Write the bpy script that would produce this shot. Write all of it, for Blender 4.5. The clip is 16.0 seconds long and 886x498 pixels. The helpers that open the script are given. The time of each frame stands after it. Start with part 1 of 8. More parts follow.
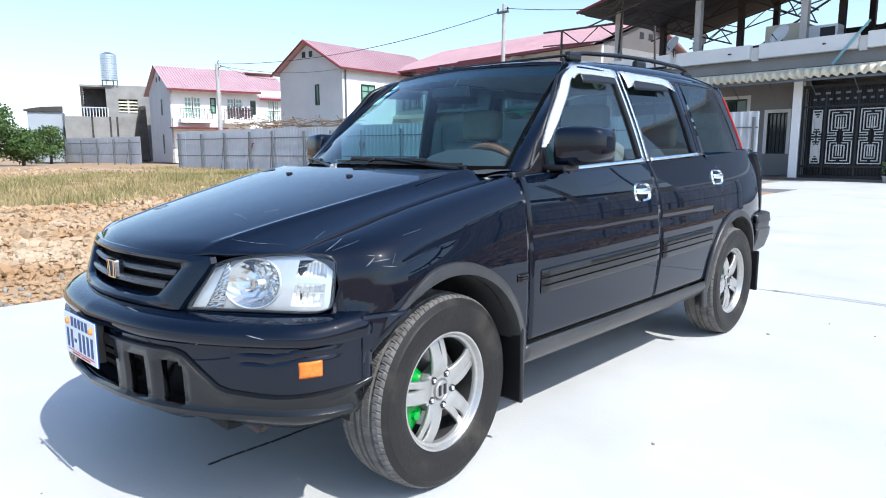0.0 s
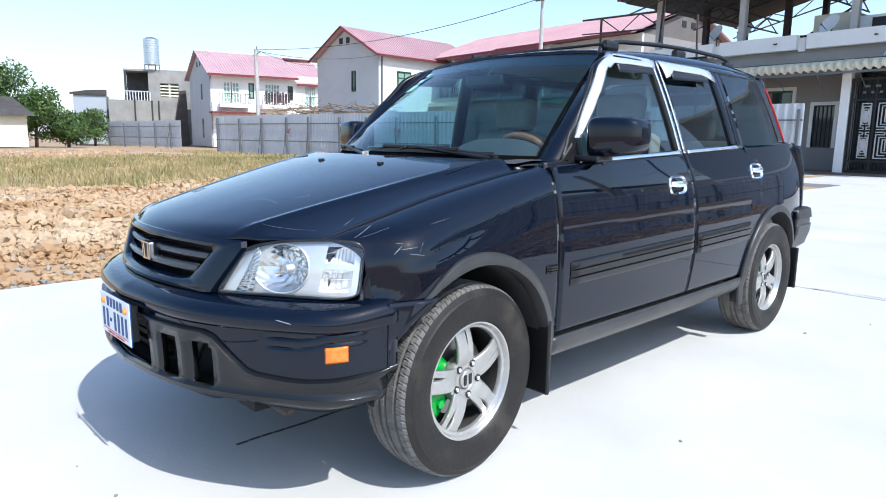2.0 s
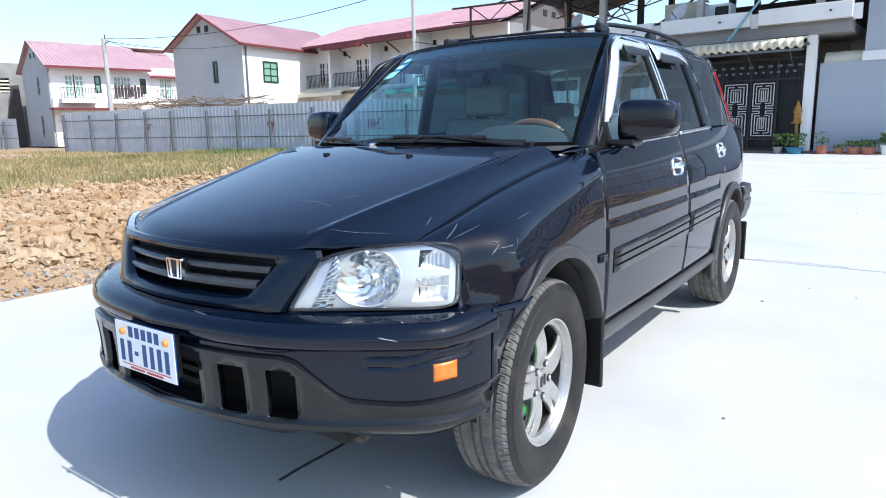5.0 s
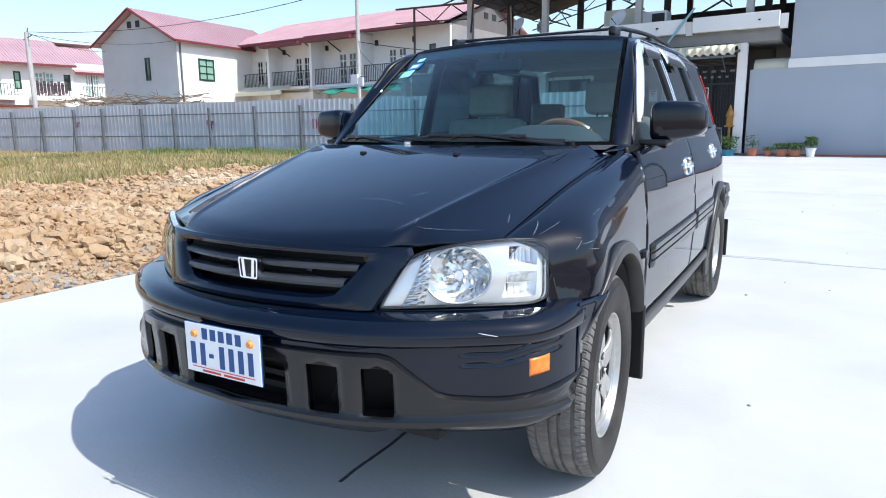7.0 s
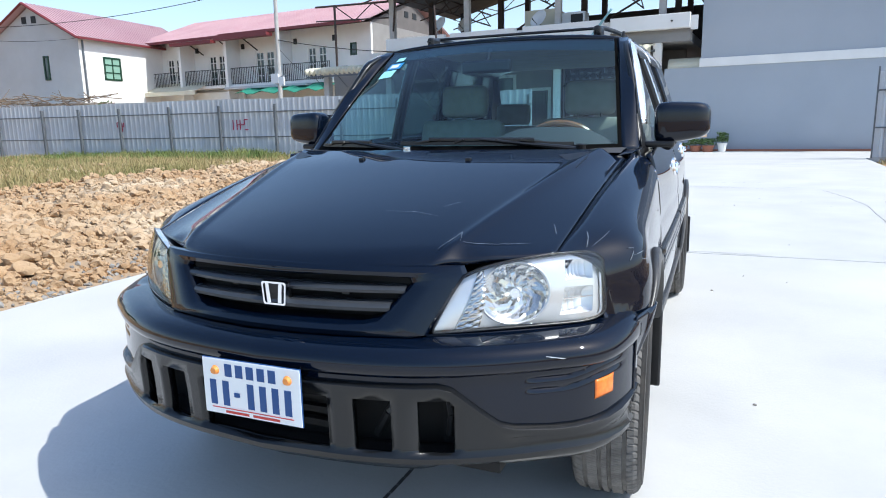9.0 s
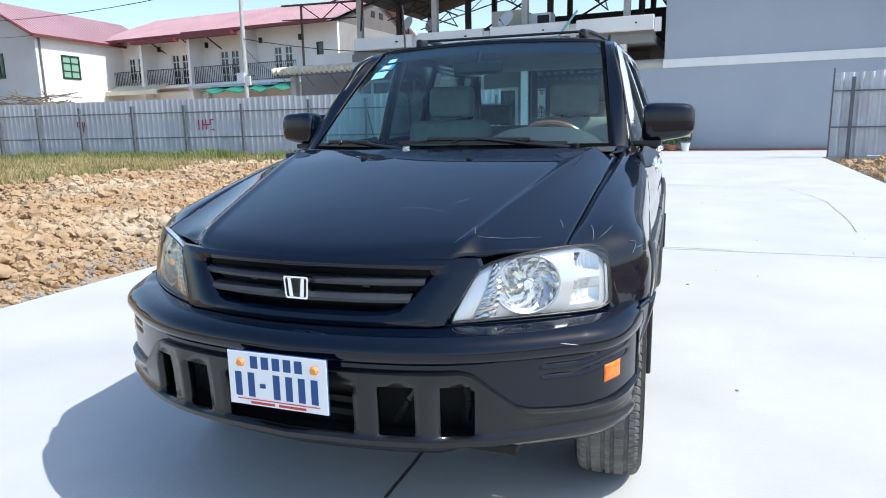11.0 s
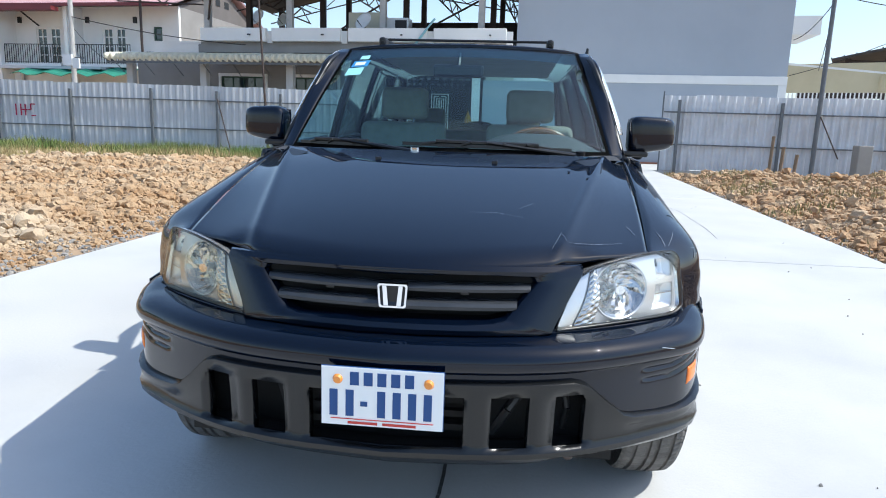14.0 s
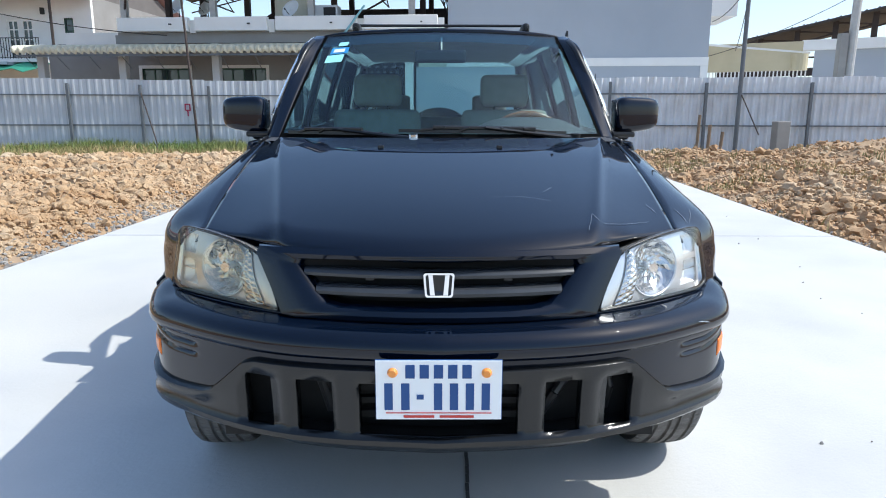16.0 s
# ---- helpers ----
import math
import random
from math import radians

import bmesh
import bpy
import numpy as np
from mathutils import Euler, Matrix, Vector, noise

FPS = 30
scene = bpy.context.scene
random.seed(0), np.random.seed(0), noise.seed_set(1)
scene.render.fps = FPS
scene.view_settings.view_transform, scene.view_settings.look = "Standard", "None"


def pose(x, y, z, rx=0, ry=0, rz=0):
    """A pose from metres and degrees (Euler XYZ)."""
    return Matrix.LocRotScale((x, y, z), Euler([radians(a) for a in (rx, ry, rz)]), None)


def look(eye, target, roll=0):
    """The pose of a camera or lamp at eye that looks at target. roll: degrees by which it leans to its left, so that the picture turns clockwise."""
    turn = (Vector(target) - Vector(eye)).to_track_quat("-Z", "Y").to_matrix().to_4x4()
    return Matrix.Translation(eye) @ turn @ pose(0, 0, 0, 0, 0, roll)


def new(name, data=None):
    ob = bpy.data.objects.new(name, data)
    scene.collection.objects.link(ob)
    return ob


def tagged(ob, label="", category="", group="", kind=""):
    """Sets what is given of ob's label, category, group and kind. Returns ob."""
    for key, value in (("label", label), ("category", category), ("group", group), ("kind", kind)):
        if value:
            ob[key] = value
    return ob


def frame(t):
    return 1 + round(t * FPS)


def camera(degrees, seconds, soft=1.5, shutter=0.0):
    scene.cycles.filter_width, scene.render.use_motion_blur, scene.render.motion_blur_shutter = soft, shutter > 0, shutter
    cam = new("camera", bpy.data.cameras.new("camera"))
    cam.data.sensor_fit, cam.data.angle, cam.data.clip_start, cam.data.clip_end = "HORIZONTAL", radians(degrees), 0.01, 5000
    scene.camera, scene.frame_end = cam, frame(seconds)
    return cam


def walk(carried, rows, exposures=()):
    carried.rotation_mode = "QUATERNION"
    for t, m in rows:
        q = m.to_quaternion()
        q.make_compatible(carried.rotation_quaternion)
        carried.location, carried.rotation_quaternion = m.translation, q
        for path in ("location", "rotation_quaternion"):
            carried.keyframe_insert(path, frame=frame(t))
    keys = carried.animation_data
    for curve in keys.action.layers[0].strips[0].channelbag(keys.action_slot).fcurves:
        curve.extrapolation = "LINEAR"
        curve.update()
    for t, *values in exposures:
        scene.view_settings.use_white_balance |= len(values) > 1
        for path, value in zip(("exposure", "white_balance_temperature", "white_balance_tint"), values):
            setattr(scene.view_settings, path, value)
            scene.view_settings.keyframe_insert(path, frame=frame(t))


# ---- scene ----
cam = camera(68.3, 16.0, 1.0)
PATH = [
    (0, (2.27, -1.546, 1.141), (0.911, -0.11, 0.844), -0.1),
    (0.5, (2.275, -1.569, 1.137), (0.903, -0.145, 0.839), -0.3),
    (1, (2.269, -1.571, 1.133), (0.89, -0.156, 0.825), 0.0),
    (1.5, (2.269, -1.555, 1.134), (0.886, -0.149, 0.802), -0.5),
    (2, (2.274, -1.531, 1.143), (0.848, -0.168, 0.81), 0.8),
    (2.5, (2.256, -1.546, 1.139), (0.866, -0.138, 0.844), 2.1),
    (3, (2.156, -1.661, 1.141), (0.842, -0.187, 0.822), 1.2),
    (3.5, (2.048, -1.789, 1.139), (0.794, -0.266, 0.813), 0.7),
    (4, (1.954, -1.829, 1.139), (0.721, -0.292, 0.798), 0.5),
    (4.5, (1.82, -1.813, 1.138), (0.638, -0.234, 0.807), -0.5),
    (4.7, (1.763, -1.799, 1.139), (0.599, -0.21, 0.79), -0.8),
    (6.8, (1.391, -2.036, 1.141), (0.453, -0.311, 0.761), -0.1),
    (7, (1.359, -2.04, 1.136), (0.389, -0.329, 0.773), -0.5),
    (7.5, (1.25, -2.01, 1.126), (0.333, -0.271, 0.758), -0.7),
    (8, (1.162, -1.976, 1.14), (0.274, -0.23, 0.736), -0.7),
    (8.5, (1.1, -1.974, 1.144), (0.261, -0.203, 0.747), -0.3),
    (9, (1.002, -2.049, 1.158), (0.244, -0.235, 0.789), -1.1),
    (9.2, (0.975, -2.07, 1.158), (0.249, -0.245, 0.779), -2.1),
    (11.3, (0.885, -2.172, 1.161), (0.253, -0.311, 0.79), -0.4),
    (11.5, (0.832, -2.174, 1.157), (0.245, -0.299, 0.78), 0.7),
    (12, (0.736, -2.2, 1.155), (0.15, -0.323, 0.791), 0.2),
    (12.5, (0.578, -2.15, 1.148), (0.109, -0.238, 0.794), 0.2),
    (13, (0.495, -2.161, 1.142), (0.06, -0.247, 0.76), 0.6),
    (13.5, (0.39, -2.189, 1.139), (0.077, -0.253, 0.748), 2.0),
    (14, (0.269, -2.257, 1.155), (0.074, -0.3, 0.794), 1.8),
    (14.5, (0.175, -2.324, 1.148), (0.089, -0.362, 0.771), 1.7),
    (15, (0.127, -2.367, 1.144), (0.062, -0.407, 0.75), 1.7),
    (15.5, (0.074, -2.335, 1.147), (-0.03, -0.378, 0.746), -0.0),
    (16, (0.007, -2.247, 1.145), (0.01, -0.287, 0.751), 0.1),
]
walk(cam, [(t, look(eye, target, roll)) for t, eye, target, roll in PATH], [(0.0, 0.34, 5900, 8.0), (4.7, 0.32, 5900, 8.0), (7.0, 0.26, 6000, 8.0), (9.2, 0.21, 6040, 7.0), (12.0, 0.20, 6080, 6.5), (16.0, 0.20, 6100, 6.5)])

# ---- sky and sun ----
SUN = Vector((0.905, -0.01, 1.15)).normalized()
world = bpy.data.worlds.new("sky")
scene.world = world
world.use_nodes = True
wn, wl = world.node_tree.nodes, world.node_tree.links
sky = wn.new("ShaderNodeTexSky")
sky.sky_type, sky.sun_disc = "NISHITA", False
sky.sun_elevation, sky.sun_rotation = math.asin(SUN.z), math.atan2(SUN.x, SUN.y)
sky.air_density, sky.dust_density, sky.ozone_density = 1.0, 1.2, 1.2
back = wn["Background"]
back.inputs["Strength"].default_value = 0.21
# thin high cloud, the same all round
co = wn.new("ShaderNodeTexCoord")
mp = wn.new("ShaderNodeMapping")
mp.inputs["Scale"].default_value = (1.6, 1.6, 6.0)
cl = wn.new("ShaderNodeTexNoise")
cl.inputs["Scale"].default_value, cl.inputs["Detail"].default_value, cl.inputs["Roughness"].default_value = 1.7, 7.0, 0.62
rp = wn.new("ShaderNodeValToRGB")
rp.color_ramp.elements[0].position, rp.color_ramp.elements[1].position = 0.42, 0.84
rp.color_ramp.elements[1].color = (0.60, 0.60, 0.60, 1)
mx = wn.new("ShaderNodeMix")
mx.data_type = "RGBA"
mx.inputs[7].default_value = (3.6, 3.85, 4.2, 1)
wl.new(co.outputs["Generated"], mp.inputs["Vector"])
wl.new(mp.outputs["Vector"], cl.inputs["Vector"])
wl.new(cl.outputs["Fac"], rp.inputs["Fac"])
# pale haze that thickens towards the horizon
sep, hz, hp, hs_, cap = wn.new("ShaderNodeSeparateXYZ"), wn.new("ShaderNodeMapRange"), wn.new("ShaderNodeMath"), wn.new("ShaderNodeMath"), wn.new("ShaderNodeMath")
hz.inputs["From Min"].default_value, hz.inputs["From Max"].default_value = 0.50, 0.0
hp.operation, hs_.operation, cap.operation = "POWER", "MULTIPLY", "MAXIMUM"
hp.inputs[1].default_value, hs_.inputs[1].default_value = 2.0, 0.45
wl.new(co.outputs["Generated"], sep.inputs["Vector"])
wl.new(sep.outputs["Z"], hz.inputs["Value"])
wl.new(hz.outputs["Result"], hp.inputs[0])
wl.new(hp.outputs["Value"], hs_.inputs[0])
wl.new(hs_.outputs["Value"], cap.inputs[0])
low = wn.new("ShaderNodeMath")
low.operation = "MULTIPLY"
wl.new(rp.outputs["Color"], low.inputs[0])
wl.new(hz.outputs["Result"], low.inputs[1])
wl.new(low.outputs["Value"], cap.inputs[1])
wl.new(cap.outputs["Value"], mx.inputs[0])
wl.new(sky.outputs["Color"], mx.inputs[6])
wl.new(mx.outputs[2], back.inputs["Color"])

sun = new("sun", bpy.data.lights.new("sun", "SUN"))
sun.data.energy, sun.data.angle, sun.data.color = 4.4, radians(0.53), (1.0, 0.95, 0.87)
sun.matrix_world = look((0, 0, 30), Vector((0, 0, 30)) - SUN)


# ---- materials ----
def mat(name, col, rough=0.6, metal=0.0, col2=None, scale=6.0, detail=5.0, bump=0.0, bump_scale=None, spec=0.5, coat=0.0,
        alpha=1.0, vary=0.0, rough2=None, lo=0.35, hi=0.68, stretch=(1, 1, 1), col3=None, scale3=0.6, coords="Object"):
    """A principled material: two colours mixed by noise, a third by a larger noise, roughness and bump from the same grain."""
    m = bpy.data.materials.new(name)
    m.use_nodes = True
    n, l = m.node_tree.nodes, m.node_tree.links
    b = n["Principled BSDF"]
    b.inputs["Base Color"].default_value = (*col, 1)
    b.inputs["Roughness"].default_value, b.inputs["Metallic"].default_value = rough, metal
    b.inputs["Specular IOR Level"].default_value = spec
    b.inputs["Coat Weight"].default_value, b.inputs["Coat Roughness"].default_value, b.inputs["Coat IOR"].default_value = coat, 0.015, 1.45
    m.diffuse_color = (*col, 1)
    if col2 is None and bump == 0 and not vary:
        return m
    tc, mpg = n.new("ShaderNodeTexCoord"), n.new("ShaderNodeMapping")
    mpg.inputs["Scale"].default_value = stretch
    l.new(tc.outputs[coords], mpg.inputs["Vector"])

    def grain(sc, det=detail):
        t = n.new("ShaderNodeTexNoise")
        t.inputs["Scale"].default_value, t.inputs["Detail"].default_value, t.inputs["Roughness"].default_value = sc, det, 0.6
        l.new(mpg.outputs["Vector"], t.inputs["Vector"])
        return t

    def ramp(src, a, z):
        r = n.new("ShaderNodeMapRange")
        r.inputs["From Min"].default_value, r.inputs["From Max"].default_value = a, z
        l.new(src, r.inputs["Value"])
        return r.outputs["Result"]

    def blend(fac, a, bcol):
        x = n.new("ShaderNodeMix")
        x.data_type = "RGBA"
        l.new(fac, x.inputs[0])
        if isinstance(a, tuple):
            x.inputs[6].default_value = (*a, 1)
        else:
            l.new(a, x.inputs[6])
        x.inputs[7].default_value = (*bcol, 1)
        return x.outputs[2]

    g = grain(scale)
    colour = None
    if col2 is not None:
        colour = blend(ramp(g.outputs["Fac"], lo, hi), col, col2)
    if col3 is not None:
        colour = blend(ramp(grain(scale3, 3.0).outputs["Fac"], 0.5, 0.72), colour if colour is not None else col, col3)
    if vary:
        oi, hs = n.new("ShaderNodeObjectInfo"), n.new("ShaderNodeHueSaturation")
        r = n.new("ShaderNodeMapRange")
        r.inputs["To Min"].default_value, r.inputs["To Max"].default_value = 1 - vary, 1 + vary
        l.new(oi.outputs["Random"], r.inputs["Value"])
        l.new(r.outputs["Result"], hs.inputs["Value"])
        if colour is None:
            hs.inputs["Color"].default_value = (*col, 1)
        else:
            l.new(colour, hs.inputs["Color"])
        colour = hs.outputs["Color"]
    if colour is not None:
        l.new(colour, b.inputs["Base Color"])
    if rough2 is not None:
        r = n.new("ShaderNodeMapRange")
        r.inputs["From Min"].default_value, r.inputs["From Max"].default_value = lo, hi
        r.inputs["To Min"].default_value, r.inputs["To Max"].default_value = rough, rough2
        l.new(g.outputs["Fac"], r.inputs["Value"])
        l.new(r.outputs["Result"], b.inputs["Roughness"])
    if bump:
        bp = n.new("ShaderNodeBump")
        bp.inputs["Strength"].default_value, bp.inputs["Distance"].default_value = min(1.0, bump), 0.02
        l.new((grain(bump_scale) if bump_scale else g).outputs["Fac"], bp.inputs["Height"])
        l.new(bp.outputs["Normal"], b.inputs["Normal"])
    return m


def clear(name, tint, rough=0.0, ior=1.45, gloss=0.07):
    """A thin pane: it lets light through in its tint and mirrors a little, more at grazing angles, alike from both sides."""
    m = bpy.data.materials.new(name)
    m.use_nodes = True
    n, l = m.node_tree.nodes, m.node_tree.links
    n.remove(n["Principled BSDF"])
    tr, gl, mi, lw = n.new("ShaderNodeBsdfTransparent"), n.new("ShaderNodeBsdfGlossy"), n.new("ShaderNodeMixShader"), n.new("ShaderNodeLayerWeight")
    tr.inputs["Color"].default_value = (*tint, 1)
    gl.inputs["Roughness"].default_value = rough
    lw.inputs["Blend"].default_value = 0.5
    pw, ad = n.new("ShaderNodeMath"), n.new("ShaderNodeMath")
    pw.operation, ad.operation = "POWER", "MULTIPLY_ADD"
    pw.inputs[1].default_value = 5.0
    ad.inputs[1].default_value, ad.inputs[2].default_value = 1 - gloss, gloss
    l.new(lw.outputs["Facing"], pw.inputs[0])
    l.new(pw.outputs["Value"], ad.inputs[0])
    l.new(ad.outputs["Value"], mi.inputs["Fac"])
    l.new(tr.outputs["BSDF"], mi.inputs[1])
    l.new(gl.outputs["BSDF"], mi.inputs[2])
    l.new(mi.outputs["Shader"], n["Material Output"].inputs["Surface"])
    return m


M = {}
M["paint"] = mat("black_car_paint", (0.0006, 0.0028, 0.0092), 0.5, col2=(0.0010, 0.0036, 0.0112), scale=3, spec=0.02, coat=1.0)
M["plastic"] = mat("dark_plastic", (0.006, 0.0068, 0.008), 0.17, spec=0.45, col2=(0.009, 0.0095, 0.010), scale=9, bump=0.06, bump_scale=400)
M["flare"] = mat("grey_plastic", (0.026, 0.026, 0.027), 0.36, col2=(0.044, 0.043, 0.042), scale=7, bump=0.08, bump_scale=350)
M["slat"] = mat("satin_grey_slat", (0.030, 0.033, 0.038), 0.24, col2=(0.042, 0.045, 0.05), scale=9)
M["trim"] = mat("black_trim", (0.008, 0.008, 0.009), 0.35)
M["void"] = mat("underbody_black", (0.006, 0.006, 0.006), 0.85, col2=(0.012, 0.011, 0.01), scale=8)
M["chrome"] = mat("chrome", (0.88, 0.89, 0.91), 0.08, 1.0)
M["visor"] = mat("bright_visor", (0.90, 0.91, 0.93), 0.22, 0.75)
M["mirror"] = mat("mirror_glass", (0.9, 0.9, 0.9), 0.02, 1.0)
M["alloy"] = mat("alloy_wheel", (0.52, 0.51, 0.485), 0.30, 0.75, col2=(0.42, 0.405, 0.38), scale=14, rough2=0.42)
M["tread"] = mat("tyre_tread", (0.15, 0.142, 0.132), 0.8, col2=(0.085, 0.080, 0.074), scale=22, bump=0.15, bump_scale=90)
M["frit"] = mat("glass_frit", (0.004, 0.004, 0.004), 0.9, spec=0.02)
# pale colour for scratches and for sun glints painted on the bodywork
M["scuff"] = mat("paint_scuff_glint", (0.30, 0.33, 0.37), 0.35, col2=(0.10, 0.115, 0.14), scale=90)
M["tyre"] = mat("tyre_rubber", (0.012, 0.0105, 0.0092), 0.55, col2=(0.050, 0.041, 0.032), scale=7, lo=0.52, hi=0.8, spec=0.35, bump=0.15, bump_scale=90)
M["green"] = mat("green_caliper_paint", (0.008, 0.36, 0.035), 0.3, col2=(0.005, 0.22, 0.02), scale=30)
M["barrel"] = mat("dusty_rim_barrel", (0.075, 0.072, 0.068), 0.6, 0.3, col2=(0.04, 0.038, 0.036), scale=12)
M["disc"] = mat("brake_disc_steel", (0.3, 0.29, 0.28), 0.35, 0.9)
M["orange"] = mat("amber_lens", (0.70, 0.15, 0.012), 0.2, spec=0.6, col2=(0.82, 0.22, 0.03), scale=60)
M["red_lens"] = mat("red_lens", (0.5, 0.02, 0.02), 0.2)
M["lens"] = clear("headlamp_lens", (0.98, 0.99, 0.99))
M["screen"] = clear("windscreen_glass", (0.60, 0.89, 0.91))
M["tint"] = clear("tinted_glass", (0.58, 0.75, 0.77), gloss=0.10)
M["dark_tint"] = clear("dark_tinted_glass", (0.12, 0.18, 0.19), gloss=0.10)
M["band"] = clear("blue_sun_band", (0.10, 0.22, 0.36), ior=1.5)
M["plate_white"] = mat("number_plate_white", (0.78, 0.79, 0.78), 0.4)
M["plate_blue"] = mat("plate_blue", (0.006, 0.055, 0.20), 0.5)
M["plate_red"] = mat("plate_red", (0.5, 0.04, 0.03), 0.5)
M["bolt"] = mat("orange_bolt", (0.75, 0.27, 0.05), 0.35)
M["seat"] = mat("beige_seat_cloth", (0.30, 0.285, 0.25), 0.85, col2=(0.25, 0.235, 0.205), scale=20, bump=0.1)
M["dash"] = mat("dashboard_plastic", (0.05, 0.05, 0.052), 0.6, bump=0.05, bump_scale=200)
M["cabin"] = mat("cabin_lining", (0.29, 0.285, 0.27), 0.85, col2=(0.24, 0.235, 0.22), scale=12)
M["wood"] = mat("wood_wheel", (0.32, 0.13, 0.06), 0.25, col2=(0.2, 0.07, 0.03), scale=30)
M["sticker"] = mat("cyan_sticker", (0.35, 0.72, 0.75), 0.5)
M["sticker_blue"] = mat("blue_sticker", (0.03, 0.25, 0.55), 0.5)
M["sticker_white"] = mat("white_sticker", (0.75, 0.82, 0.82), 0.5)

M["concrete"] = mat("pale_concrete", (0.555, 0.55, 0.53), 0.72, col2=(0.475, 0.47, 0.455), scale=1.1, detail=9, bump=0.12, bump_scale=55, rough2=0.55,
                    col3=(0.57, 0.55, 0.50), scale3=0.35, vary=0.03, coords="Object")
M["joint"] = mat("joint_filler", (0.06, 0.058, 0.055), 0.9)
M["earth"] = mat("tan_earth", (0.38, 0.26, 0.15), 0.95, col2=(0.33, 0.21, 0.12), scale=2.6, detail=10, bump=1.0, bump_scale=14, col3=(0.36, 0.30, 0.22), scale3=0.12)
M["clod"] = mat("dry_clay", (0.46, 0.325, 0.195), 0.95, col2=(0.36, 0.215, 0.105), scale=2.2, detail=8, bump=0.9, bump_scale=26, col3=(0.55, 0.44, 0.31), scale3=0.5)
M["clod_dark"] = mat("brown_clay", (0.50, 0.34, 0.195), 0.95, col2=(0.37, 0.215, 0.11), scale=2.2, detail=8, bump=0.9, bump_scale=26, col3=(0.52, 0.40, 0.27), scale3=0.6)
M["gravel"] = mat("grey_gravel", (0.33, 0.31, 0.28), 0.9, col2=(0.2, 0.19, 0.18), scale=9)
M["grass"] = mat("dry_grass", (0.25, 0.215, 0.085), 0.8, col2=(0.40, 0.31, 0.15), scale=0.45, lo=0.4, hi=0.6, col3=(0.15, 0.17, 0.05), scale3=0.32)
M["weed"] = mat("green_weeds", (0.11, 0.17, 0.04), 0.75, col2=(0.24, 0.23, 0.08), scale=0.5, lo=0.42, hi=0.62)
M["leaf"] = mat("tree_leaves", (0.05, 0.10, 0.02), 0.6, col2=(0.09, 0.15, 0.035), scale=0.8)
M["bark"] = mat("bark", (0.12, 0.09, 0.06), 0.9, bump=0.4, col2=(0.08, 0.06, 0.04), scale=8)
M["sheet"] = mat("galvanised_sheet", (0.50, 0.525, 0.555), 0.55, 0.0, col2=(0.44, 0.465, 0.50), scale=1.5, vary=0.07, col3=(0.54, 0.55, 0.56), scale3=0.9)
M["sheet_pale"] = mat("pale_galvanised_sheet", (0.68, 0.71, 0.74), 0.5, 0.0, col2=(0.58, 0.61, 0.65), scale=1.8, vary=0.07, col3=(0.5, 0.5, 0.49), scale3=0.8)
M["steel"] = mat("grey_steel", (0.16, 0.175, 0.19), 0.55, 0.3, col2=(0.12, 0.13, 0.14), scale=5)
M["white_wall"] = mat("white_render", (0.84, 0.83, 0.80), 0.85, col2=(0.78, 0.77, 0.74), scale=0.9, detail=8, bump=0.05, bump_scale=40)
M["grey_wall"] = mat("grey_render", (0.52, 0.53, 0.535), 0.9, col2=(0.46, 0.47, 0.475), scale=0.5, detail=9, bump=0.06, bump_scale=30)
M["blue_wall"] = mat("blue_grey_render", (0.40, 0.435, 0.48), 0.9, col2=(0.365, 0.40, 0.445), scale=0.35, detail=9, bump=0.05, bump_scale=25, col3=(0.42, 0.45, 0.49), scale3=0.15)
M["raw"] = mat("raw_concrete", (0.33, 0.32, 0.30), 0.95, col2=(0.24, 0.235, 0.22), scale=0.8, detail=9)
M["roof_red"] = mat("red_metal_roof", (0.46, 0.285, 0.305), 0.4, col2=(0.52, 0.345, 0.36), scale=0.5)
M["fascia_red"] = mat("red_fascia", (0.17, 0.028, 0.032), 0.5)
M["dark_glass"] = mat("window_glass", (0.03, 0.045, 0.045), 0.08, spec=0.8)
M["green_frame"] = mat("dark_green_frame", (0.012, 0.05, 0.028), 0.5)
M["shutter"] = mat("pale_green_pane", (0.25, 0.42, 0.33), 0.4)
M["iron"] = mat("black_iron", (0.02, 0.021, 0.023), 0.5, 0.3)
M["iron_white"] = mat("white_iron", (0.48, 0.48, 0.46), 0.5)
M["rust"] = mat("rusty_steel", (0.07, 0.05, 0.043), 0.8, col2=(0.045, 0.035, 0.032), scale=3)
# grey render, its colour lowered to carry the shade under the gate house awning
M["grey_shade_wall"] = mat("grey_and_shade_render", (0.29, 0.28, 0.265), 0.9, col2=(0.235, 0.225, 0.215), scale=0.6, detail=8)
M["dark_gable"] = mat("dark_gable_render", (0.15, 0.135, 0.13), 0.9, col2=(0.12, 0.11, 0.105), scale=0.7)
M["tan"] = mat("tan_sheet", (0.58, 0.50, 0.33), 0.6, col2=(0.52, 0.45, 0.29), scale=1.2)
# weathered sheet, darkened so that roof undersides read as shaded
M["roof_and_shade"] = mat("weathered_sheet_and_shade", (0.045, 0.040, 0.038), 0.8, col2=(0.075, 0.066, 0.06), scale=1.2)
M["cream"] = mat("cream_sheet", (0.66, 0.63, 0.50), 0.5, col2=(0.60, 0.57, 0.44), scale=2)
M["dish"] = mat("dish_grey", (0.76, 0.78, 0.79), 0.5)
M["pvc"] = mat("blue_pipe", (0.25, 0.47, 0.53), 0.45)
M["pole"] = mat("pole_concrete", (0.50, 0.49, 0.47), 0.85, col2=(0.42, 0.41, 0.39), scale=4)
M["wire"] = mat("cable_black", (0.02, 0.02, 0.02), 0.6)
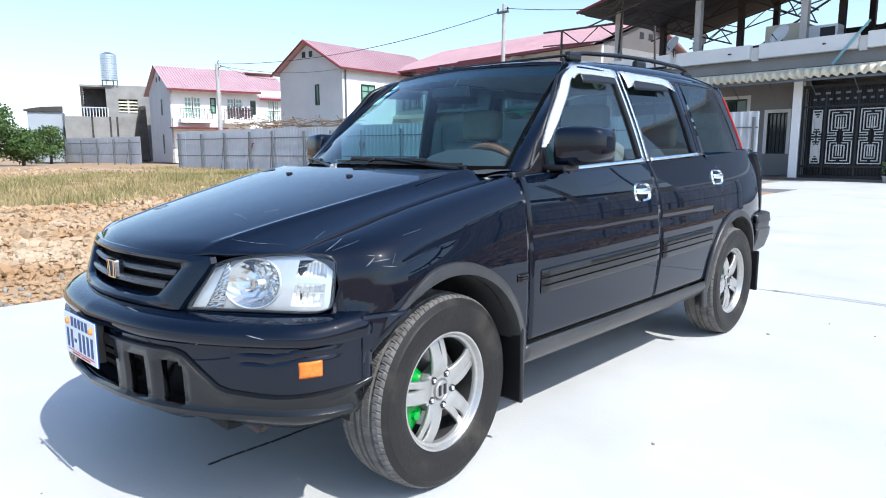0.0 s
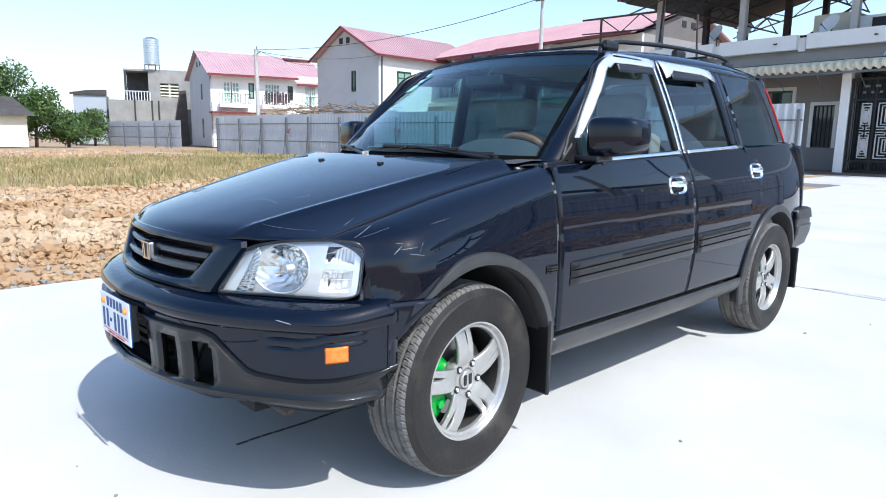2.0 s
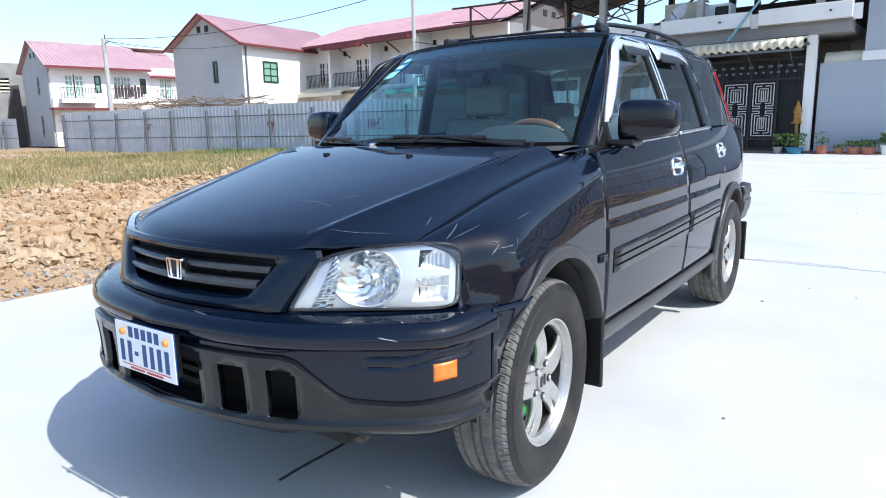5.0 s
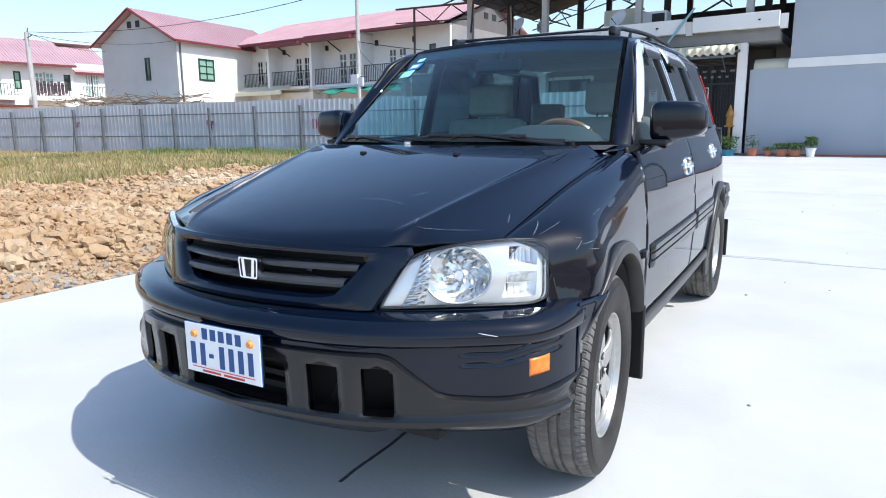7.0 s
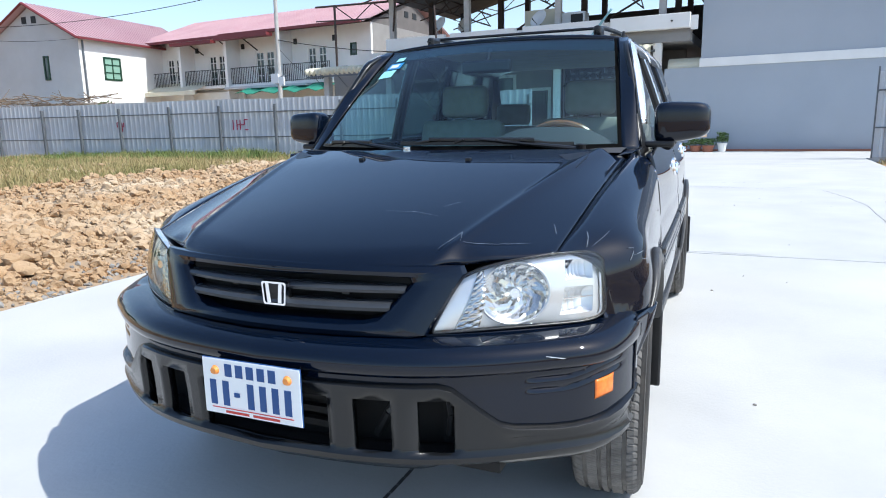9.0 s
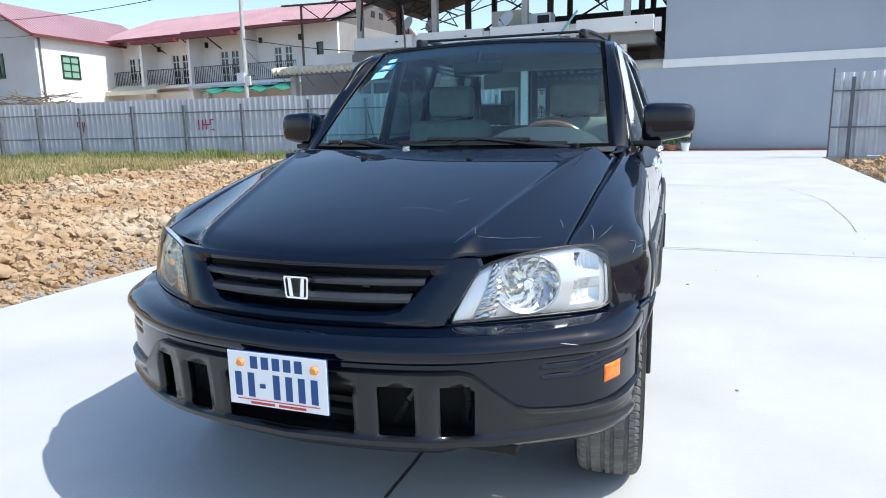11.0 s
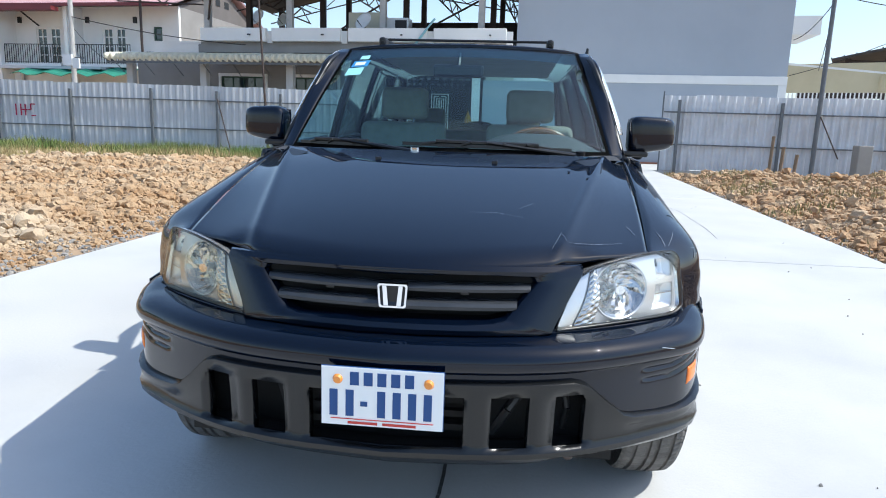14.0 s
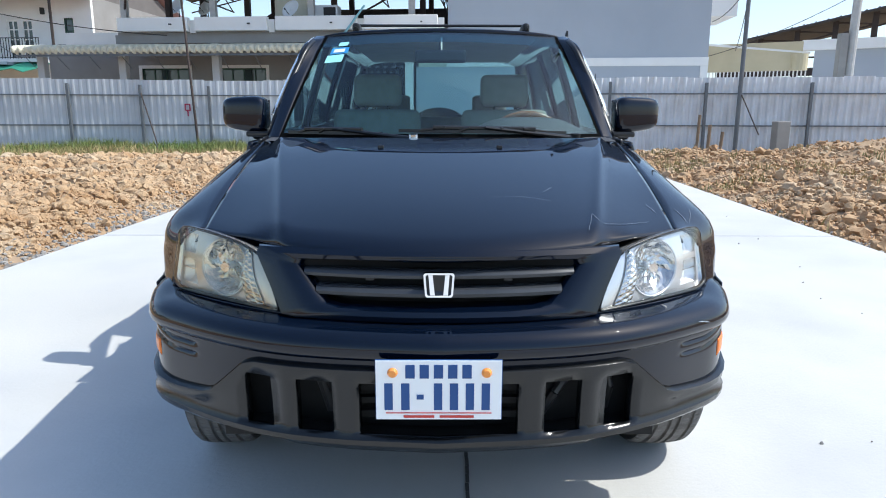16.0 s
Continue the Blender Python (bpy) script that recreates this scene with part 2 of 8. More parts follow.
M["tin"] = mat("tank_steel", (0.62, 0.64, 0.66), 0.25, 0.9)
M["tarp"] = mat("green_tarpaulin", (0.03, 0.22, 0.15), 0.6)
M["terra"] = mat("terracotta", (0.38, 0.15, 0.09), 0.8)
M["blue_tub"] = mat("blue_plastic_tub", (0.03, 0.19, 0.30), 0.5)
M["spray"] = mat("red_spray_paint", (0.34, 0.012, 0.06), 0.7)
M["yellow"] = mat("gilt_yellow", (0.42, 0.21, 0.03), 0.5, col2=(0.25, 0.11, 0.02), scale=14)
M["cloth"] = mat("dark_laundry", (0.03, 0.025, 0.035), 0.9, col2=(0.12, 0.07, 0.08), scale=3)
M["wood_dry"] = mat("dry_branches", (0.25, 0.19, 0.13), 0.9, col2=(0.17, 0.12, 0.08), scale=5)
# porch tile with the awning's shade mixed into its colour
M["paving_shaded"] = mat("shaded_floor_tile", (0.16, 0.12, 0.10), 0.6, col2=(0.13, 0.10, 0.085), scale=2)


# ---- building helpers ----
def put(name, verts, faces, material, parent=None, label="", smooth=False):
    me = bpy.data.meshes.new(name)
    me.from_pydata([tuple(v) for v in verts], [], faces)
    me.materials.append(material)
    if smooth:
        me.shade_smooth()
        me.set_sharp_from_angle(angle=radians(34))
    me.update()
    ob = new(name, me)
    if parent is not None:
        ob.parent = parent
    if label:
        ob["label"] = label
    return ob


def part(name, bm, material, parent, label="", smooth=False):
    """Links a bmesh as one mesh object under a thing or a part."""
    bmesh.ops.recalc_face_normals(bm, faces=bm.faces)
    me = bpy.data.meshes.new(name)
    bm.to_mesh(me)
    bm.free()
    me.materials.append(material)
    if smooth:
        me.shade_smooth()
        me.set_sharp_from_angle(angle=radians(40))
    ob = new(name, me)
    if parent is not None:
        ob.parent = parent
    if label:
        ob["label"] = label
    return ob


def thing(name, at=(0, 0, 0), turn=0.0, label="", category="", group="", kind=""):
    ob = new(name)
    ob.matrix_world = pose(*at, 0, 0, turn)
    return tagged(ob, label, category, group, kind)


def box(bm, x0, x1, y0, y1, z0, z1, bevel=0.0):
    m = Matrix.LocRotScale(((x0 + x1) / 2, (y0 + y1) / 2, (z0 + z1) / 2), None, (abs(x1 - x0), abs(y1 - y0), abs(z1 - z0)))
    r = bmesh.ops.create_cube(bm, size=1.0, matrix=m)
    if bevel:
        es = list({e for v in r["verts"] for e in v.link_edges})
        bmesh.ops.bevel(bm, geom=es, offset=bevel, segments=2, affect="EDGES", profile=0.5)
    return bm


def boxes(*args, bevel=0.0):
    bm = bmesh.new()
    for a in args:
        box(bm, *a, bevel=bevel)
    return bm


def tube(bm, a, b, r, r2=None, seg=10):
    a, b = Vector(a), Vector(b)
    d = b - a
    m = Matrix.Translation((a + b) / 2) @ d.to_track_quat("Z", "Y").to_matrix().to_4x4()
    bmesh.ops.create_cone(bm, cap_ends=True, segments=seg, radius1=r, radius2=r if r2 is None else r2, depth=d.length, matrix=m)
    return bm


def tubes(*args, seg=10):
    bm = bmesh.new()
    for a in args:
        tube(bm, *a, seg=seg)
    return bm


def holed(s0, s1, z0, z1, holes, thick):
    """A wall along x from s0 to s1, its face at y = 0 and its thickness towards +y, with openings cut through."""
    ss = sorted({s0, s1, *[h[0] for h in holes], *[h[1] for h in holes]})
    zz = sorted({z0, z1, *[h[2] for h in holes], *[h[3] for h in holes]})
    bm = bmesh.new()

    def solid(i, j):
        if not (0 <= i < len(ss) - 1 and 0 <= j < len(zz) - 1):
            return False
        cs, cz = (ss[i] + ss[i + 1]) / 2, (zz[j] + zz[j + 1]) / 2
        return not any(h[0] < cs < h[1] and h[2] < cz < h[3] for h in holes)

    def quad(*p):
        bm.faces.new([bm.verts.new(v) for v in p])

    for i in range(len(ss) - 1):
        for j in range(len(zz) - 1):
            if not solid(i, j):
                continue
            a, b, c, d = ss[i], ss[i + 1], zz[j], zz[j + 1]
            quad((a, 0, c), (b, 0, c), (b, 0, d), (a, 0, d))
            quad((a, thick, c), (a, thick, d), (b, thick, d), (b, thick, c))
            if not solid(i - 1, j):
                quad((a, 0, c), (a, 0, d), (a, thick, d), (a, thick, c))
            if not solid(i + 1, j):
                quad((b, 0, c), (b, thick, c), (b, thick, d), (b, 0, d))
            if not solid(i, j - 1):
                quad((a, 0, c), (a, thick, c), (b, thick, c), (b, 0, c))
            if not solid(i, j + 1):
                quad((a, 0, d), (b, 0, d), (b, thick, d), (a, thick, d))
    bmesh.ops.remove_doubles(bm, verts=bm.verts, dist=0.0005)
    return bm


def corrugated(length, run, pitch, depth, thick=0.006):
    """A sheet with trapezoid ribs: length along x (ribs repeat), run along z; face at y = 0."""
    xs, n = [], max(1, round(length / pitch))
    for i in range(n):
        a = i * length / n
        w = length / n
        xs += [(a, 0), (a + 0.46 * w, 0), (a + 0.64 * w, -depth), (a + 0.82 * w, -depth)]
    xs.append((length, 0))
    v, fc = [], []
    for x, y in xs:
        v += [(x, y, 0), (x, y, run), (x, y + thick, run), (x, y + thick, 0)]
    for i in range(len(xs) - 1):
        k = 4 * i
        fc += [(k, k + 4, k + 5, k + 1), (k + 2, k + 6, k + 7, k + 3), (k + 1, k + 5, k + 6, k + 2), (k, k + 3, k + 7, k + 4)]
    fc += [(0, 1, 2, 3), (4 * len(xs) - 4, 4 * len(xs) - 1, 4 * len(xs) - 2, 4 * len(xs) - 3)]
    return v, fc


def smooth01(a, b, x):
    t = min(1.0, max(0.0, (x - a) / (b - a)))
    return t * t * (3 - 2 * t)


# ---- ground, pavement ----
LEFT_EDGE = -3.36


def right_edge(y):
    return 3.62 + 0.071 * max(y, -2.0)


def fence_left_y(x):
    return 22.6 + 0.095 * x


def earth_height(x, y):
    """The lot's earth: level with the slab's foot, heaped and rough on both sides of the pavement."""
    out_l = LEFT_EDGE - x
    out_r = x - right_edge(y)
    z = -0.13
    if x > -5.45 and y > 18.9:
        return z
    n1 = noise.noise((x * 0.35, y * 0.35, 0.0))
    n2 = noise.noise((x * 1.3, y * 1.3, 4.0))
    n3 = noise.noise((x * 3.7, y * 3.7, 9.0))
    if out_l > 0:
        back_off = (1 - smooth01(14, 17.5, y)) * (1 - smooth01(-10.5, -13.5, x))
        heap = smooth01(0.1, 1.6, out_l) * (0.35 + 0.65 * back_off) * (1 - 0.6 * smooth01(-25, -45, x))
        z += heap * (0.20 + 0.12 * n1 + 0.10 * n2 + 0.06 * n3) + 0.05 * smooth01(0, 0.5, out_l)
    elif out_r > 0 and y < 20.4:
        near = smooth01(0.15, 1.8, out_r)
        z += near * (0.20 + 0.18 * n1 + 0.16 * n2 + 0.08 * n3 + 0.40 * smooth01(9, 13, y) * smooth01(9.5, 13, x) * (1 - smooth01(18, 20, y)))
    return z


def spread(lo, hi, step, far, grow=1.45):
    a = list(np.arange(lo, hi + step / 2, step))
    d, up, down = step, [], []
    x = hi
    while x < far:
        d *= grow
        x += d
        up.append(x)
    x, d = lo, step
    while x > -far:
        d *= grow
        x -= d
        down.append(x)
    return down[::-1] + a + up


gx, gy = spread(-24, 17, 0.22, 1600), spread(-7, 21, 0.22, 1600)
gv = [(x, y, earth_height(x, y) if -60 < x < 40 and -25 < y < 30 else -0.13) for y in gy for x in gx]
w = len(gx)
gf = [(j * w + i, j * w + i + 1, (j + 1) * w + i + 1, (j + 1) * w + i) for j in range(len(gy) - 1) for i in range(w - 1)]
ground = put("ground", gv, gf, M["earth"], smooth=True)
tagged(ground, "bare tan earth of an open building lot", "ground", kind="structure")

# pale slab in bays with dark joints
pavement = thing("pavement", label="pale cast concrete driveway in large bays with dark joints", category="pavement", kind="structure")
G = 0.015


def slab(x0a, x0b, x1a, x1b, y0, y1):
    bm = bmesh.new()
    lo = [bm.verts.new(p) for p in ((x0a, y0, -0.16), (x1a, y0, -0.16), (x1b, y1, -0.16), (x0b, y1, -0.16))]
    hi = [bm.verts.new(p) for p in ((x0a, y0, 0), (x1a, y0, 0), (x1b, y1, 0), (x0b, y1, 0))]
    bm.faces.new(lo[::-1])
    top = bm.faces.new(hi)
    for i in range(4):
        bm.faces.new((lo[i], lo[(i + 1) % 4], hi[(i + 1) % 4], hi[i]))
    bmesh.ops.bevel(bm, geom=list(top.edges), offset=0.004, segments=1, affect="EDGES")
    part("slab", bm, M["concrete"], pavement)


bays = [-22.3, -15.7, -9.1, -2.5, 4.13, 10.75, 17.4, 19.6]
for y0, y1 in zip(bays[:-1], bays[1:]):
    slab(LEFT_EDGE, LEFT_EDGE, right_edge(y0), right_edge(y1), y0 + G, y1 - G)
slab(-5.3, -5.3, 5.0, 5.06, 19.6 + G, 20.7 - G)
slab(-5.3, -5.3, 22.0, 22.0, 20.7 + G, 33)
slab(-20.0, -20.0, -5.3 - 2 * G, -5.3 - 2 * G, 24.6, 33)
part("joint_bed", boxes((LEFT_EDGE + 0.02, 3.4, -22, 19.6, -0.15, -0.012)), M["joint"], pavement)

# sawn cut filled with tar near the car's nose
bm = bmesh.new()
for i in range(14):
    y = -0.50 + i * 0.052
    x = 0.09 + 0.008 * noise.noise((y * 6, 0, 0))
    box(bm, x - 0.006, x + 0.006, y, y + 0.047, -0.004, 0.0025)
part("tar_line", bm, M["joint"], pavement, "thin dark tar line")


def crack(points):
    """A hairline crack along a run of plan points, lying on the slab."""
    bm = bmesh.new()
    for (xa, ya), (xb, yb) in zip(points[:-1], points[1:]):
        for i in range(6):
            t0, t1 = i / 6, (i + 0.9) / 6
            p, q = Vector((xa + (xb - xa) * t0, ya + (yb - ya) * t0, 0)), Vector((xa + (xb - xa) * t1, ya + (yb - ya) * t1, 0))
            j = 0.012 * noise.noise((p.x * 5, p.y * 5, 3))
            n = Vector((-(q - p).y, (q - p).x, 0)).normalized()
            wd_ = 0.0025 + 0.004 * abs(noise.noise((p.x * 9, p.y * 3, 8)))
            vs = [bm.verts.new(v + n * (j + o)) for v, o in ((p, -wd_), (q, -wd_), (q, wd_), (p, wd_))]
            for v in vs:
                v.co.z = 0.0022
            bm.faces.new(vs)
    part("crack", bm, M["joint"], pavement, "fine dark crack")


crack([(0.27, 10.62), (0.9, 10.55), (1.8, 10.48)])
crack([(0.62, 6.77), (0.86, 6.70)])
crack([(0.62, 4.14), (0.95, 4.20), (1.42, 4.165)])
crack([(1.13, 11.66), (1.55, 11.62), (1.94, 11.64)])
crack([(2.66, 10.3), (2.85, 9.15), (2.92, 8.2), (2.86, 7.4), (2.80, 6.4), (2.69, 5.5)])


# ---- clods of clay, gravel ----
def lump_meshes(kinds, sub=1):
    out = []
    rng = np.random.default_rng(5)
    for k in range(kinds):
        bm = bmesh.new()
        bmesh.ops.create_icosphere(bm, subdivisions=sub, radius=1.0)
        for v in bm.verts:
            v.co *= 0.72 + 0.55 * noise.noise(v.co * 1.6 + Vector((k * 7.0, 0, 0))) + rng.uniform(0, 0.34)
            v.co.z *= 0.95
        bm.verts.index_update()
        out.append((np.array([v.co[:] for v in bm.verts]), np.array([[v.index for v in f.verts] for f in bm.faces])))
        bm.free()
    return out


def scatter(name, spots, material, label, category, sub=2):
    """spots: rows of x, y, z, radius. One mesh of stuff."""
    rng = np.random.default_rng(11)
    shapes = lump_meshes(7, sub)
    vs, fs, base = [], [], 0
    for i, (x, y, z, r) in enumerate(spots):
        v, fc = shapes[i % 7]
        a = rng.uniform(0, 6.283)
        c, s = math.cos(a), math.sin(a)
        sx, sy, sz = r * rng.uniform(0.75, 1.3), r * rng.uniform(0.75, 1.25), r * rng.uniform(0.7, 1.15)
        q = v * (sx, sy, sz)
        q = np.stack([q[:, 0] * c - q[:, 1] * s, q[:, 0] * s + q[:, 1] * c, q[:, 2]], 1) + (x, y, z)
        vs.append(q)
        fs.append(fc + base)
        base += len(v)
    v, fc = np.concatenate(vs), np.concatenate(fs)
    me = bpy.data.meshes.new(name)
    me.vertices.add(len(v))
    me.vertices.foreach_set("co", v.astype(np.float32).ravel())
    me.loops.add(3 * len(fc))
    me.loops.foreach_set("vertex_index", fc.astype(np.int32).ravel())
    me.polygons.add(len(fc))
    me.polygons.foreach_set("loop_start", np.arange(0, 3 * len(fc), 3, dtype=np.int32))
    me.materials.append(material)
    me.update(calc_edges=True)
    me.validate()
    me.shade_smooth()
    me.set_sharp_from_angle(angle=radians(42))
    return tagged(new(name, me), label, category, kind="stuff")


rng = np.random.default_rng(3)


def left_spots(count, small):
    out = []
    while len(out) < count:
        d = rng.uniform(0.3, 9.6) if rng.random() < 0.45 else rng.uniform(0.35, 5.0)
        x, y = LEFT_EDGE - d, rng.uniform(-6.5, 18)
        edge = 2.2 * noise.noise((x * 0.35, y * 0.35, 2))
        if y > 16.2 + edge or d > 8.6 + edge:
            continue
        r = rng.uniform(0.012, 0.046) if small else min(0.095, 0.028 + rng.exponential(0.015))
        r *= 1.0 + 0.35 * smooth01(7, 15, y)
        if d < 0.8:
            r *= 0.6
        out.append((x, y, earth_height(x, y) + (0.2 if small else 0.52) * r, r))
    return out


scatter("clay_clods", left_spots(24000, False), M["clod"], "heap of broken pale tan clay lumps beside the pavement", "clay lumps", 2)
scatter("clay_crumbs", left_spots(42000, True), M["clod"], "crumbled pale tan clay beside the pavement", "clay crumbs", 1)
spots = []
for _ in range(2600):
    x, y = rng.uniform(-50, -13), rng.uniform(2, 15)
    r = 0.03 + rng.exponential(0.028)
    spots.append((x, y, earth_height(x, y) + 0.2 * r, min(r, 0.14)))
scatter("far_clods", spots, M["clod"], "scattered pale clay lumps among dry grass", "clay lumps", 1)

spots, crumbs = [], []
while len(spots) < 11000:
    y = rng.uniform(1.0, 20.0)
    x = right_edge(y) + 0.3 + rng.exponential(3.4)
    if x > 19:
        continue
    r = min(0.12, 0.024 + rng.exponential(0.018))
    spots.append((x, y, earth_height(x, y) + 0.5 * r, r))
while len(crumbs) < 16000:
    y = rng.uniform(1.0, 20.0)
    x = right_edge(y) + 0.2 + rng.exponential(3.0)
    if x > 19:
        continue
    r = rng.uniform(0.012, 0.045)
    crumbs.append((x, y, earth_height(x, y) + 0.1 * r, r))
scatter("clay_clods", spots, M["clod_dark"], "heap of rough brown clay lumps along the fence", "clay lumps", 2)
scatter("clay_crumbs", crumbs, M["clod_dark"], "crumbled brown clay along the fence", "clay crumbs", 1)

spots = []
for _ in range(5200):
    side = rng.random() < 0.75
    y = rng.uniform(-6, 17)
    if side:
        x = LEFT_EDGE - 0.02 - abs(rng.normal(0, 0.34))
    else:
        x = right_edge(y) + 0.02 + abs(rng.normal(0, 0.28))
    r = rng.uniform(0.010, 0.034)
    spots.append((x, y, max(earth_height(x, y), -0.10) + 0.3 * r, r))
scatter("gravel", spots, M["gravel"], "grey crushed gravel along the pavement edge", "gravel", 1)

spots = [(rng.uniform(1.0, 3.4), rng.uniform(-1.5, 9), 0.004, rng.uniform(0.004, 0.009)) for _ in range(30)] + [(rng.uniform(-3.2, 0.9), rng.uniform(-2.2, -0.9), 0.003, rng.uniform(0.003, 0.007)) for _ in range(16)]
scatter("grit", spots, M["gravel"], "scattered small grit on the concrete", "grit", 1)


# ---- grass ----
def blades(name, roots, material, label):
    rng = np.random.default_rng(8)
    v, fc = [], []
    for x, y, z, h in roots:
        a, lean = rng.uniform(0, 6.283), rng.uniform(0.1, 0.55) * h
        w = rng.uniform(0.006, 0.014) * (1 + 0.02 * abs(x))
        dx, dy = math.cos(a) * w, math.sin(a) * w
        b = rng.uniform(0, 6.283)
        lx, ly = math.cos(b) * lean, math.sin(b) * lean
        k = len(v)
        v += [(x - dx, y - dy, z), (x + dx, y + dy, z), (x + lx * 0.35 + dx * 0.8, y + ly * 0.35 + dy * 0.8, z + h * 0.6),
              (x + lx * 0.35 - dx * 0.8, y + ly * 0.35 - dy * 0.8, z + h * 0.6), (x + lx, y + ly, z + h)]
        fc += [(k, k + 1, k + 2, k + 3), (k + 3, k + 2, k + 4)]
    return tagged(put(name, v, fc, material), label, "grass", kind="stuff")


roots = []
while len(roots) < 52000:
    x = rng.uniform(-46, -4.2) if rng.random() < 0.45 else rng.uniform(-30, -4.2)
    y = rng.uniform(0, 1) ** 0.8 * 24 - 2
    edge = 2.2 * noise.noise((x * 0.35, y * 0.35, 2))
    if y > fence_left_y(x) - 0.12 or (x > -5.6 and y > 18.8) or (y < 15.6 + edge and x > LEFT_EDGE - 8.0 - edge):
        continue
    cl = 0.5 + 0.5 * noise.noise((x * 0.45, y * 0.45, 7))
    if rng.random() > -0.22 + 1.55 * cl * (1 - 0.85 * smooth01(-30, -38, x) * (1 - smooth01(15, 18, y))):
        continue
    roots.append((x, y, earth_height(x, y) - 0.02, rng.uniform(0.05, 0.18) + 0.26 * cl * rng.random()))
blades("grass", roots, M["grass"], "tall dry yellow-green grass in front of the fence")
roots = []
while len(roots) < 3600:
    y = rng.uniform(8, 20.2) if rng.random() < 0.8 else rng.uniform(3, 20)
    x = right_edge(y) + 0.2 + rng.exponential(4.5)
    cl = noise.noise((x * 0.6, y * 0.6, 17))
    if x > 18 or cl < 0.2 and y < 18.9:
        continue
    roots.append((x, y, earth_height(x, y) - 0.01, rng.uniform(0.05, 0.2)))
blades("grass", roots, M["grass"], "low green weeds between clay lumps")
roots = []
while len(roots) < 9000:
    x = rng.uniform(-27, -5.6)
    y = fence_left_y(x) - 0.15 - rng.exponential(0.9)
    cl = 0.5 + 0.5 * noise.noise((x * 0.5, y * 0.5, 31))
    if rng.random() > 1.3 * cl - 0.1:
        continue
    roots.append((x, y, earth_height(x, y) - 0.02, rng.uniform(0.12, 0.30) + 0.42 * cl * rng.random()))
blades("weeds", roots, M["weed"], "green weeds growing along the foot of the fence")
# ---- sheet metal fences ----
def fence(name, a, b, high, material, pitch, depth, post_every, label, wide=1.05, lift=0.03):
    """From a to b in plan; the framed side faces the camera side (to the right of the way from a to b)."""
    a, b = Vector((*a, 0)), Vector((*b, 0))
    d = b - a
    turn = math.degrees(math.atan2(d.y, d.x))
    fe = thing(name, a, turn, label, "fence", kind="structure")
    n = max(1, round(d.length / wide))
    wl_ = d.length / n
    v, fc = corrugated(wl_, high, pitch, depth)
    me = bpy.data.meshes.new("sheet")
    me.from_pydata(v, [], fc)
    me.materials.append(material)
    rg = np.random.default_rng(2)
    for i in range(n):
        ob = new("sheet", me)
        ob.parent = fe
        ob.matrix_local = pose(i * wl_, 0.004 * (i % 2), lift + rg.uniform(-0.025, 0.03), 0, 0, rg.uniform(-0.15, 0.15))
    for z in (0.36 * high, 0.79 * high):
        part("rail", boxes((0, d.length, -0.06 - depth, -0.02 - depth, z - 0.022, z + 0.022)), M["steel"], fe)
    s = 0.4
    while s < d.length:
        e = s + rg.uniform(-0.2, 0.2)
        part("post", boxes((e - 0.045, e + 0.045, -0.16 - depth, -0.063 - depth, -0.15, high * rg.uniform(0.90, 0.96)), bevel=0.006), M["steel"], fe)
        if rg.random() < 0.3:
            part("brace", tubes(((e, -0.12, high * 0.85), (e + 0.75, -0.9, 0.0), 0.022), seg=6), M["rust"], fe)
        s += post_every * rg.uniform(0.92, 1.08)
    return fe


fence_w = fence("fence", (-41.6, fence_left_y(-41.6)), (-5.4, fence_left_y(-5.4)), 2.42, M["sheet"], 0.26, 0.012, 2.6, "grey galvanised sheet fence on steel posts behind the grass")
fence_e = fence("fence", (5.25, 20.75), (21.5, 19.6), 2.47, M["sheet_pale"], 0.25, 0.07, 3.3, "pale ribbed galvanised sheet fence along the lot")
fence_far = fence("fence", (-74.0, 21.6), (-58.0, 22.84), 2.45, M["sheet"], 0.3, 0.014, 3.4, "weathered grey sheet fence across the far lot")
part("foot_beam", boxes((0.0, 16.3, -0.02, 0.12, -0.1, 0.03)), M["concrete"], fence_e)
part("end_bar", boxes((-0.05, -0.01, -0.09, -0.04, 0.0, 2.62)), M["steel"], fence_e)


def scrawl(fe, s, z, cells, size=0.42):
    """Sprayed marks as plain bars: cells of (column, row, upright)."""
    bm = bmesh.new()
    for c, r, up in cells:
        x, y = s + c * size * 0.55, z + r * size * 0.5
        if up:
            box(bm, x - 0.022, x + 0.022, -0.030, -0.020, y, y + size * 0.5)
        else:
            box(bm, x, x + size * 0.42, -0.030, -0.020, y - 0.02, y + 0.02)
    part("sprayed_mark", bm, M["spray"], fe, "red spray-painted mark")


for x, cells in ((-18.2, [(0, 0, 1), (0, 1, 1), (0.8, 0, 1), (0.8, 1, 1), (0.8, 1, 0), (1.5, 0, 1), (1.5, 1, 1), (1.6, 1, 0), (2.4, 1, 1), (2.4, 0, 0), (2.4, 2, 0)]),
                 (-24.3, [(0, 1, 1), (0.6, 1, 1), (0, 2, 0), (1.2, 1, 1), (1.2, 0, 1), (1.6, 1, 1)]),
                 (-33.5, [(0, 1, 1), (0.2, 1, 0), (0.9, 1, 1), (0.9, 2, 0)]),
                 (-9.2, [(0, 1, 0), (0, 2, 0), (0, 1, 1), (0.7, 1, 1), (0.35, 0, 1)])):
    scrawl(fence_w, (x + 41.6) / math.cos(math.atan(0.095)), 1.18, cells)


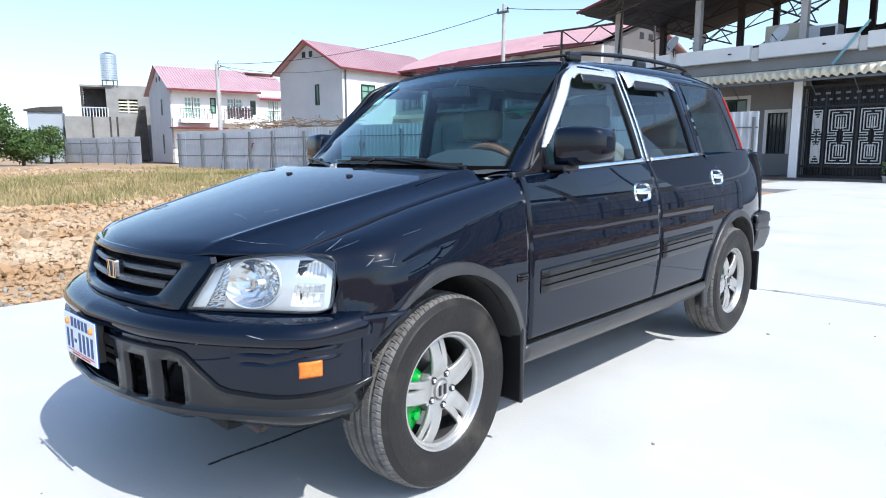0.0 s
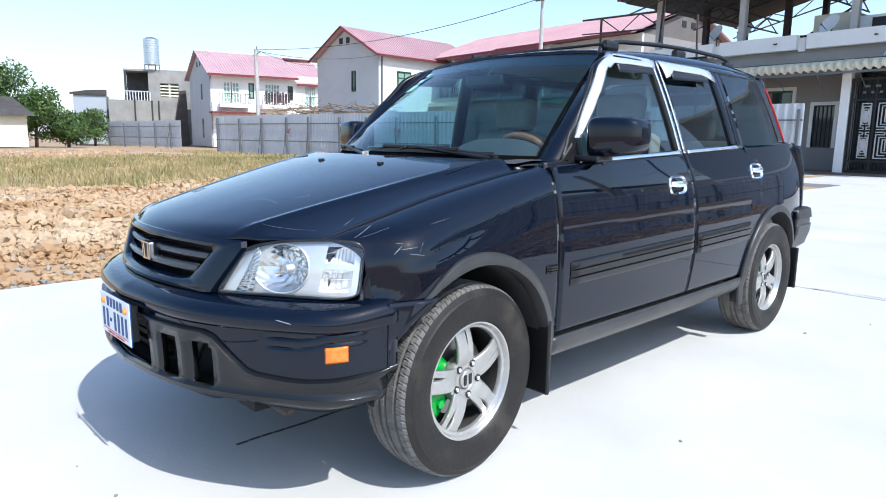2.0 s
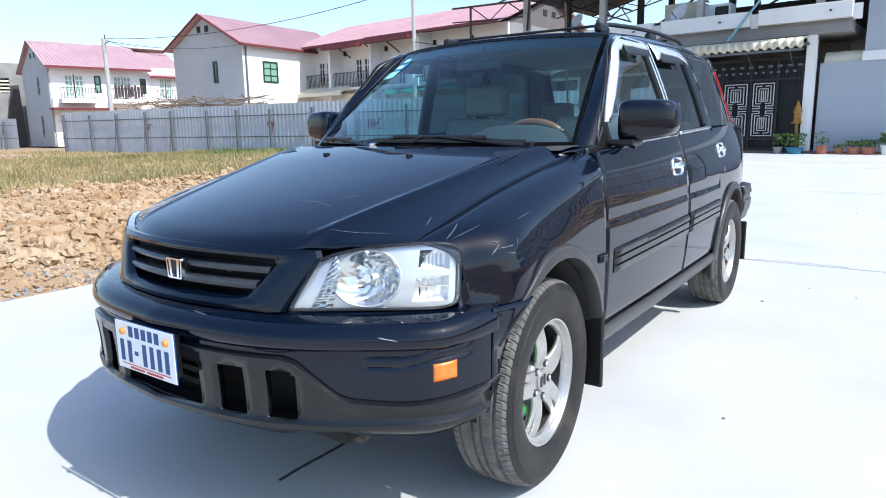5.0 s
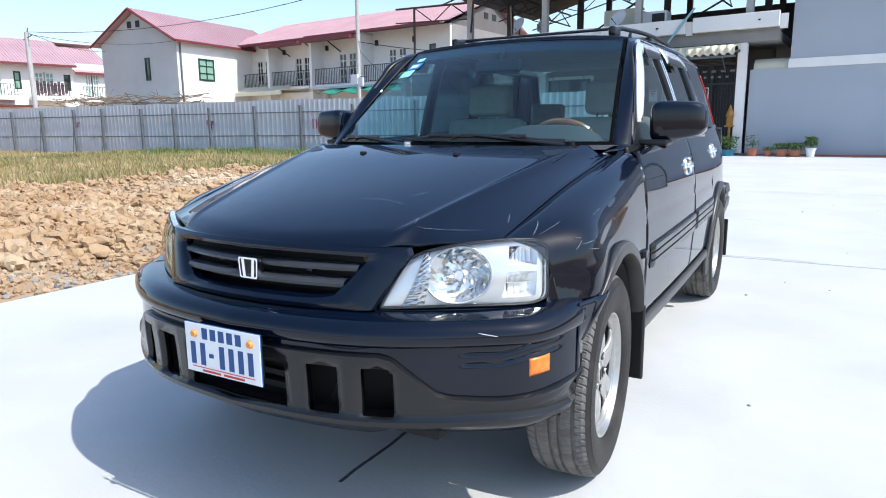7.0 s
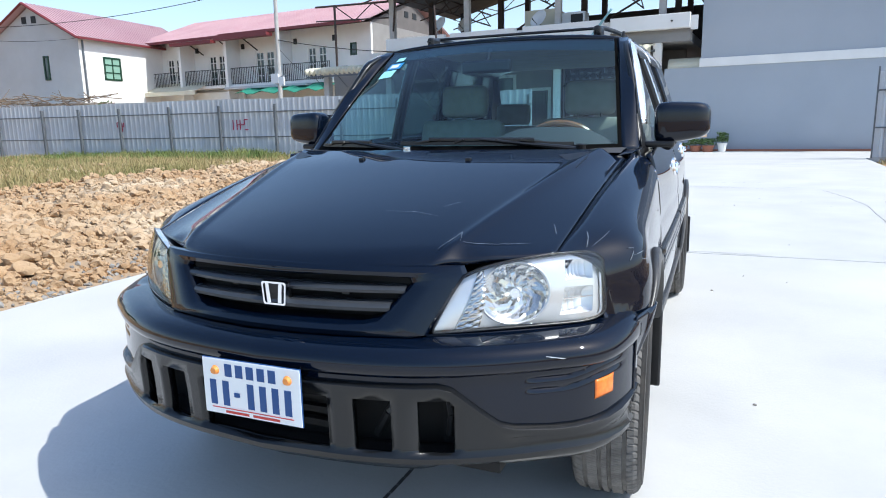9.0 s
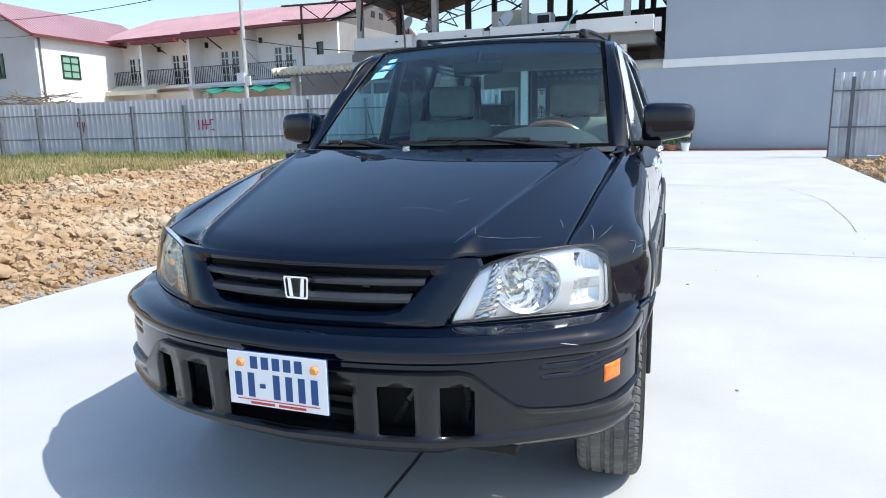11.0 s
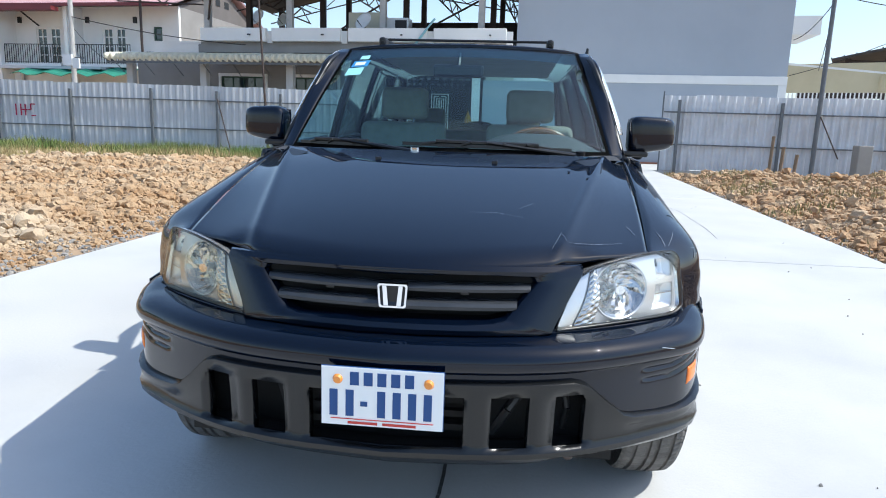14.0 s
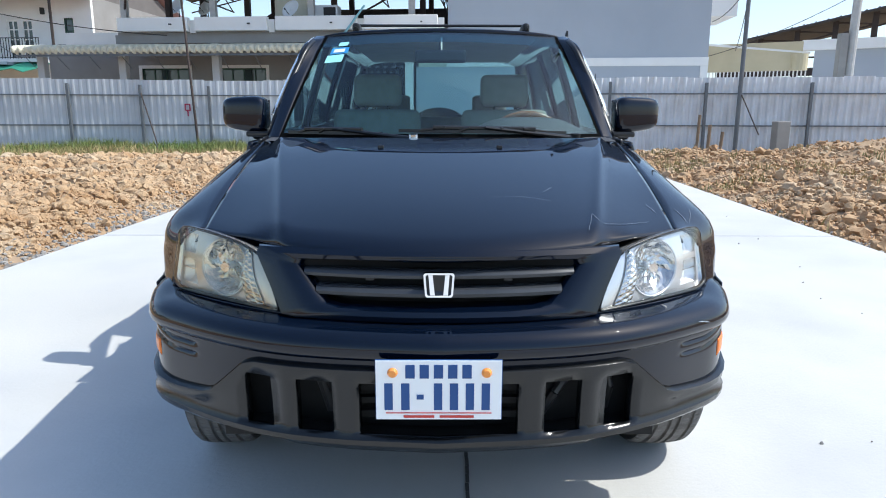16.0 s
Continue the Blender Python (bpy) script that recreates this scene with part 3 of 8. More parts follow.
# ---- buildings ----
def railing(parent, x0, x1, y, z0, z1, gap=0.14, r=0.012):
    part("rail", boxes((x0, x1, y - 0.02, y + 0.02, z1 - 0.04, z1), (x0, x1, y - 0.015, y + 0.015, z0 + 0.05, z0 + 0.08)), M["iron"], parent)
    n = max(2, round((x1 - x0) / gap))
    first = part("baluster", boxes((-r, r, -r, r, z0, z1)), M["iron"], parent)
    first.location = (x0, y, 0)
    for i in range(1, n + 1):
        ob = new("baluster", first.data)
        ob.parent = parent
        ob.location = (x0 + (x1 - x0) * i / n, y, 0)


def window_unit(parent, x0, x1, y, z0, z1, cols, rows, frame_mat, pane_mat, bar=0.05, name="window", depth=0.07):
    """A framed window in the plane y: frame, glazing bars and one pane."""
    win = part(name, boxes((x0, x1, y, y + depth, z0, z0 + bar), (x0, x1, y, y + depth, z1 - bar, z1),
                           (x0, x0 + bar, y, y + depth, z0 + bar, z1 - bar), (x1 - bar, x1, y, y + depth, z0 + bar, z1 - bar)), frame_mat, parent)
    part("pane", boxes((x0 + bar, x1 - bar, y + depth * 0.6, y + depth * 0.7, z0 + bar, z1 - bar)), pane_mat, win)
    bm = bmesh.new()
    for i in range(1, cols):
        x = x0 + (x1 - x0) * i / cols
        box(bm, x - bar * 0.35, x + bar * 0.35, y + 0.005, y + depth * 0.9, z0 + bar, z1 - bar)
    for j in range(1, rows):
        z = z0 + (z1 - z0) * j / rows
        box(bm, x0 + bar, x1 - bar, y + 0.01, y + depth * 0.85, z - bar * 0.3, z + bar * 0.3)
    if cols > 1 or rows > 1:
        part("glazing_bar", bm, frame_mat, win)
    return win


def sloped(parent, name, quad, material, ribs=0, thick=0.06, rib_mat=None):
    """A roof plane through four corners (eave left, eave right, ridge right, ridge left), with raised ribs."""
    a, b, c, d = [Vector(p) for p in quad]
    nrm = (b - a).cross(d - a).normalized()
    v = [p + nrm * k for k in (0, -thick) for p in (a, b, c, d)]
    roof = put(name, v, [(0, 1, 2, 3), (7, 6, 5, 4), (0, 4, 5, 1), (1, 5, 6, 2), (2, 6, 7, 3), (3, 7, 4, 0)], material, parent)
    if ribs:
        v, fc = [], []
        for i in range(ribs + 1):
            t = i / ribs
            p, q = a.lerp(b, t), d.lerp(c, t)
            e = (b - a).normalized() * 0.03
            k = len(v)
            v += [p - e, p + e, q + e, q - e] + [p - e + nrm * 0.05, p + e + nrm * 0.05, q + e + nrm * 0.05, q - e + nrm * 0.05]
            fc += [tuple(k + j for j in f) for f in ((4, 5, 6, 7), (0, 1, 5, 4), (1, 2, 6, 5), (2, 3, 7, 6), (3, 0, 4, 7))]
        put("roof_rib", v, fc, rib_mat or material, roof)
    return roof


def gable_wall(parent, pts, thick_vec, material, name="gable_wall"):
    n = len(pts)
    a = [Vector(p) for p in pts]
    t = Vector(thick_vec)
    v = a + [p + t for p in a]
    fc = [tuple(range(n)), tuple(range(2 * n - 1, n - 1, -1))] + [(i, (i + 1) % n, n + (i + 1) % n, n + i) for i in range(n)]
    bm = bmesh.new()
    vs = [bm.verts.new(p) for p in v]
    for f in fc:
        bm.faces.new([vs[i] for i in f])
    return part(name, bm, material, parent)


# two-storey house under an open steel roof, with the gate
HA = thing("gate_house", (-5.0, 26.4, 0), -5, "two-storey white and grey house with cream awning and open steel-framed top", "house")
part("ground_floor_wall", holed(-13.6, -0.7, 0, 4.2, [(-9.1, -6.85, 1.5, 3.35), (-5.35, -3.2, 0.9, 3.35), (-2.3, -1.5, 1.0, 2.7)], 0.2), M["grey_shade_wall"], HA).location = (0, 1.9, 0)
part("rear_wall", boxes((-14.0, 4.3, 3.2, 3.4, 0, 4.6)), M["grey_shade_wall"], HA)
part("porch_floor", boxes((-14.0, 4.0, -0.1, 3.2, -0.02, 0.09)), M["paving_shaded"], HA)
for s in (-12.7, -8.95, -4.75, -0.48, 3.62):
    part("column", boxes((s - 0.16, s + 0.16, 0.0, 0.32, 0.0, 4.25), bevel=0.012), M["white_wall"] if s > -1 else M["grey_wall"], HA)
window_unit(HA, -9.1, -6.85, 1.95, 1.5, 3.35, 4, 2, M["green_frame"], M["dark_glass"], 0.07)
window_unit(HA, -5.35, -3.2, 1.95, 0.9, 3.35, 4, 2, M["green_frame"], M["dark_glass"], 0.07)
window_unit(HA, -2.3, -1.5, 1.95, 1.0, 2.7, 5, 1, M["iron"], M["dark_glass"], 0.05)
for a, b, c, d in ((-9.1, -6.85, 1.5, 3.35), (-5.35, -3.2, 0.9, 3.35), (-2.3, -1.5, 1.0, 2.7)):
    part("architrave", boxes((a - 0.14, b + 0.14, 1.86, 1.90, d, d + 0.14), (a - 0.14, a, 1.86, 1.90, c, d), (b, b + 0.14, 1.86, 1.90, c, d)), M["white_wall"], HA)
part("white_curtain", boxes((-4.1, -3.0, 1.80, 1.83, 0.8, 2.6)), M["white_wall"], HA)
part("upper_slab", boxes((-9.1, 4.85, -0.05, 9.0, 4.25, 4.6)), M["grey_shade_wall"], HA)
for i, (a, b) in enumerate(((-8.86, -5.75), (-5.45, -2.3), (-1.95, 1.5), (1.8, 4.85))):
    part("parapet", boxes((a, b, -0.28, 0.0, 4.72, 5.28), bevel=0.02), M["white_wall"], HA)
    part("parapet", boxes((b, b + 0.25, -0.06, 0.12, 4.66, 5.18)), M["white_wall"], HA)
    part("spout", tubes(((a + 2.4, -0.28, 5.0), (a + 2.4, -0.5, 4.97), 0.03), seg=8), M["iron"], HA)
part("upper_beam", boxes((-9.0, 4.9, 0.0, 0.2, 4.6, 4.72)), M["grey_shade_wall"], HA)
# awning of curved ribbed sheet, scalloped along its front
AW0, AW1 = -13.2, 3.55
v, fc = [], []
nx = 232
prof = [(-0.95, 3.78), (-1.0, 3.84), (-1.02, 3.95), (-0.97, 4.03), (-0.8, 4.09), (-0.3, 4.16), (0.05, 4.2)]
for i in range(nx + 1):
    x = AW0 + (AW1 - AW0) * i / nx
    o = 0.05 * (1 if i % 4 in (0, 1) else -1)
    for (y, z) in prof:
        v.append((x, y - (o if y < -0.6 else 0), z + o * 0.7))
k = len(prof)
for i in range(nx):
    for j in range(k - 1):
        fc.append((i * k + j, (i + 1) * k + j, (i + 1) * k + j + 1, i * k + j + 1))
aw = put("awning", v, fc, M["cream"], HA, "cream ribbed sheet awning")
sol = aw.modifiers.new("thickness", "SOLIDIFY")
sol.thickness = 0.012
part("awning_rail", boxes((AW0, AW1, -0.9, -0.85, 3.66, 3.74), (AW0, AW1, -0.05, 0.0, 3.9, 4.0)), M["steel"], HA)
for s in np.arange(AW0 + 0.3, AW1, 1.45):
    part("bracket", tubes(((s, -0.88, 3.7), (s, 0.05, 3.82), 0.022), ((s, 0.1, 3.2), (s, -0.7, 3.72), 0.016), seg=6), M["steel"], HA)

# gate of dark iron with white fretwork
gate = part("gate", boxes((-0.3, 3.45, 0.06, 0.10, 0.1, 0.2)), M["iron"], HA, "dark iron folding gate")
part("gate_rail", boxes((-0.3, 3.45, 0.06, 0.10, 3.45, 3.55)), M["iron"], gate)
for x in (-0.3, 0.5, 1.58, 2.52, 3.37):
    part("gate_stile", boxes((x, x + 0.08, 0.06, 0.10, 0.2, 3.45)), M["iron"], gate)
for a, b in ((-0.22, 0.5), (0.58, 1.58), (1.66, 2.52), (2.6, 3.37)):
    for z in (0.5, 2.72):
        part("gate_rail", boxes((a, b, 0.06, 0.10, z, z + 0.08)), M["iron"], gate)
part("backing", boxes((-0.22, 3.37, 0.42, 0.46, 0.1, 3.5)), M["iron"], gate)
for s in np.arange(-0.15, 3.35, 0.11):
    part("bar", boxes((s - 0.012, s + 0.012, 0.105, 0.125, 0.2, 3.45)), M["iron"], gate)


def fretwork(x0, x1, z0, z1):
    """A welded panel of angular key-pattern strips, the same above and below its middle."""
    bm = bmesh.new()
    t, m = 0.017, (z0 + z1) / 2

    def bar(ax, az, bx, bz):
        box(bm, min(ax, bx) - t, max(ax, bx) + t, 0.015, 0.05, min(az, bz) - t, max(az, bz) + t)

    w = x1 - x0
    for sg in (1, -1):
        far = z1 if sg > 0 else z0
        for k in range(3):
            a, b = x0 + 0.14 * w * k, x1 - 0.14 * w * k
            e, n = far - sg * 0.10 * k, m + sg * (0.14 + 0.09 * k)
            bar(a, e, b if k != 1 else a + 0.36 * (b - a), e)
            if k == 1:
                bar(b - 0.36 * (b - a), e, b, e)
            bar(a, e, a, n)
            bar(b, e, b, n)
            bar(a, n, a + 0.34 * (b - a), n)
            bar(b - 0.34 * (b - a), n, b, n)
        for q in (0.40, 0.5, 0.60):
            bar(x0 + q * w, m + sg * 0.30, x0 + q * w, far - sg * 0.28)
        bar(x0 + 0.34 * w, m + sg * 0.14, x0 + 0.34 * w, m + sg * 0.05)
        bar(x1 - 0.34 * w, m + sg * 0.14, x1 - 0.34 * w, m + sg * 0.05)
        bar(x0, m + sg * 0.05, x0 + 0.34 * w, m + sg * 0.05)
        bar(x1 - 0.34 * w, m + sg * 0.05, x1, m + sg * 0.05)
    part("fretwork", bm, M["iron_white"], gate, "pale fretwork panel")


fretwork(0.14, 0.44, 0.66, 2.62)
fretwork(0.68, 1.5, 0.66, 2.62)
fretwork(1.74, 2.46, 0.66, 2.62)
for q in np.arange(0.1, 3.2, 0.27):
    part("cut_out", boxes((q, q + 0.1, 0.035, 0.05, 2.98, 3.06)), M["steel"], gate)
for q in np.arange(0.16, 3.3, 0.34):
    part("cut_out", boxes((q, q + 0.16, 0.035, 0.05, 3.2, 3.28)), M["steel"], gate)

# open steel roof over the upper deck
for s in (-8.9, -4.9, -0.6, 3.7):
    for y in (0.5, 4.5, 8.4):
        part("post", boxes((s - 0.13, s + 0.13, y - 0.13, y + 0.13, 4.6, 8.6), bevel=0.01), M["pole"] if y < 1 else M["rust"], HA)
roofA = sloped(HA, "steel_roof", ((-9.8, -1.4, 7.45), (-2.2, -1.4, 9.2), (-2.2, 9.0, 9.2), (-9.8, 9.0, 7.45)), M["roof_and_shade"], 22, 0.03)
sloped(HA, "steel_roof", ((-2.2, -1.4, 9.2), (5.0, -1.4, 8.0), (5.0, 9.0, 8.0), (-2.2, 9.0, 9.2)), M["roof_and_shade"], 20, 0.03)
part("roof_edge", tubes(((-9.9, -1.45, 7.48), (-2.2, -1.45, 9.24), 0.07), seg=6), M["fascia_red"], HA)
for y in (-1.2, 1.0, 4.5, 8.5):
    bm = bmesh.new()
    for i in range(14):
        a = -9.6 + i * 1.03
        za, zb = (7.4 + (min(a, -2.2) + 9.8) * 0.23 - max(0, a + 2.2) * 0.167), 0
        a2 = a + 1.03
        zb = 7.4 + (min(a2, -2.2) + 9.8) * 0.23 - max(0, a2 + 2.2) * 0.167
        tube(bm, (a, y, za - 0.1), (a2, y, zb - 0.1), 0.035, seg=5)
        tube(bm, (a, y, za - 0.65), (a2, y, zb - 0.65), 0.035, seg=5)
        tube(bm, (a, y, za - 0.65 if i % 2 else za - 0.1), (a2, y, zb - 0.1 if i % 2 else zb - 0.65), 0.025, seg=5)
    part("truss", bm, M["rust"], HA)
for s in (-7.2, -3.0, 1.4, 4.6):
    part("cross_truss", tubes(((s, -1.2, 8.0 - 0.12 * abs(s + 2.2)), (s, 8.5, 8.0 - 0.12 * abs(s + 2.2)), 0.045), ((s, -1.2, 7.4 - 0.12 * abs(s + 2.2)), (s, 8.5, 7.4 - 0.12 * abs(s + 2.2)), 0.04),
                              *[((s, -1.2 + 1.2 * k, (8.0 if k % 2 else 7.4) - 0.12 * abs(s + 2.2)), (s, 1.2 * k, (7.4 if k % 2 else 8.0) - 0.12 * abs(s + 2.2)), 0.03) for k in range(8)], seg=5), M["rust"], HA)
part("strut", tubes(((-8.9, 0.5, 5.6), (-7.6, -1.2, 7.7), 0.05), seg=5), M["rust"], HA)
part("strut", tubes(((-0.6, 4.5, 5.4), (3.7, 4.5, 7.6), 0.05), seg=5), M["rust"], HA)
part("strut", tubes(((-4.9, 4.5, 5.4), (-0.6, 4.5, 7.8), 0.05), seg=5), M["rust"], HA)
part("rear_screen", boxes((-9.0, -3.2, 8.7, 8.8, 4.6, 6.6), (-3.0, 4.8, 8.7, 8.8, 4.6, 6.9)), M["roof_and_shade"], HA)
part("side_truss", tubes(((-13.6, 0.6, 7.3), (-8.9, 0.6, 7.15), 0.05), ((-13.6, 0.6, 6.6), (-8.9, 0.6, 6.4), 0.035), ((-12.4, 0.6, 7.26), (-11.2, 0.6, 6.45), 0.03),
                         ((-10.1, 0.6, 7.2), (-11.2, 0.6, 6.45), 0.03), ((-10.1, 0.6, 7.2), (-8.9, 0.6, 6.4), 0.03), ((-12.4, 0.6, 7.3), (-12.4, 0.6, 4.3), 0.06), seg=6), M["rust"], HA)
part("store_box", boxes((-2.7, -1.2, 2.0, 3.4, 4.6, 6.3), bevel=0.02), M["cream"], HA, "beige box on the deck")
part("air_unit", boxes((-0.9, 0.4, 1.0, 1.7, 4.75, 5.9), bevel=0.02), M["dish"], HA, "grey air conditioning unit")
part("air_grille", boxes((-0.2, 0.32, 0.97, 1.0, 5.45, 5.8)), M["iron"], HA)
part("stair_wall", boxes((-12.9, -9.1, 2.2, 8.0, 0, 5.0)), M["white_wall"], HA)
bm = tubes(((0.75, -0.3, 4.25), (1.5, -0.35, 5.2), 0.05), ((1.5, -0.35, 5.2), (1.85, -0.3, 5.65), 0.045), seg=10)
part("drain_pipe", bm, M["pvc"], HA, "pale blue plastic pipe")


def dish(at, turn, r):
    d = thing("satellite_dish", at, turn, "grey satellite dish on a thin pole on the open deck", "satellite dish", "dishes on the deck")
    v, fc = [], []
    n, m = 20, 5
    for j in range(m + 1):
        q = j / m
        for i in range(n):
            a = 6.28318 * i / n
            v.append((r * q * math.cos(a), -0.22 * r * q * q, r * q * math.sin(a)))
    for j in range(m):
        for i in range(n):
            fc.append((j * n + i, j * n + (i + 1) % n, (j + 1) * n + (i + 1) % n, (j + 1) * n + i))
    bowl = put("bowl", v, fc, M["dish"], d, smooth=True)
    bowl.rotation_euler = (radians(-28), 0, 0)
    md = bowl.modifiers.new("thickness", "SOLIDIFY")
    md.thickness = 0.012
    part("arm", tubes(((0, 0.0, -r * 0.8), (0, -r * 1.0, -r * 0.05), 0.014), ((0, -r * 1.0, -r * 0.1), (0, -r * 1.08, r * 0.05), 0.03), seg=8), M["iron"], d)
    part("stand", tubes(((0, 0.05, 0), (0, 0.08, 4.6 - at[2]), 0.028), seg=8), M["iron"], d)


for x, y, z, r in ((-13.5, 32.9, 6.66, 0.47), (-12.05, 33.0, 6.60, 0.47), (-6.45, 27.2, 5.66, 0.42)):
    dish((x, y, z), -28, r)

# plain blue-grey neighbour wall with its white band
HW = thing("grey_house", (-0.9, 26.4, 0), -5, "tall plain blue-grey rendered house wall with a white band", "house")
part("lower_wall", boxes((-0.2, 11.75, 0.0, 12.0, -0.1, 3.25)), M["blue_wall"], HW)
part("band", boxes((1.1, 11.8, -0.05, 0.2, 3.25, 3.58), bevel=0.01), M["white_wall"], HW, "white painted band")
part("upper_wall", boxes((1.15, 11.78, 0.0, 12.0, 3.58, 9.0)), M["blue_wall"], HW)
part("corner_strip", boxes((11.5, 11.80, -0.03, 0.0, 0.0, 3.25)), M["white_wall"], HW)
part("balcony", boxes((11.78, 12.85, 0.2, 3.0, 5.2, 5.9)), M["white_wall"], HW)
part("roof_slab", boxes((0.9, 12.0, -0.3, 12.2, 9.0, 9.2)), M["white_wall"], HW)
part("rounded_corner", tubes(((-0.1, 0.5, 3.25), (1.2, 0.5, 3.25), 0.42), seg=24), M["cream"], HW)
part("kerb", boxes((-0.2, 11.5, -0.25, -0.02, -0.02, 0.07)), M["terra"], HW)


def plant_pot(at, r, h, pot_mat, leaf_h, bushy, label):
    p = thing("potted_plant", at, 0, label, "potted plant", "pots along the wall")
    bm = bmesh.new()
    tube(bm, (0, 0, 0), (0, 0, h), r * 0.75, r, 14)
    tube(bm, (0, 0, h * 0.88), (0, 0, h), r * 1.08, r * 1.12, 14)
    part("pot", bm, pot_mat, p)
    rg = np.random.default_rng(int(at[0] * 100) % 97)
    v, fc = [], []
    for _ in range(bushy):
        a, q, up = rg.uniform(0, 6.283), rg.uniform(0, 1) ** 0.5 * r * 1.3, rg.uniform(0.15, 1) * leaf_h
        c = Vector((math.cos(a) * q, math.sin(a) * q, h + up))
        d = Vector((rg.normal(), rg.normal(), rg.normal())).normalized() * 0.055
        e = d.cross(Vector((rg.normal(), rg.normal(), rg.normal()))).normalized() * 0.025
        k = len(v)
        v += [c - d, c + e, c + d, c - e]
        fc.append((k, k + 1, k + 2, k + 3))
    put("foliage", v, fc, M["leaf"], p)
    part("stem", tubes(((0, 0, h * 0.8), (0.01, 0, h + leaf_h * 0.7), 0.012), seg=6), M["bark"], p)


def on_front(s, out, z=0.0):
    q = Matrix.Rotation(radians(-5), 4, "Z") @ Vector((s, -out, z)) + Vector((-5.0, 26.4, 0))
    return (q.x, q.y, q.z)


plant_pot(on_front(2.85, 0.45), 0.16, 0.25, M["raw"], 0.5, 130, "leafy green plant in a grey pot by the gate")
plant_pot(on_front(3.42, 0.5), 0.30, 0.24, M["blue_tub"], 0.5, 260, "green bush in a blue tub by the gate")
plant_pot(on_front(4.3, 0.45), 0.19, 0.30, M["terra"], 0.5, 80, "thin plant in a terracotta pot by the wall")
plant_pot(on_front(4.85, 0.45), 0.15, 0.22, M["terra"], 0.12, 70, "low plant in a terracotta pot by the wall")
plant_pot(on_front(5.3, 0.45), 0.22, 0.24, M["terra"], 0.24, 170, "bushy plant in a wide terracotta pot by the wall")
plant_pot(on_front(5.75, 0.45), 0.23, 0.24, M["terra"], 0.26, 190, "dense green plant in a terracotta pot by the wall")
plant_pot(on_front(6.25, 0.45), 0.17, 0.32, M["white_wall"], 0.42, 260, "round green shrub in a white pot by the wall")
shrine = thing("spirit_shrine", on_front(3.36, 0.12), -5, "small gilt shrine on a post by the gate", "shrine")
part("post", tubes(((0, 0, 0), (0, 0, 1.1), 0.05), seg=8), M["yellow"], shrine)
bm = boxes((-0.16, 0.16, -0.16, 0.16, 1.1, 1.16), (-0.11, 0.11, -0.02, 0.1, 1.16, 1.5))
tube(bm, (0, 0, 1.5), (0, 0, 1.95), 0.17, 0.01, 8)
part("house", bm, M["yellow"], shrine)

# row of white houses with balconies and red roof
HC = thing("row_house", (-33.0, 37.0, 0), -5, "row of white two-storey houses with balconies and red metal roof", "house")
units = [(-6.4, -2.1), (-2.1, 2.4), (2.4, 7.1), (7.1, 13.6)]
doors = [(-4.9, -3.3), (-0.55, 1.1), (3.95, 5.65), (8.55, 10.1)]
holes = [(a, b, 4.35, 6.5) for a, b in doors] + [(11.95, 12.5, 5.15, 6.55)]
part("front_wall", holed(-6.4, 13.6, 0, 7.7, holes, 0.2), M["white_wall"], HC)
for a, b in doors:
    window_unit(HC, a, (a + b) / 2 - 0.08, 0.05, 4.35, 6.5, 2, 4, M["white_wall"], M["dark_glass"], 0.1, "balcony_door")
    window_unit(HC, (a + b) / 2 + 0.08, b, 0.05, 4.35, 6.5, 2, 4, M["white_wall"], M["dark_glass"], 0.1, "balcony_door")
    part("door_post", boxes(((a + b) / 2 - 0.08, (a + b) / 2 + 0.08, 0.04, 0.1, 4.35, 6.5)), M["white_wall"], HC)
window_unit(HC, 11.95, 12.5, 0.05, 5.15, 6.55, 1, 2, M["green_frame"], M["dark_glass"], 0.09)
for a, b in units:
    e = min(b, a + 4.4)
    part("balcony_slab", boxes((a + 0.1, e - 0.4, -1.05, 0.0, 4.12, 4.3)), M["white_wall"], HC)
    railing(HC, a + 0.15, e - 0.45, -1.0, 4.3, 5.42, 0.16, 0.014)
    part("party_wall", boxes((a - 0.12, a + 0.12, -1.3, 0.0, 0, 7.55)), M["white_wall"], HC)
    for s in (a + 0.5, e - 0.7):
        part("wall_lamp", boxes((s - 0.09, s + 0.09, -0.16, 0.0, 6.75, 7.1)), M["iron"], HC)
part("side_wall", boxes((13.4, 13.6, 0.2, 10.0, 0, 7.7)), M["grey_shade_wall"], HC)
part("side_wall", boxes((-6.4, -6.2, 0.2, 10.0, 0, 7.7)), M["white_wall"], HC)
part("rear_wall", boxes((-6.4, 13.6, 9.8, 10.0, 0, 7.7)), M["white_wall"], HC)
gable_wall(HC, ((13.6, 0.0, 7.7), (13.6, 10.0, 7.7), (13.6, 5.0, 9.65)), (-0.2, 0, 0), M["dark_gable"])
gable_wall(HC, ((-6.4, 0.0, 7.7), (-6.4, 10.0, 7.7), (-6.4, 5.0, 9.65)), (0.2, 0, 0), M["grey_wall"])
for q in (4.2, 5.3):
    part("vent", boxes((13.58, 13.63, q, q + 0.5, 8.5, 8.9)), M["iron"], HC)
sloped(HC, "roof", ((-6.9, -1.5, 7.55), (14.0, -1.5, 7.55), (14.0, 5.0, 9.95), (-6.9, 5.0, 9.95)), M["roof_red"], 64)
sloped(HC, "roof", ((14.0, 11.0, 7.55), (-6.9, 11.0, 7.55), (-6.9, 5.0, 9.95), (14.0, 5.0, 9.95)), M["roof_red"], 40)
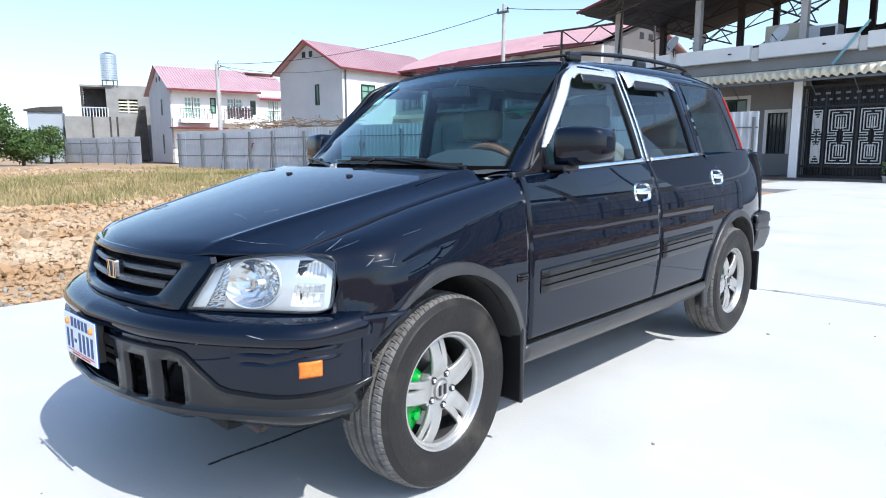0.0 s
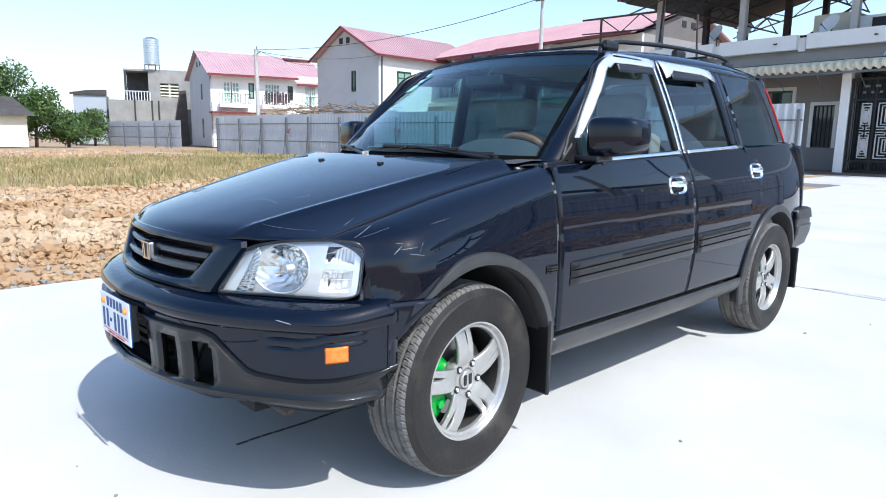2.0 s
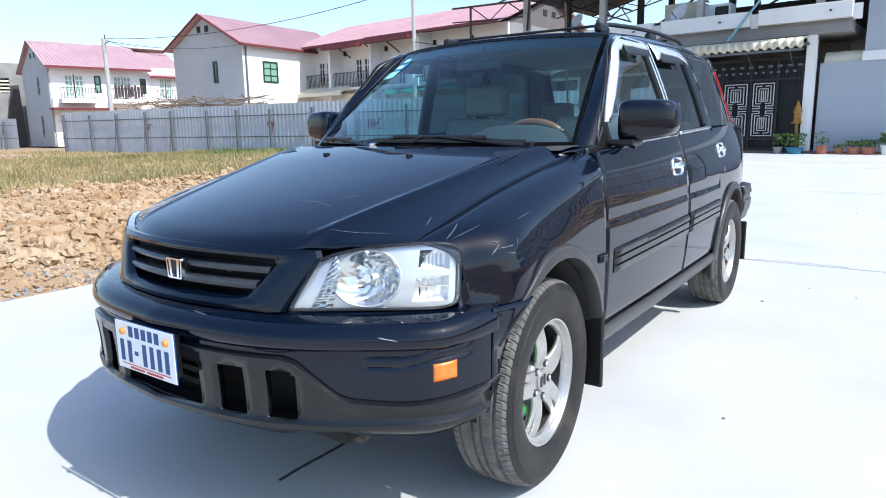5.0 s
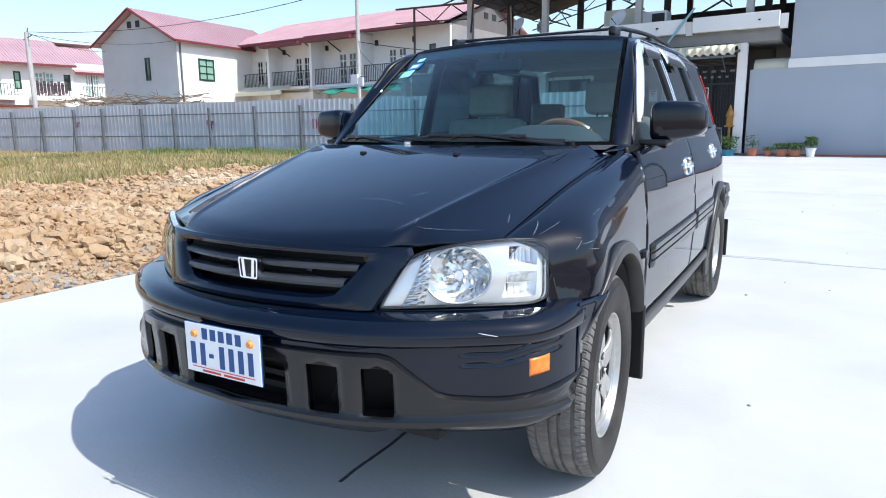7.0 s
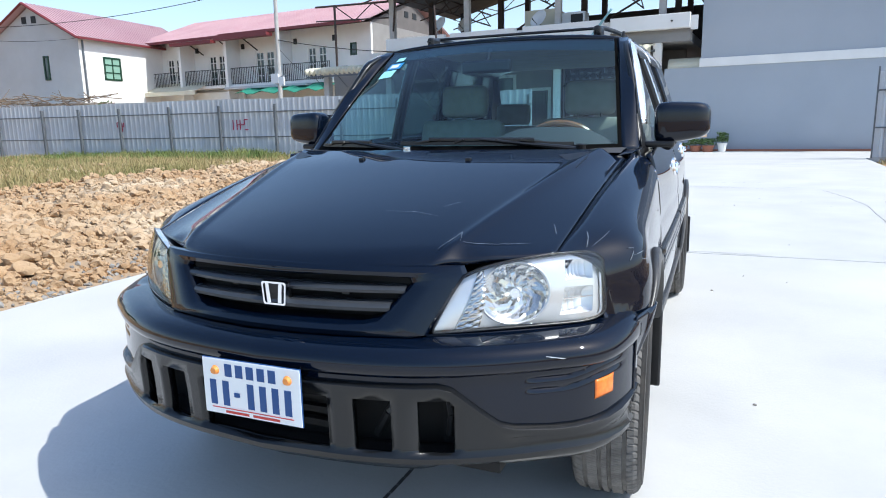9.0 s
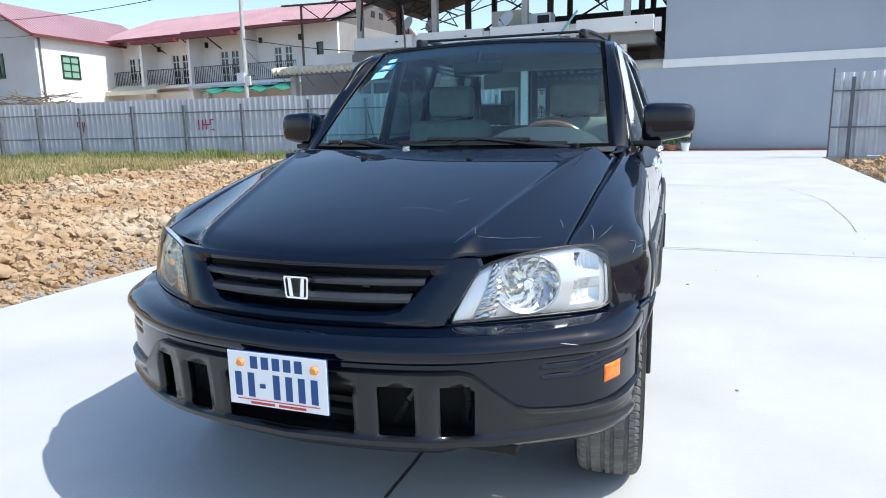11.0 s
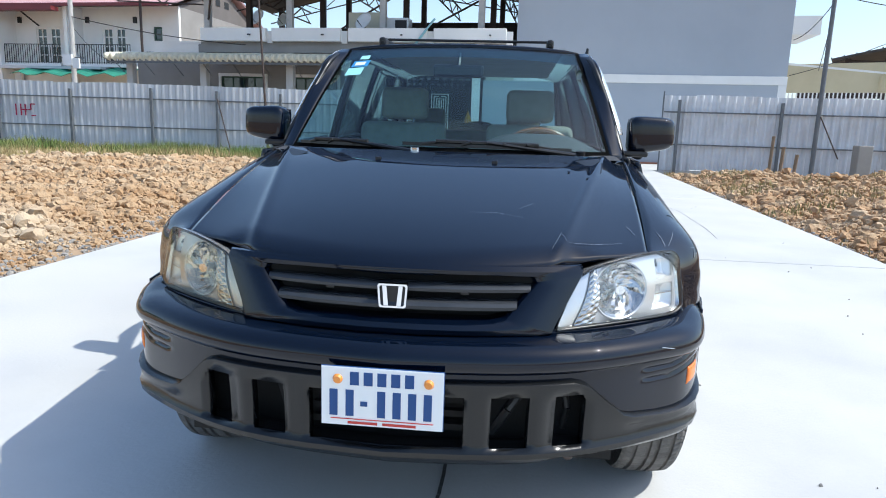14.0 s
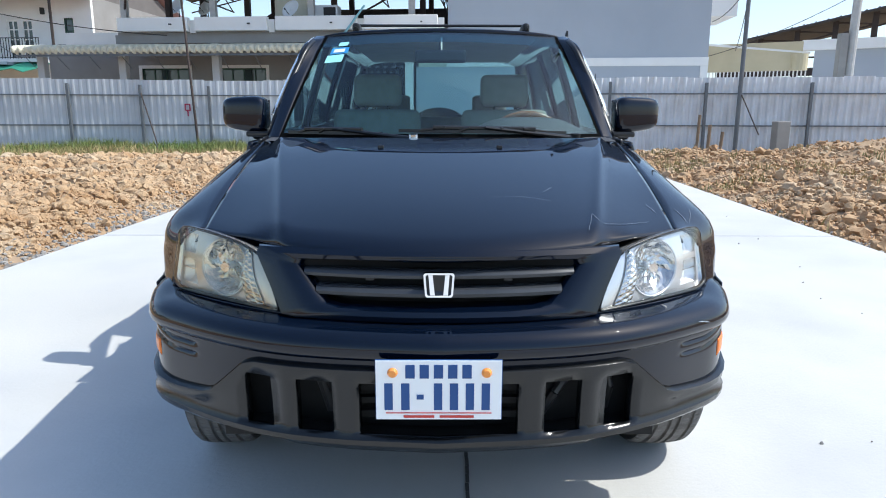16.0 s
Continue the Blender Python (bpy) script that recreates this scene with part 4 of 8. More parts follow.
part("fascia", boxes((-6.9, 2.3, -1.6, -1.5, 7.4, 7.58), (2.3, 14.0, -1.75, -1.62, 7.44, 7.62)), M["fascia_red"], HC)
part("gutter_step", boxes((2.2, 6.9, -2.1, -1.5, 7.18, 7.4), (-2.2, 1.8, -2.0, -1.5, 7.1, 7.3)), M["fascia_red"], HC)
for s in (-1.0, 2.0, 4.2):
    part("eave_bracket", tubes(((s, -0.05, 6.6), (s, -1.5, 7.3), 0.05), seg=6), M["iron"], HC)
v, fc = corrugated(12.4, 1.7, 0.28, 0.05)
aw = put("awning", v, fc, M["cream"], HC, "cream ribbed awning")
aw.matrix_local = pose(-12.4, -2.0, 3.95, -66)
part("awning_edge", boxes((-12.4, 0.0, -2.1, -1.98, 3.70, 3.98)), M["cream"], HC)
part("market_wall", boxes((-12.4, 3.0, -0.4, -0.2, 0, 3.9)), M["white_wall"], HC)
v = []
fc = []
for i in range(13):
    for j in range(3):
        v.append((4.6 + i * 0.56, -2.9 + j * 1.2, 3.55 + 0.3 * j + 0.12 * math.sin(i * 1.9 + j)))
for i in range(12):
    for j in range(2):
        k = i * 3 + j
        fc.append((k, k + 3, k + 4, k + 1))
tp = put("tarpaulin", v, fc, M["tarp"], HC, "green tarpaulin shade")
md = tp.modifiers.new("thickness", "SOLIDIFY")
md.thickness = 0.02
part("store_roof", boxes((2.4, 9.5, -1.6, -0.3, 3.95, 4.1)), M["sheet"], HC)

# white house end-on, sunlit along one side
HB = thing("corner_house", (-38.0, 30.0, 0), 3, "white two-storey house with grey gable and red metal roof", "house")
part("side_wall", holed(0, 8.6, 0, 7.45, [(1.86, 3.36, 4.72, 6.28)], 0.2), M["white_wall"], HB).matrix_local = pose(0, 0, 0, 0, 0, 90)
win = window_unit(HB, 1.86, 3.36, -0.05, 4.72, 6.28, 2, 3, M["green_frame"], M["shutter"], 0.12)
win.matrix_local = pose(0, 0, 0, 0, 0, 90)
gable_wall(HB, ((-7.75, -0.02, 0), (-0.005, -0.02, 0), (-0.005, -0.02, 7.45), (-3.95, -0.02, 9.55), (-7.75, -0.02, 7.45)), (0, 0.2, 0), M["grey_wall"])
part("far_wall", boxes((-7.75, -7.55, 0.2, 8.6, 0, 7.45)), M["grey_wall"], HB)
part("back_wall", boxes((-7.55, -0.2, 8.4, 8.6, 0, 7.45)), M["grey_wall"], HB)
window_unit(HB, -3.2, -2.72, -0.08, 4.72, 6.3, 1, 1, M["green_frame"], M["dark_glass"], 0.1)
for q in (-4.72, -3.85):
    part("vent", boxes((q, q + 0.4, -0.06, 0.0, 8.45, 8.9)), M["iron"], HB)
sloped(HB, "roof", ((0.45, -0.5, 7.32), (0.45, 12.0, 7.32), (-3.95, 12.0, 9.72), (-3.95, -0.5, 9.72)), M["roof_red"], 40)
sloped(HB, "roof", ((-8.2, 12.0, 7.32), (-8.2, -0.5, 7.32), (-3.95, -0.5, 9.72), (-3.95, 12.0, 9.72)), M["roof_red"], 40)
part("barge_board", tubes(((0.5, -0.55, 7.25), (-3.95, -0.55, 9.68), 0.09), ((-8.3, -0.55, 7.25), (-3.95, -0.55, 9.68), 0.09), seg=4), M["fascia_red"], HB)
part("gutter", boxes((0.42, 0.54, -0.5, 9.0, 7.2, 7.34)), M["fascia_red"], HB)
for q in (0.25, 7.6):
    part("downpipe", tubes(((0.08, q, 0.0), (0.08, q, 7.2), 0.065), seg=8), M["steel"], HB)
part("low_roof", boxes((-4.0, 1.2, -1.4, 0.0, 3.0, 3.1)), M["raw"], HB)

# white house farther off, with balconies and laundry
HD = thing("balcony_house", (-63.4, 28.2, 0), 78, "white two-storey house with balconies, laundry and red metal roof", "house")
LD = 12.4
dd = [(1.3, 3.0), (5.6, 7.3), (10.0, 11.3)]
part("front_wall", holed(0, LD, 0, 7.6, [(a, b, 4.5, 6.65) for a, b in dd] + [(3.9, 4.5, 5.0, 6.6), (8.1, 8.7, 5.0, 6.5)], 0.2), M["white_wall"], HD)
for a, b in dd:
    window_unit(HD, a, (a + b) / 2 - 0.06, 0.05, 4.5, 6.65, 2, 4, M["white_wall"], M["shutter"], 0.12, "balcony_door")
    window_unit(HD, (a + b) / 2 + 0.06, b, 0.05, 4.5, 6.65, 2, 4, M["white_wall"], M["shutter"], 0.12, "balcony_door")
    part("balcony_slab", boxes((a - 0.6, b + 0.8, -1.1, 0.0, 4.0, 4.4)), M["white_wall"], HD)
    railing(HD, a - 0.6, b + 0.8, -1.05, 4.4, 5.4, 0.25, 0.02)
window_unit(HD, 3.9, 4.5, 0.05, 5.0, 6.6, 1, 2, M["green_frame"], M["shutter"], 0.14)
window_unit(HD, 8.1, 8.7, 0.05, 5.0, 6.5, 1, 2, M["green_frame"], M["dark_glass"], 0.14)
gable_wall(HD, ((-0.02, 0, 0), (-0.02, 10.0, 0), (-0.02, 10.0, 7.6), (-0.02, 5.0, 9.85), (-0.02, 0, 7.6)), (0.2, 0, 0), M["grey_wall"])
part("far_wall", boxes((LD - 0.2, LD, 0.2, 10.0, 0, 7.6), (0.2, LD, 9.8, 10.0, 0, 7.6)), M["grey_wall"], HD)
win = window_unit(HD, -4.0, -3.5, -0.06, 4.9, 6.5, 1, 1, M["green_frame"], M["dark_glass"], 0.1)
win.matrix_local = pose(0, 0, 0, 0, 0, -90)
win = window_unit(HD, -4.0, -3.5, -0.06, 0.9, 2.9, 1, 1, M["green_frame"], M["dark_glass"], 0.1)
win.matrix_local = pose(0, 0, 0, 0, 0, -90)
for q in (3.9, 5.3):
    part("vent", boxes((-0.06, 0.0, q, q + 0.45, 8.4, 8.9)), M["iron"], HD)
sloped(HD, "roof", ((-0.4, -0.9, 7.3), (9.0, -0.9, 7.3), (9.0, 5.0, 10.05), (-0.4, 5.0, 10.05)), M["roof_red"], 34)
sloped(HD, "roof", ((9.0, -0.5, 6.75), (LD + 0.4, -0.5, 6.75), (LD + 0.4, 5.0, 9.6), (9.0, 5.0, 9.6)), M["roof_red"], 14)
sloped(HD, "roof", ((LD + 0.4, 10.8, 7.3), (-0.4, 10.8, 7.3), (-0.4, 5.0, 10.05), (LD + 0.4, 5.0, 10.05)), M["roof_red"], 34)
part("fascia", boxes((-0.4, 9.0, -1.0, -0.9, 7.12, 7.32), (9.0, LD + 0.4, -0.6, -0.5, 6.55, 6.77)), M["fascia_red"], HD)
part("porch_roof", boxes((-0.2, 5.2, -1.6, -0.1, 3.4, 3.55)), M["fascia_red"], HD)
bm = bmesh.new()
for i in range(9):
    box(bm, 0, 0.24, -1.16, -1.12, 4.45 + 0.1 * (i % 3), 5.75 - 0.12 * (i % 2))
    part("laundry", bm, M["cloth"], HD, "dark laundry hung on the balcony").location = (5.3 + i * 0.3, 0, 0)
    bm = bmesh.new()
bm.free()

# raw concrete house with a steel water tank
HE = thing("raw_house", (-78.7, 24.9, 0), 69, "unfinished raw concrete house with terrace", "house")
part("main_block", holed(2.6, 7.4, 0.0, 8.6, [(3.85, 5.85, 5.5, 7.1)], 0.3), M["raw"], HE)
part("side_block", boxes((2.6, 2.9, 0.3, 7.0, 0, 8.6), (7.1, 7.4, 0.3, 7.0, 0, 8.6), (2.9, 7.1, 6.7, 7.0, 0, 8.6), (2.6, 7.4, 0.3, 7.0, 8.4, 8.6)), M["raw"], HE)
# set-back wall in the near-black sheet colour: its shade is painted in
part("recessed_block", boxes((0.2, 2.6, 3.2, 7.0, 0, 8.4)), M["roof_and_shade"], HE)
part("roof_slab", boxes((0.0, 2.6, 0.4, 7.0, 8.4, 8.6)), M["raw"], HE)
part("corner_post", boxes((0.05, 0.3, 0.4, 0.65, 5.0, 8.4)), M["rust"], HE)
for z in np.arange(5.6, 7.1, 0.36):
    part("lattice_slat", boxes((3.85, 5.85, 0.1, 0.2, z, z + 0.18)), M["cream"], HE)
part("lattice_post", boxes((4.75, 4.95, 0.08, 0.22, 5.5, 7.1)), M["cream"], HE)
part("terrace", boxes((-1.6, 5.5, -1.2, 2.0, 0.0, 5.0)), M["raw"], HE)
part("terrace_rail", boxes((-1.2, 2.6, -1.22, -1.12, 5.95, 6.05)), M["sheet_pale"], HE)
for q in np.arange(-1.2, 2.7, 0.3):
    part("rail_post", boxes((q, q + 0.09, -1.22, -1.12, 5.0, 5.95)), M["sheet_pale"], HE)
for q in (1.1, 2.9, 3.6):
    part("stain_pipe", tubes(((q, -1.26, 0), (q, -1.26, 5.0), 0.09), seg=8), M["roof_and_shade"], HE)
part("low_block", boxes((-5.2, -1.9, 0.0, 4.0, 0, 5.5)), M["blue_wall"], HE)
gable_wall(HE, ((-5.5, -0.2, 5.5), (-1.8, -0.2, 5.5), (-1.8, -0.2, 6.1), (-3.8, -0.2, 6.0), (-5.5, -0.2, 5.7)), (0, 0.3, 0), M["roof_and_shade"], "low_roof")
gable_wall(HE, ((5.35, -1.4, 0.0), (6.8, -1.4, 0.0), (6.6, -1.4, 6.3), (5.9, -1.4, 6.2), (5.3, -1.4, 3.2)), (0, 0.3, 0), M["roof_and_shade"], "shade_screen")
tank = thing("water_tank", (-77.7, 27.85, 8.6), 0, "tall ribbed stainless steel water tank on a roof", "water tank")
ribs = [(0.0, 0.5), (0.84, 0.5)]
for i in range(11):
    ribs += [(0.86, 0.52 + i * 0.26), (0.86, 0.69 + i * 0.26), (0.81, 0.71 + i * 0.26), (0.81, 0.76 + i * 0.26)]
ribs += [(0.84, 3.36), (0.35, 3.6), (0.0, 3.62)]
v = [(r * math.cos(6.28318 * k / 28), r * math.sin(6.28318 * k / 28), z) for k in range(28) for r, z in ribs]
w = len(ribs)
fc = [(k * w + j, ((k + 1) % 28) * w + j, ((k + 1) % 28) * w + j + 1, k * w + j + 1) for k in range(28) for j in range(w - 1)]
put("barrel", v, fc, M["tin"], tank)
for x in (-0.6, 0.6):
    for y in (-0.6, 0.6):
        part("leg", tubes(((x, y, 0), (x, y, 0.55), 0.06), seg=8), M["steel"], tank)

# small tiled house by the trees
HF = thing("low_house", (-60.6, 4.2, 0), 85, "low cream house with a dark hipped roof", "house")
part("wall", boxes((0, 7, 0, 6, 0, 2.6)), M["cream"], HF)
gable_wall(HF, ((-0.6, -0.6, 2.5), (7.6, -0.6, 2.5), (6.4, 3.0, 4.1), (1.8, 3.0, 4.1)), (0, 0.1, 0), M["roof_and_shade"], "roof")
part("roof_back", boxes((0, 7, 3.0, 6.4, 2.5, 2.7)), M["roof_and_shade"], HF)
part("roof_tank", tubes(((4.4, 4.0, 2.6), (4.4, 4.0, 5.0), 0.5), seg=16), M["pvc"], HF)

# long open shed and works beyond the pale fence
HS = thing("open_shed", (16.9, 39.5, 0), -26, "long dark open shed roof on posts", "shed")
sloped(HS, "roof", ((1.6, -1.0, 5.73), (17.0, -1.0, 8.9), (17.0, 9.0, 8.9), (1.6, 9.0, 5.73)), M["roof_and_shade"], 26, 0.12)
for i in range(8):
    bm = bmesh.new()
    s = 2.4 + i * 1.9
    top = 5.2 + (s + 1) * 0.2055
    box(bm, s - 0.14, s + 0.14, -0.1, 0.2, 0, top - 0.1)
    tube(bm, (s, 0, top - 0.9), (s + 1.9, 0, top - 0.35), 0.05, seg=5)
    tube(bm, (s, 0, top - 0.2), (s + 1.9, 0, top - 0.35), 0.05, seg=5)
    part("post", bm, M["rust"], HS)
part("beam", boxes((0.0, 16.0, 0.0, 0.2, 3.6, 4.0), (0.0, 16.0, 8.5, 8.8, 4.3, 4.6), (0.0, 16.0, 4.0, 4.1, 4.9, 5.0)), M["rust"], HS)
part("low_wall", boxes((5.0, 17.0, -6.0, -5.7, 0, 4.5)), M["blue_wall"], HS)
part("white_parapet", boxes((4.4, 17.0, -6.2, -5.5, 4.5, 5.0)), M["white_wall"], HS)
HY = thing("cream_shelter", (12.4, 29.6, 0), -25, "cream sheet shelter with a rounded end", "shelter")
bm = boxes((0, 4.0, 0, 0.12, 3.25, 4.5))
part("canopy", bm, M["tan"], HY)
part("rounded_end", tubes(((3.9, 0.06, 3.25), (3.9, 0.06, 3.95), 0.35), seg=16), M["tan"], HY)
gable_wall(HY, ((-0.3, -0.02, 4.5), (4.3, -0.02, 3.95), (4.3, -0.02, 4.03), (-0.3, -0.02, 4.6)), (0, 0.5, 0), M["white_wall"], "cap")
for s in np.arange(0.0, 4.2, 0.16):
    part("picket", boxes((s, s + 0.06, 0.0, 0.06, 2.0, 3.25)), M["white_wall"], HY)
HG = thing("gable_house", (16.5, 52.0, 0), -10, "distant grey gabled house with red barge boards", "house")
gable_wall(HG, ((-2.5, 0, 0), (2.5, 0, 0), (2.5, 0, 6.2), (0, 0, 8.0), (-2.5, 0, 6.2)), (0, 6, 0), M["grey_wall"], "wall")
part("barge_board", tubes(((-2.8, -0.1, 6.1), (0, -0.1, 8.15), 0.12), ((2.8, -0.1, 6.1), (0, -0.1, 8.15), 0.12), seg=4), M["fascia_red"], HG)


# ---- poles and wires ----
def pole(name, at, high, r0, r1, material, lean=(0, 0), label=""):
    p = thing(name, at, 0, label, "pole")
    bm = bmesh.new()
    tube(bm, (0, 0, -0.2), (lean[0], lean[1], high), r0, r1, 12)
    part("shaft", bm, material, p)
    return p


p1 = pole("power_pole", (-18.35, 24.5, 0), 8.2, 0.115, 0.085, M["pole"], (0.0, 0.1), "slim pale concrete power pole behind the fence")
part("crossarm", boxes((-0.35, 0.35, -0.05, 0.05, 7.75, 7.85)), M["steel"], p1)
part("crossarm", boxes((-0.5, 0.5, 0.0, 0.05, 3.6, 3.66)), M["steel"], p1)
part("meter_box", boxes((-0.3, 0.1, -0.22, -0.1, 3.3, 3.75), (0.12, 0.4, -0.2, -0.1, 3.2, 3.6)), M["dish"], p1)
part("insulator", tubes(((-0.3, 0, 7.85), (-0.3, 0, 8.0), 0.04), ((0.3, 0, 7.85), (0.3, 0, 8.0), 0.04)), M["iron"], p1)
p2 = pole("power_pole", (-37.9, 19.9, 0), 6.7, 0.14, 0.12, M["pole"], (-0.1, 0.0), "pale concrete power pole with a meter at its top")
part("crossarm", tubes(((-0.4, 0, 6.3), (0.5, 0, 6.5), 0.03)), M["steel"], p2)
part("top_bracket", tubes(((-0.1, 0, 6.5), (0.1, 0, 6.9), 0.03)), M["steel"], p2)
p3 = pole("steel_pole", (9.85, 19.95, 0), 9.0, 0.075, 0.06, M["steel"], (0.1, 0.1), "grey steel pole standing at the fence")
part("stay", tubes(((0.05, -0.05, 1.9), (0.62, -0.3, 0.6), 0.02), seg=6), M["rust"], p3)
p4 = pole("steel_mast", (-8.75, 21.55, 0), 5.6, 0.045, 0.035, M["rust"], (-0.28, 0.0), "thin leaning steel mast at the fence")
p5 = pole("power_pole", (16.5, 25.2, 0), 8.5, 0.19, 0.15, M["pole"], (0.1, 0), "square-cut concrete power pole with meter boxes")
part("meter_box", boxes((-0.50, -0.2, -0.15, 0.15, 2.2, 4.5)), M["raw"], p5)
block = thing("concrete_stub", (10.9, 19.1, 0), 4, "rough broken concrete block standing upright in clay", "concrete block")
part("block", boxes((-0.22, 0.22, -0.18, 0.18, -0.2, 1.05), bevel=0.03), M["raw"], block)
for k, (x, y, h, ln) in enumerate(((7.9, 17.4, 0.95, 0.03), (8.35, 17.6, 0.75, 0.05), (8.3, 19.3, 1.25, 0.04))):
    st = thing("wooden_stake", (x, y, 0), 0, "short rough wooden stake stuck in clay", "stake", "stakes in the clay")
    part("shaft", tubes(((0, 0, -0.1), (ln, 0, h), 0.05), seg=7), M["wood_dry"], st)


def wire(name, a, b, sag, r=0.012):
    cu = bpy.data.curves.new(name, "CURVE")
    cu.dimensions, cu.bevel_depth, cu.bevel_resolution = "3D", r, 1
    sp = cu.splines.new("POLY")
    sp.points.add(16)
    a, b = Vector(a), Vector(b)
    for i in range(17):
        t = i / 16
        p = a.lerp(b, t)
        sp.points[i].co = (p.x, p.y, p.z - 4 * sag * t * (1 - t), 1)
    cu.materials.append(M["wire"])
    return tagged(new(name, cu), "thin black overhead cable", "cable", "overhead cables")


wire("cable", (-18.35, 24.6, 7.9), (-38.0, 19.9, 6.7), 0.7, 0.016)
wire("cable", (-18.35, 24.6, 8.0), (-7.0, 26.0, 7.2), 0.3, 0.016)
wire("cable", (-38.0, 19.9, 6.7), (-45.5, 29.8, 7.0), 0.3, 0.014)
wire("cable", (-38.0, 19.9, 6.6), (-37.9, 30.0, 7.3), 0.4, 0.014)
wire("cable", (-18.35, 24.5, 5.3), (-11.5, 26.3, 4.5), 0.15, 0.02)
wire("cable", (-18.35, 24.5, 5.0), (-24.0, 36.0, 4.6), 0.25, 0.012)
wire("cable", (11.0, 25.6, 5.0), (9.95, 20.05, 5.4), 0.2, 0.014)
wire("cable", (9.95, 20.05, 5.6), (22.0, 30.0, 7.6), 0.5, 0.016)
wire("cable", (9.95, 20.05, 5.2), (13.5, 29.0, 4.2), 0.2, 0.014)
wire("cable", (16.5, 25.2, 6.0), (12.5, 29.5, 4.0), 0.2, 0.014)


# ---- trees, brush ----
def tree(at, high, wide, seed, leaves, label):
    tr = thing("tree", at, 0, label, "tree", "trees beyond the lot")
    rg = np.random.default_rng(seed)
    bm = bmesh.new()
    tube(bm, (0, 0, -0.2), (0.1, 0.1, high * 0.45), 0.16, 0.1, 8)
    hubs = []
    for i in range(9):
        a, q = rg.uniform(0, 6.283), rg.uniform(0.3, 0.8) * wide
        e = Vector((math.cos(a) * q, math.sin(a) * q, high * rg.uniform(0.2, 0.86)))
        tube(bm, (0.05, 0.05, high * rg.uniform(0.15, 0.42)), e, 0.06, 0.02, 6)
        hubs.append(e)
    part("trunk", bm, M["bark"], tr)
    v, fc = [], []
    hubs += [Vector((rg.normal(0, 0.35 * wide), rg.normal(0, 0.35 * wide), high * rg.uniform(0.12, 0.85))) for _ in range(14)]
    for i in range(leaves):
        h = hubs[rg.integers(len(hubs))]
        o = Vector(rg.normal(0, 1, 3)).normalized() * rg.uniform(0.2, 1) ** 0.6 * wide * 0.38
        o.z *= 0.75
        c = h + o
        d = Vector(rg.normal(0, 1, 3)).normalized() * rg.uniform(0.10, 0.22)
        e = d.cross(Vector(rg.normal(0, 1, 3))).normalized() * rg.uniform(0.05, 0.1)
        k = len(v)
        v += [c - d, c + e, c + d, c - e]
        fc.append((k, k + 1, k + 2, k + 3))
    put("crown", v, fc, M["leaf"], tr)


tree((-66.0, 6.5, 0), 8.5, 5.0, 2, 6500, "tall green leafy tree beyond the grass")
tree((-67.0, 10.0, 0), 8.0, 4.6, 1, 6500, "broad green leafy tree beyond the grass")
tree((-66.0, 13.0, 0), 5.4, 3.2, 7, 5000, "dense green leafy tree beyond the grass")
tree((-66.0, 15.6, 0), 3.4, 2.2, 3, 3200, "low green leafy tree beyond the grass")
tree((-75.0, 20.4, 0), 3.8, 2.3, 4, 2600, "green bushy tree beside the raw house")
tree((-31.0, 25.8, 0), 3.3, 0.9, 5, 700, "small bright green shrub behind the fence")

bm = bmesh.new()
rg = np.random.default_rng(21)
for _ in range(150):
    x = rg.uniform(-37, -27)
    c = Vector((x, fence_left_y(x) + 1.0 + rg.uniform(0, 1.5), 2.1 + rg.uniform(0, 0.9)))
    d = Vector((rg.normal(0, 1), rg.normal(0, 0.6), rg.normal(0, 0.15))).normalized() * rg.uniform(0.5, 1.4)
    tube(bm, c - d, c + d, 0.025, 0.012, 5)
for _ in range(24):
    x = rg.uniform(-36, -28)
    tube(bm, (x, fence_left_y(x) + 1.6, 0), (x + rg.normal(0, 0.4), fence_left_y(x) + 1.6, 2.6), 0.04, 0.02, 5)
ob = part("brushwood", bm, M["wood_dry"], None)
tagged(ob, "heap of dry branches behind the fence", "brushwood", kind="stuff")


# ---- the car: axes as the world's, front axle at y = 0, nose towards -y ----
def spline(xs, ys):
    """A natural cubic spline through the points, straight beyond its ends."""
    x, y = np.array(xs, float), np.array(ys, float)
    n, h = len(x), np.diff(x)
    a, r = np.eye(n), np.zeros(n)
    for i in range(1, n - 1):
        a[i, i - 1], a[i, i], a[i, i + 1] = h[i - 1], 2 * (h[i - 1] + h[i]), h[i]
        r[i] = 6 * ((y[i + 1] - y[i]) / h[i] - (y[i] - y[i - 1]) / h[i - 1])
    m = np.linalg.solve(a, r)

    def at(t):
        i = int(min(max(np.searchsorted(x, t) - 1, 0), n - 2))
        d, b, c = h[i], t - x[i], x[i + 1] - t
        if t < x[0] or t > x[-1]:
            e = 0 if t < x[0] else n - 1
            k = 0 if t < x[0] else n - 2
            slope = (y[k + 1] - y[k]) / h[k] + (-(2 * m[k] + m[k + 1]) if e == 0 else (m[k] + 2 * m[k + 1])) * h[k] / 6
            return float(y[e] + slope * (t - x[e]))
        return float(m[i] * c**3 / (6 * d) + m[i + 1] * b**3 / (6 * d) + (y[i] / d - m[i] * d / 6) * c + (y[i + 1] / d - m[i + 1] * d / 6) * b)

    return at


def lin(xs, ys):
    return lambda t: float(np.interp(t, xs, ys))


HEART = Vector((0.0, 1.3, 0.75))


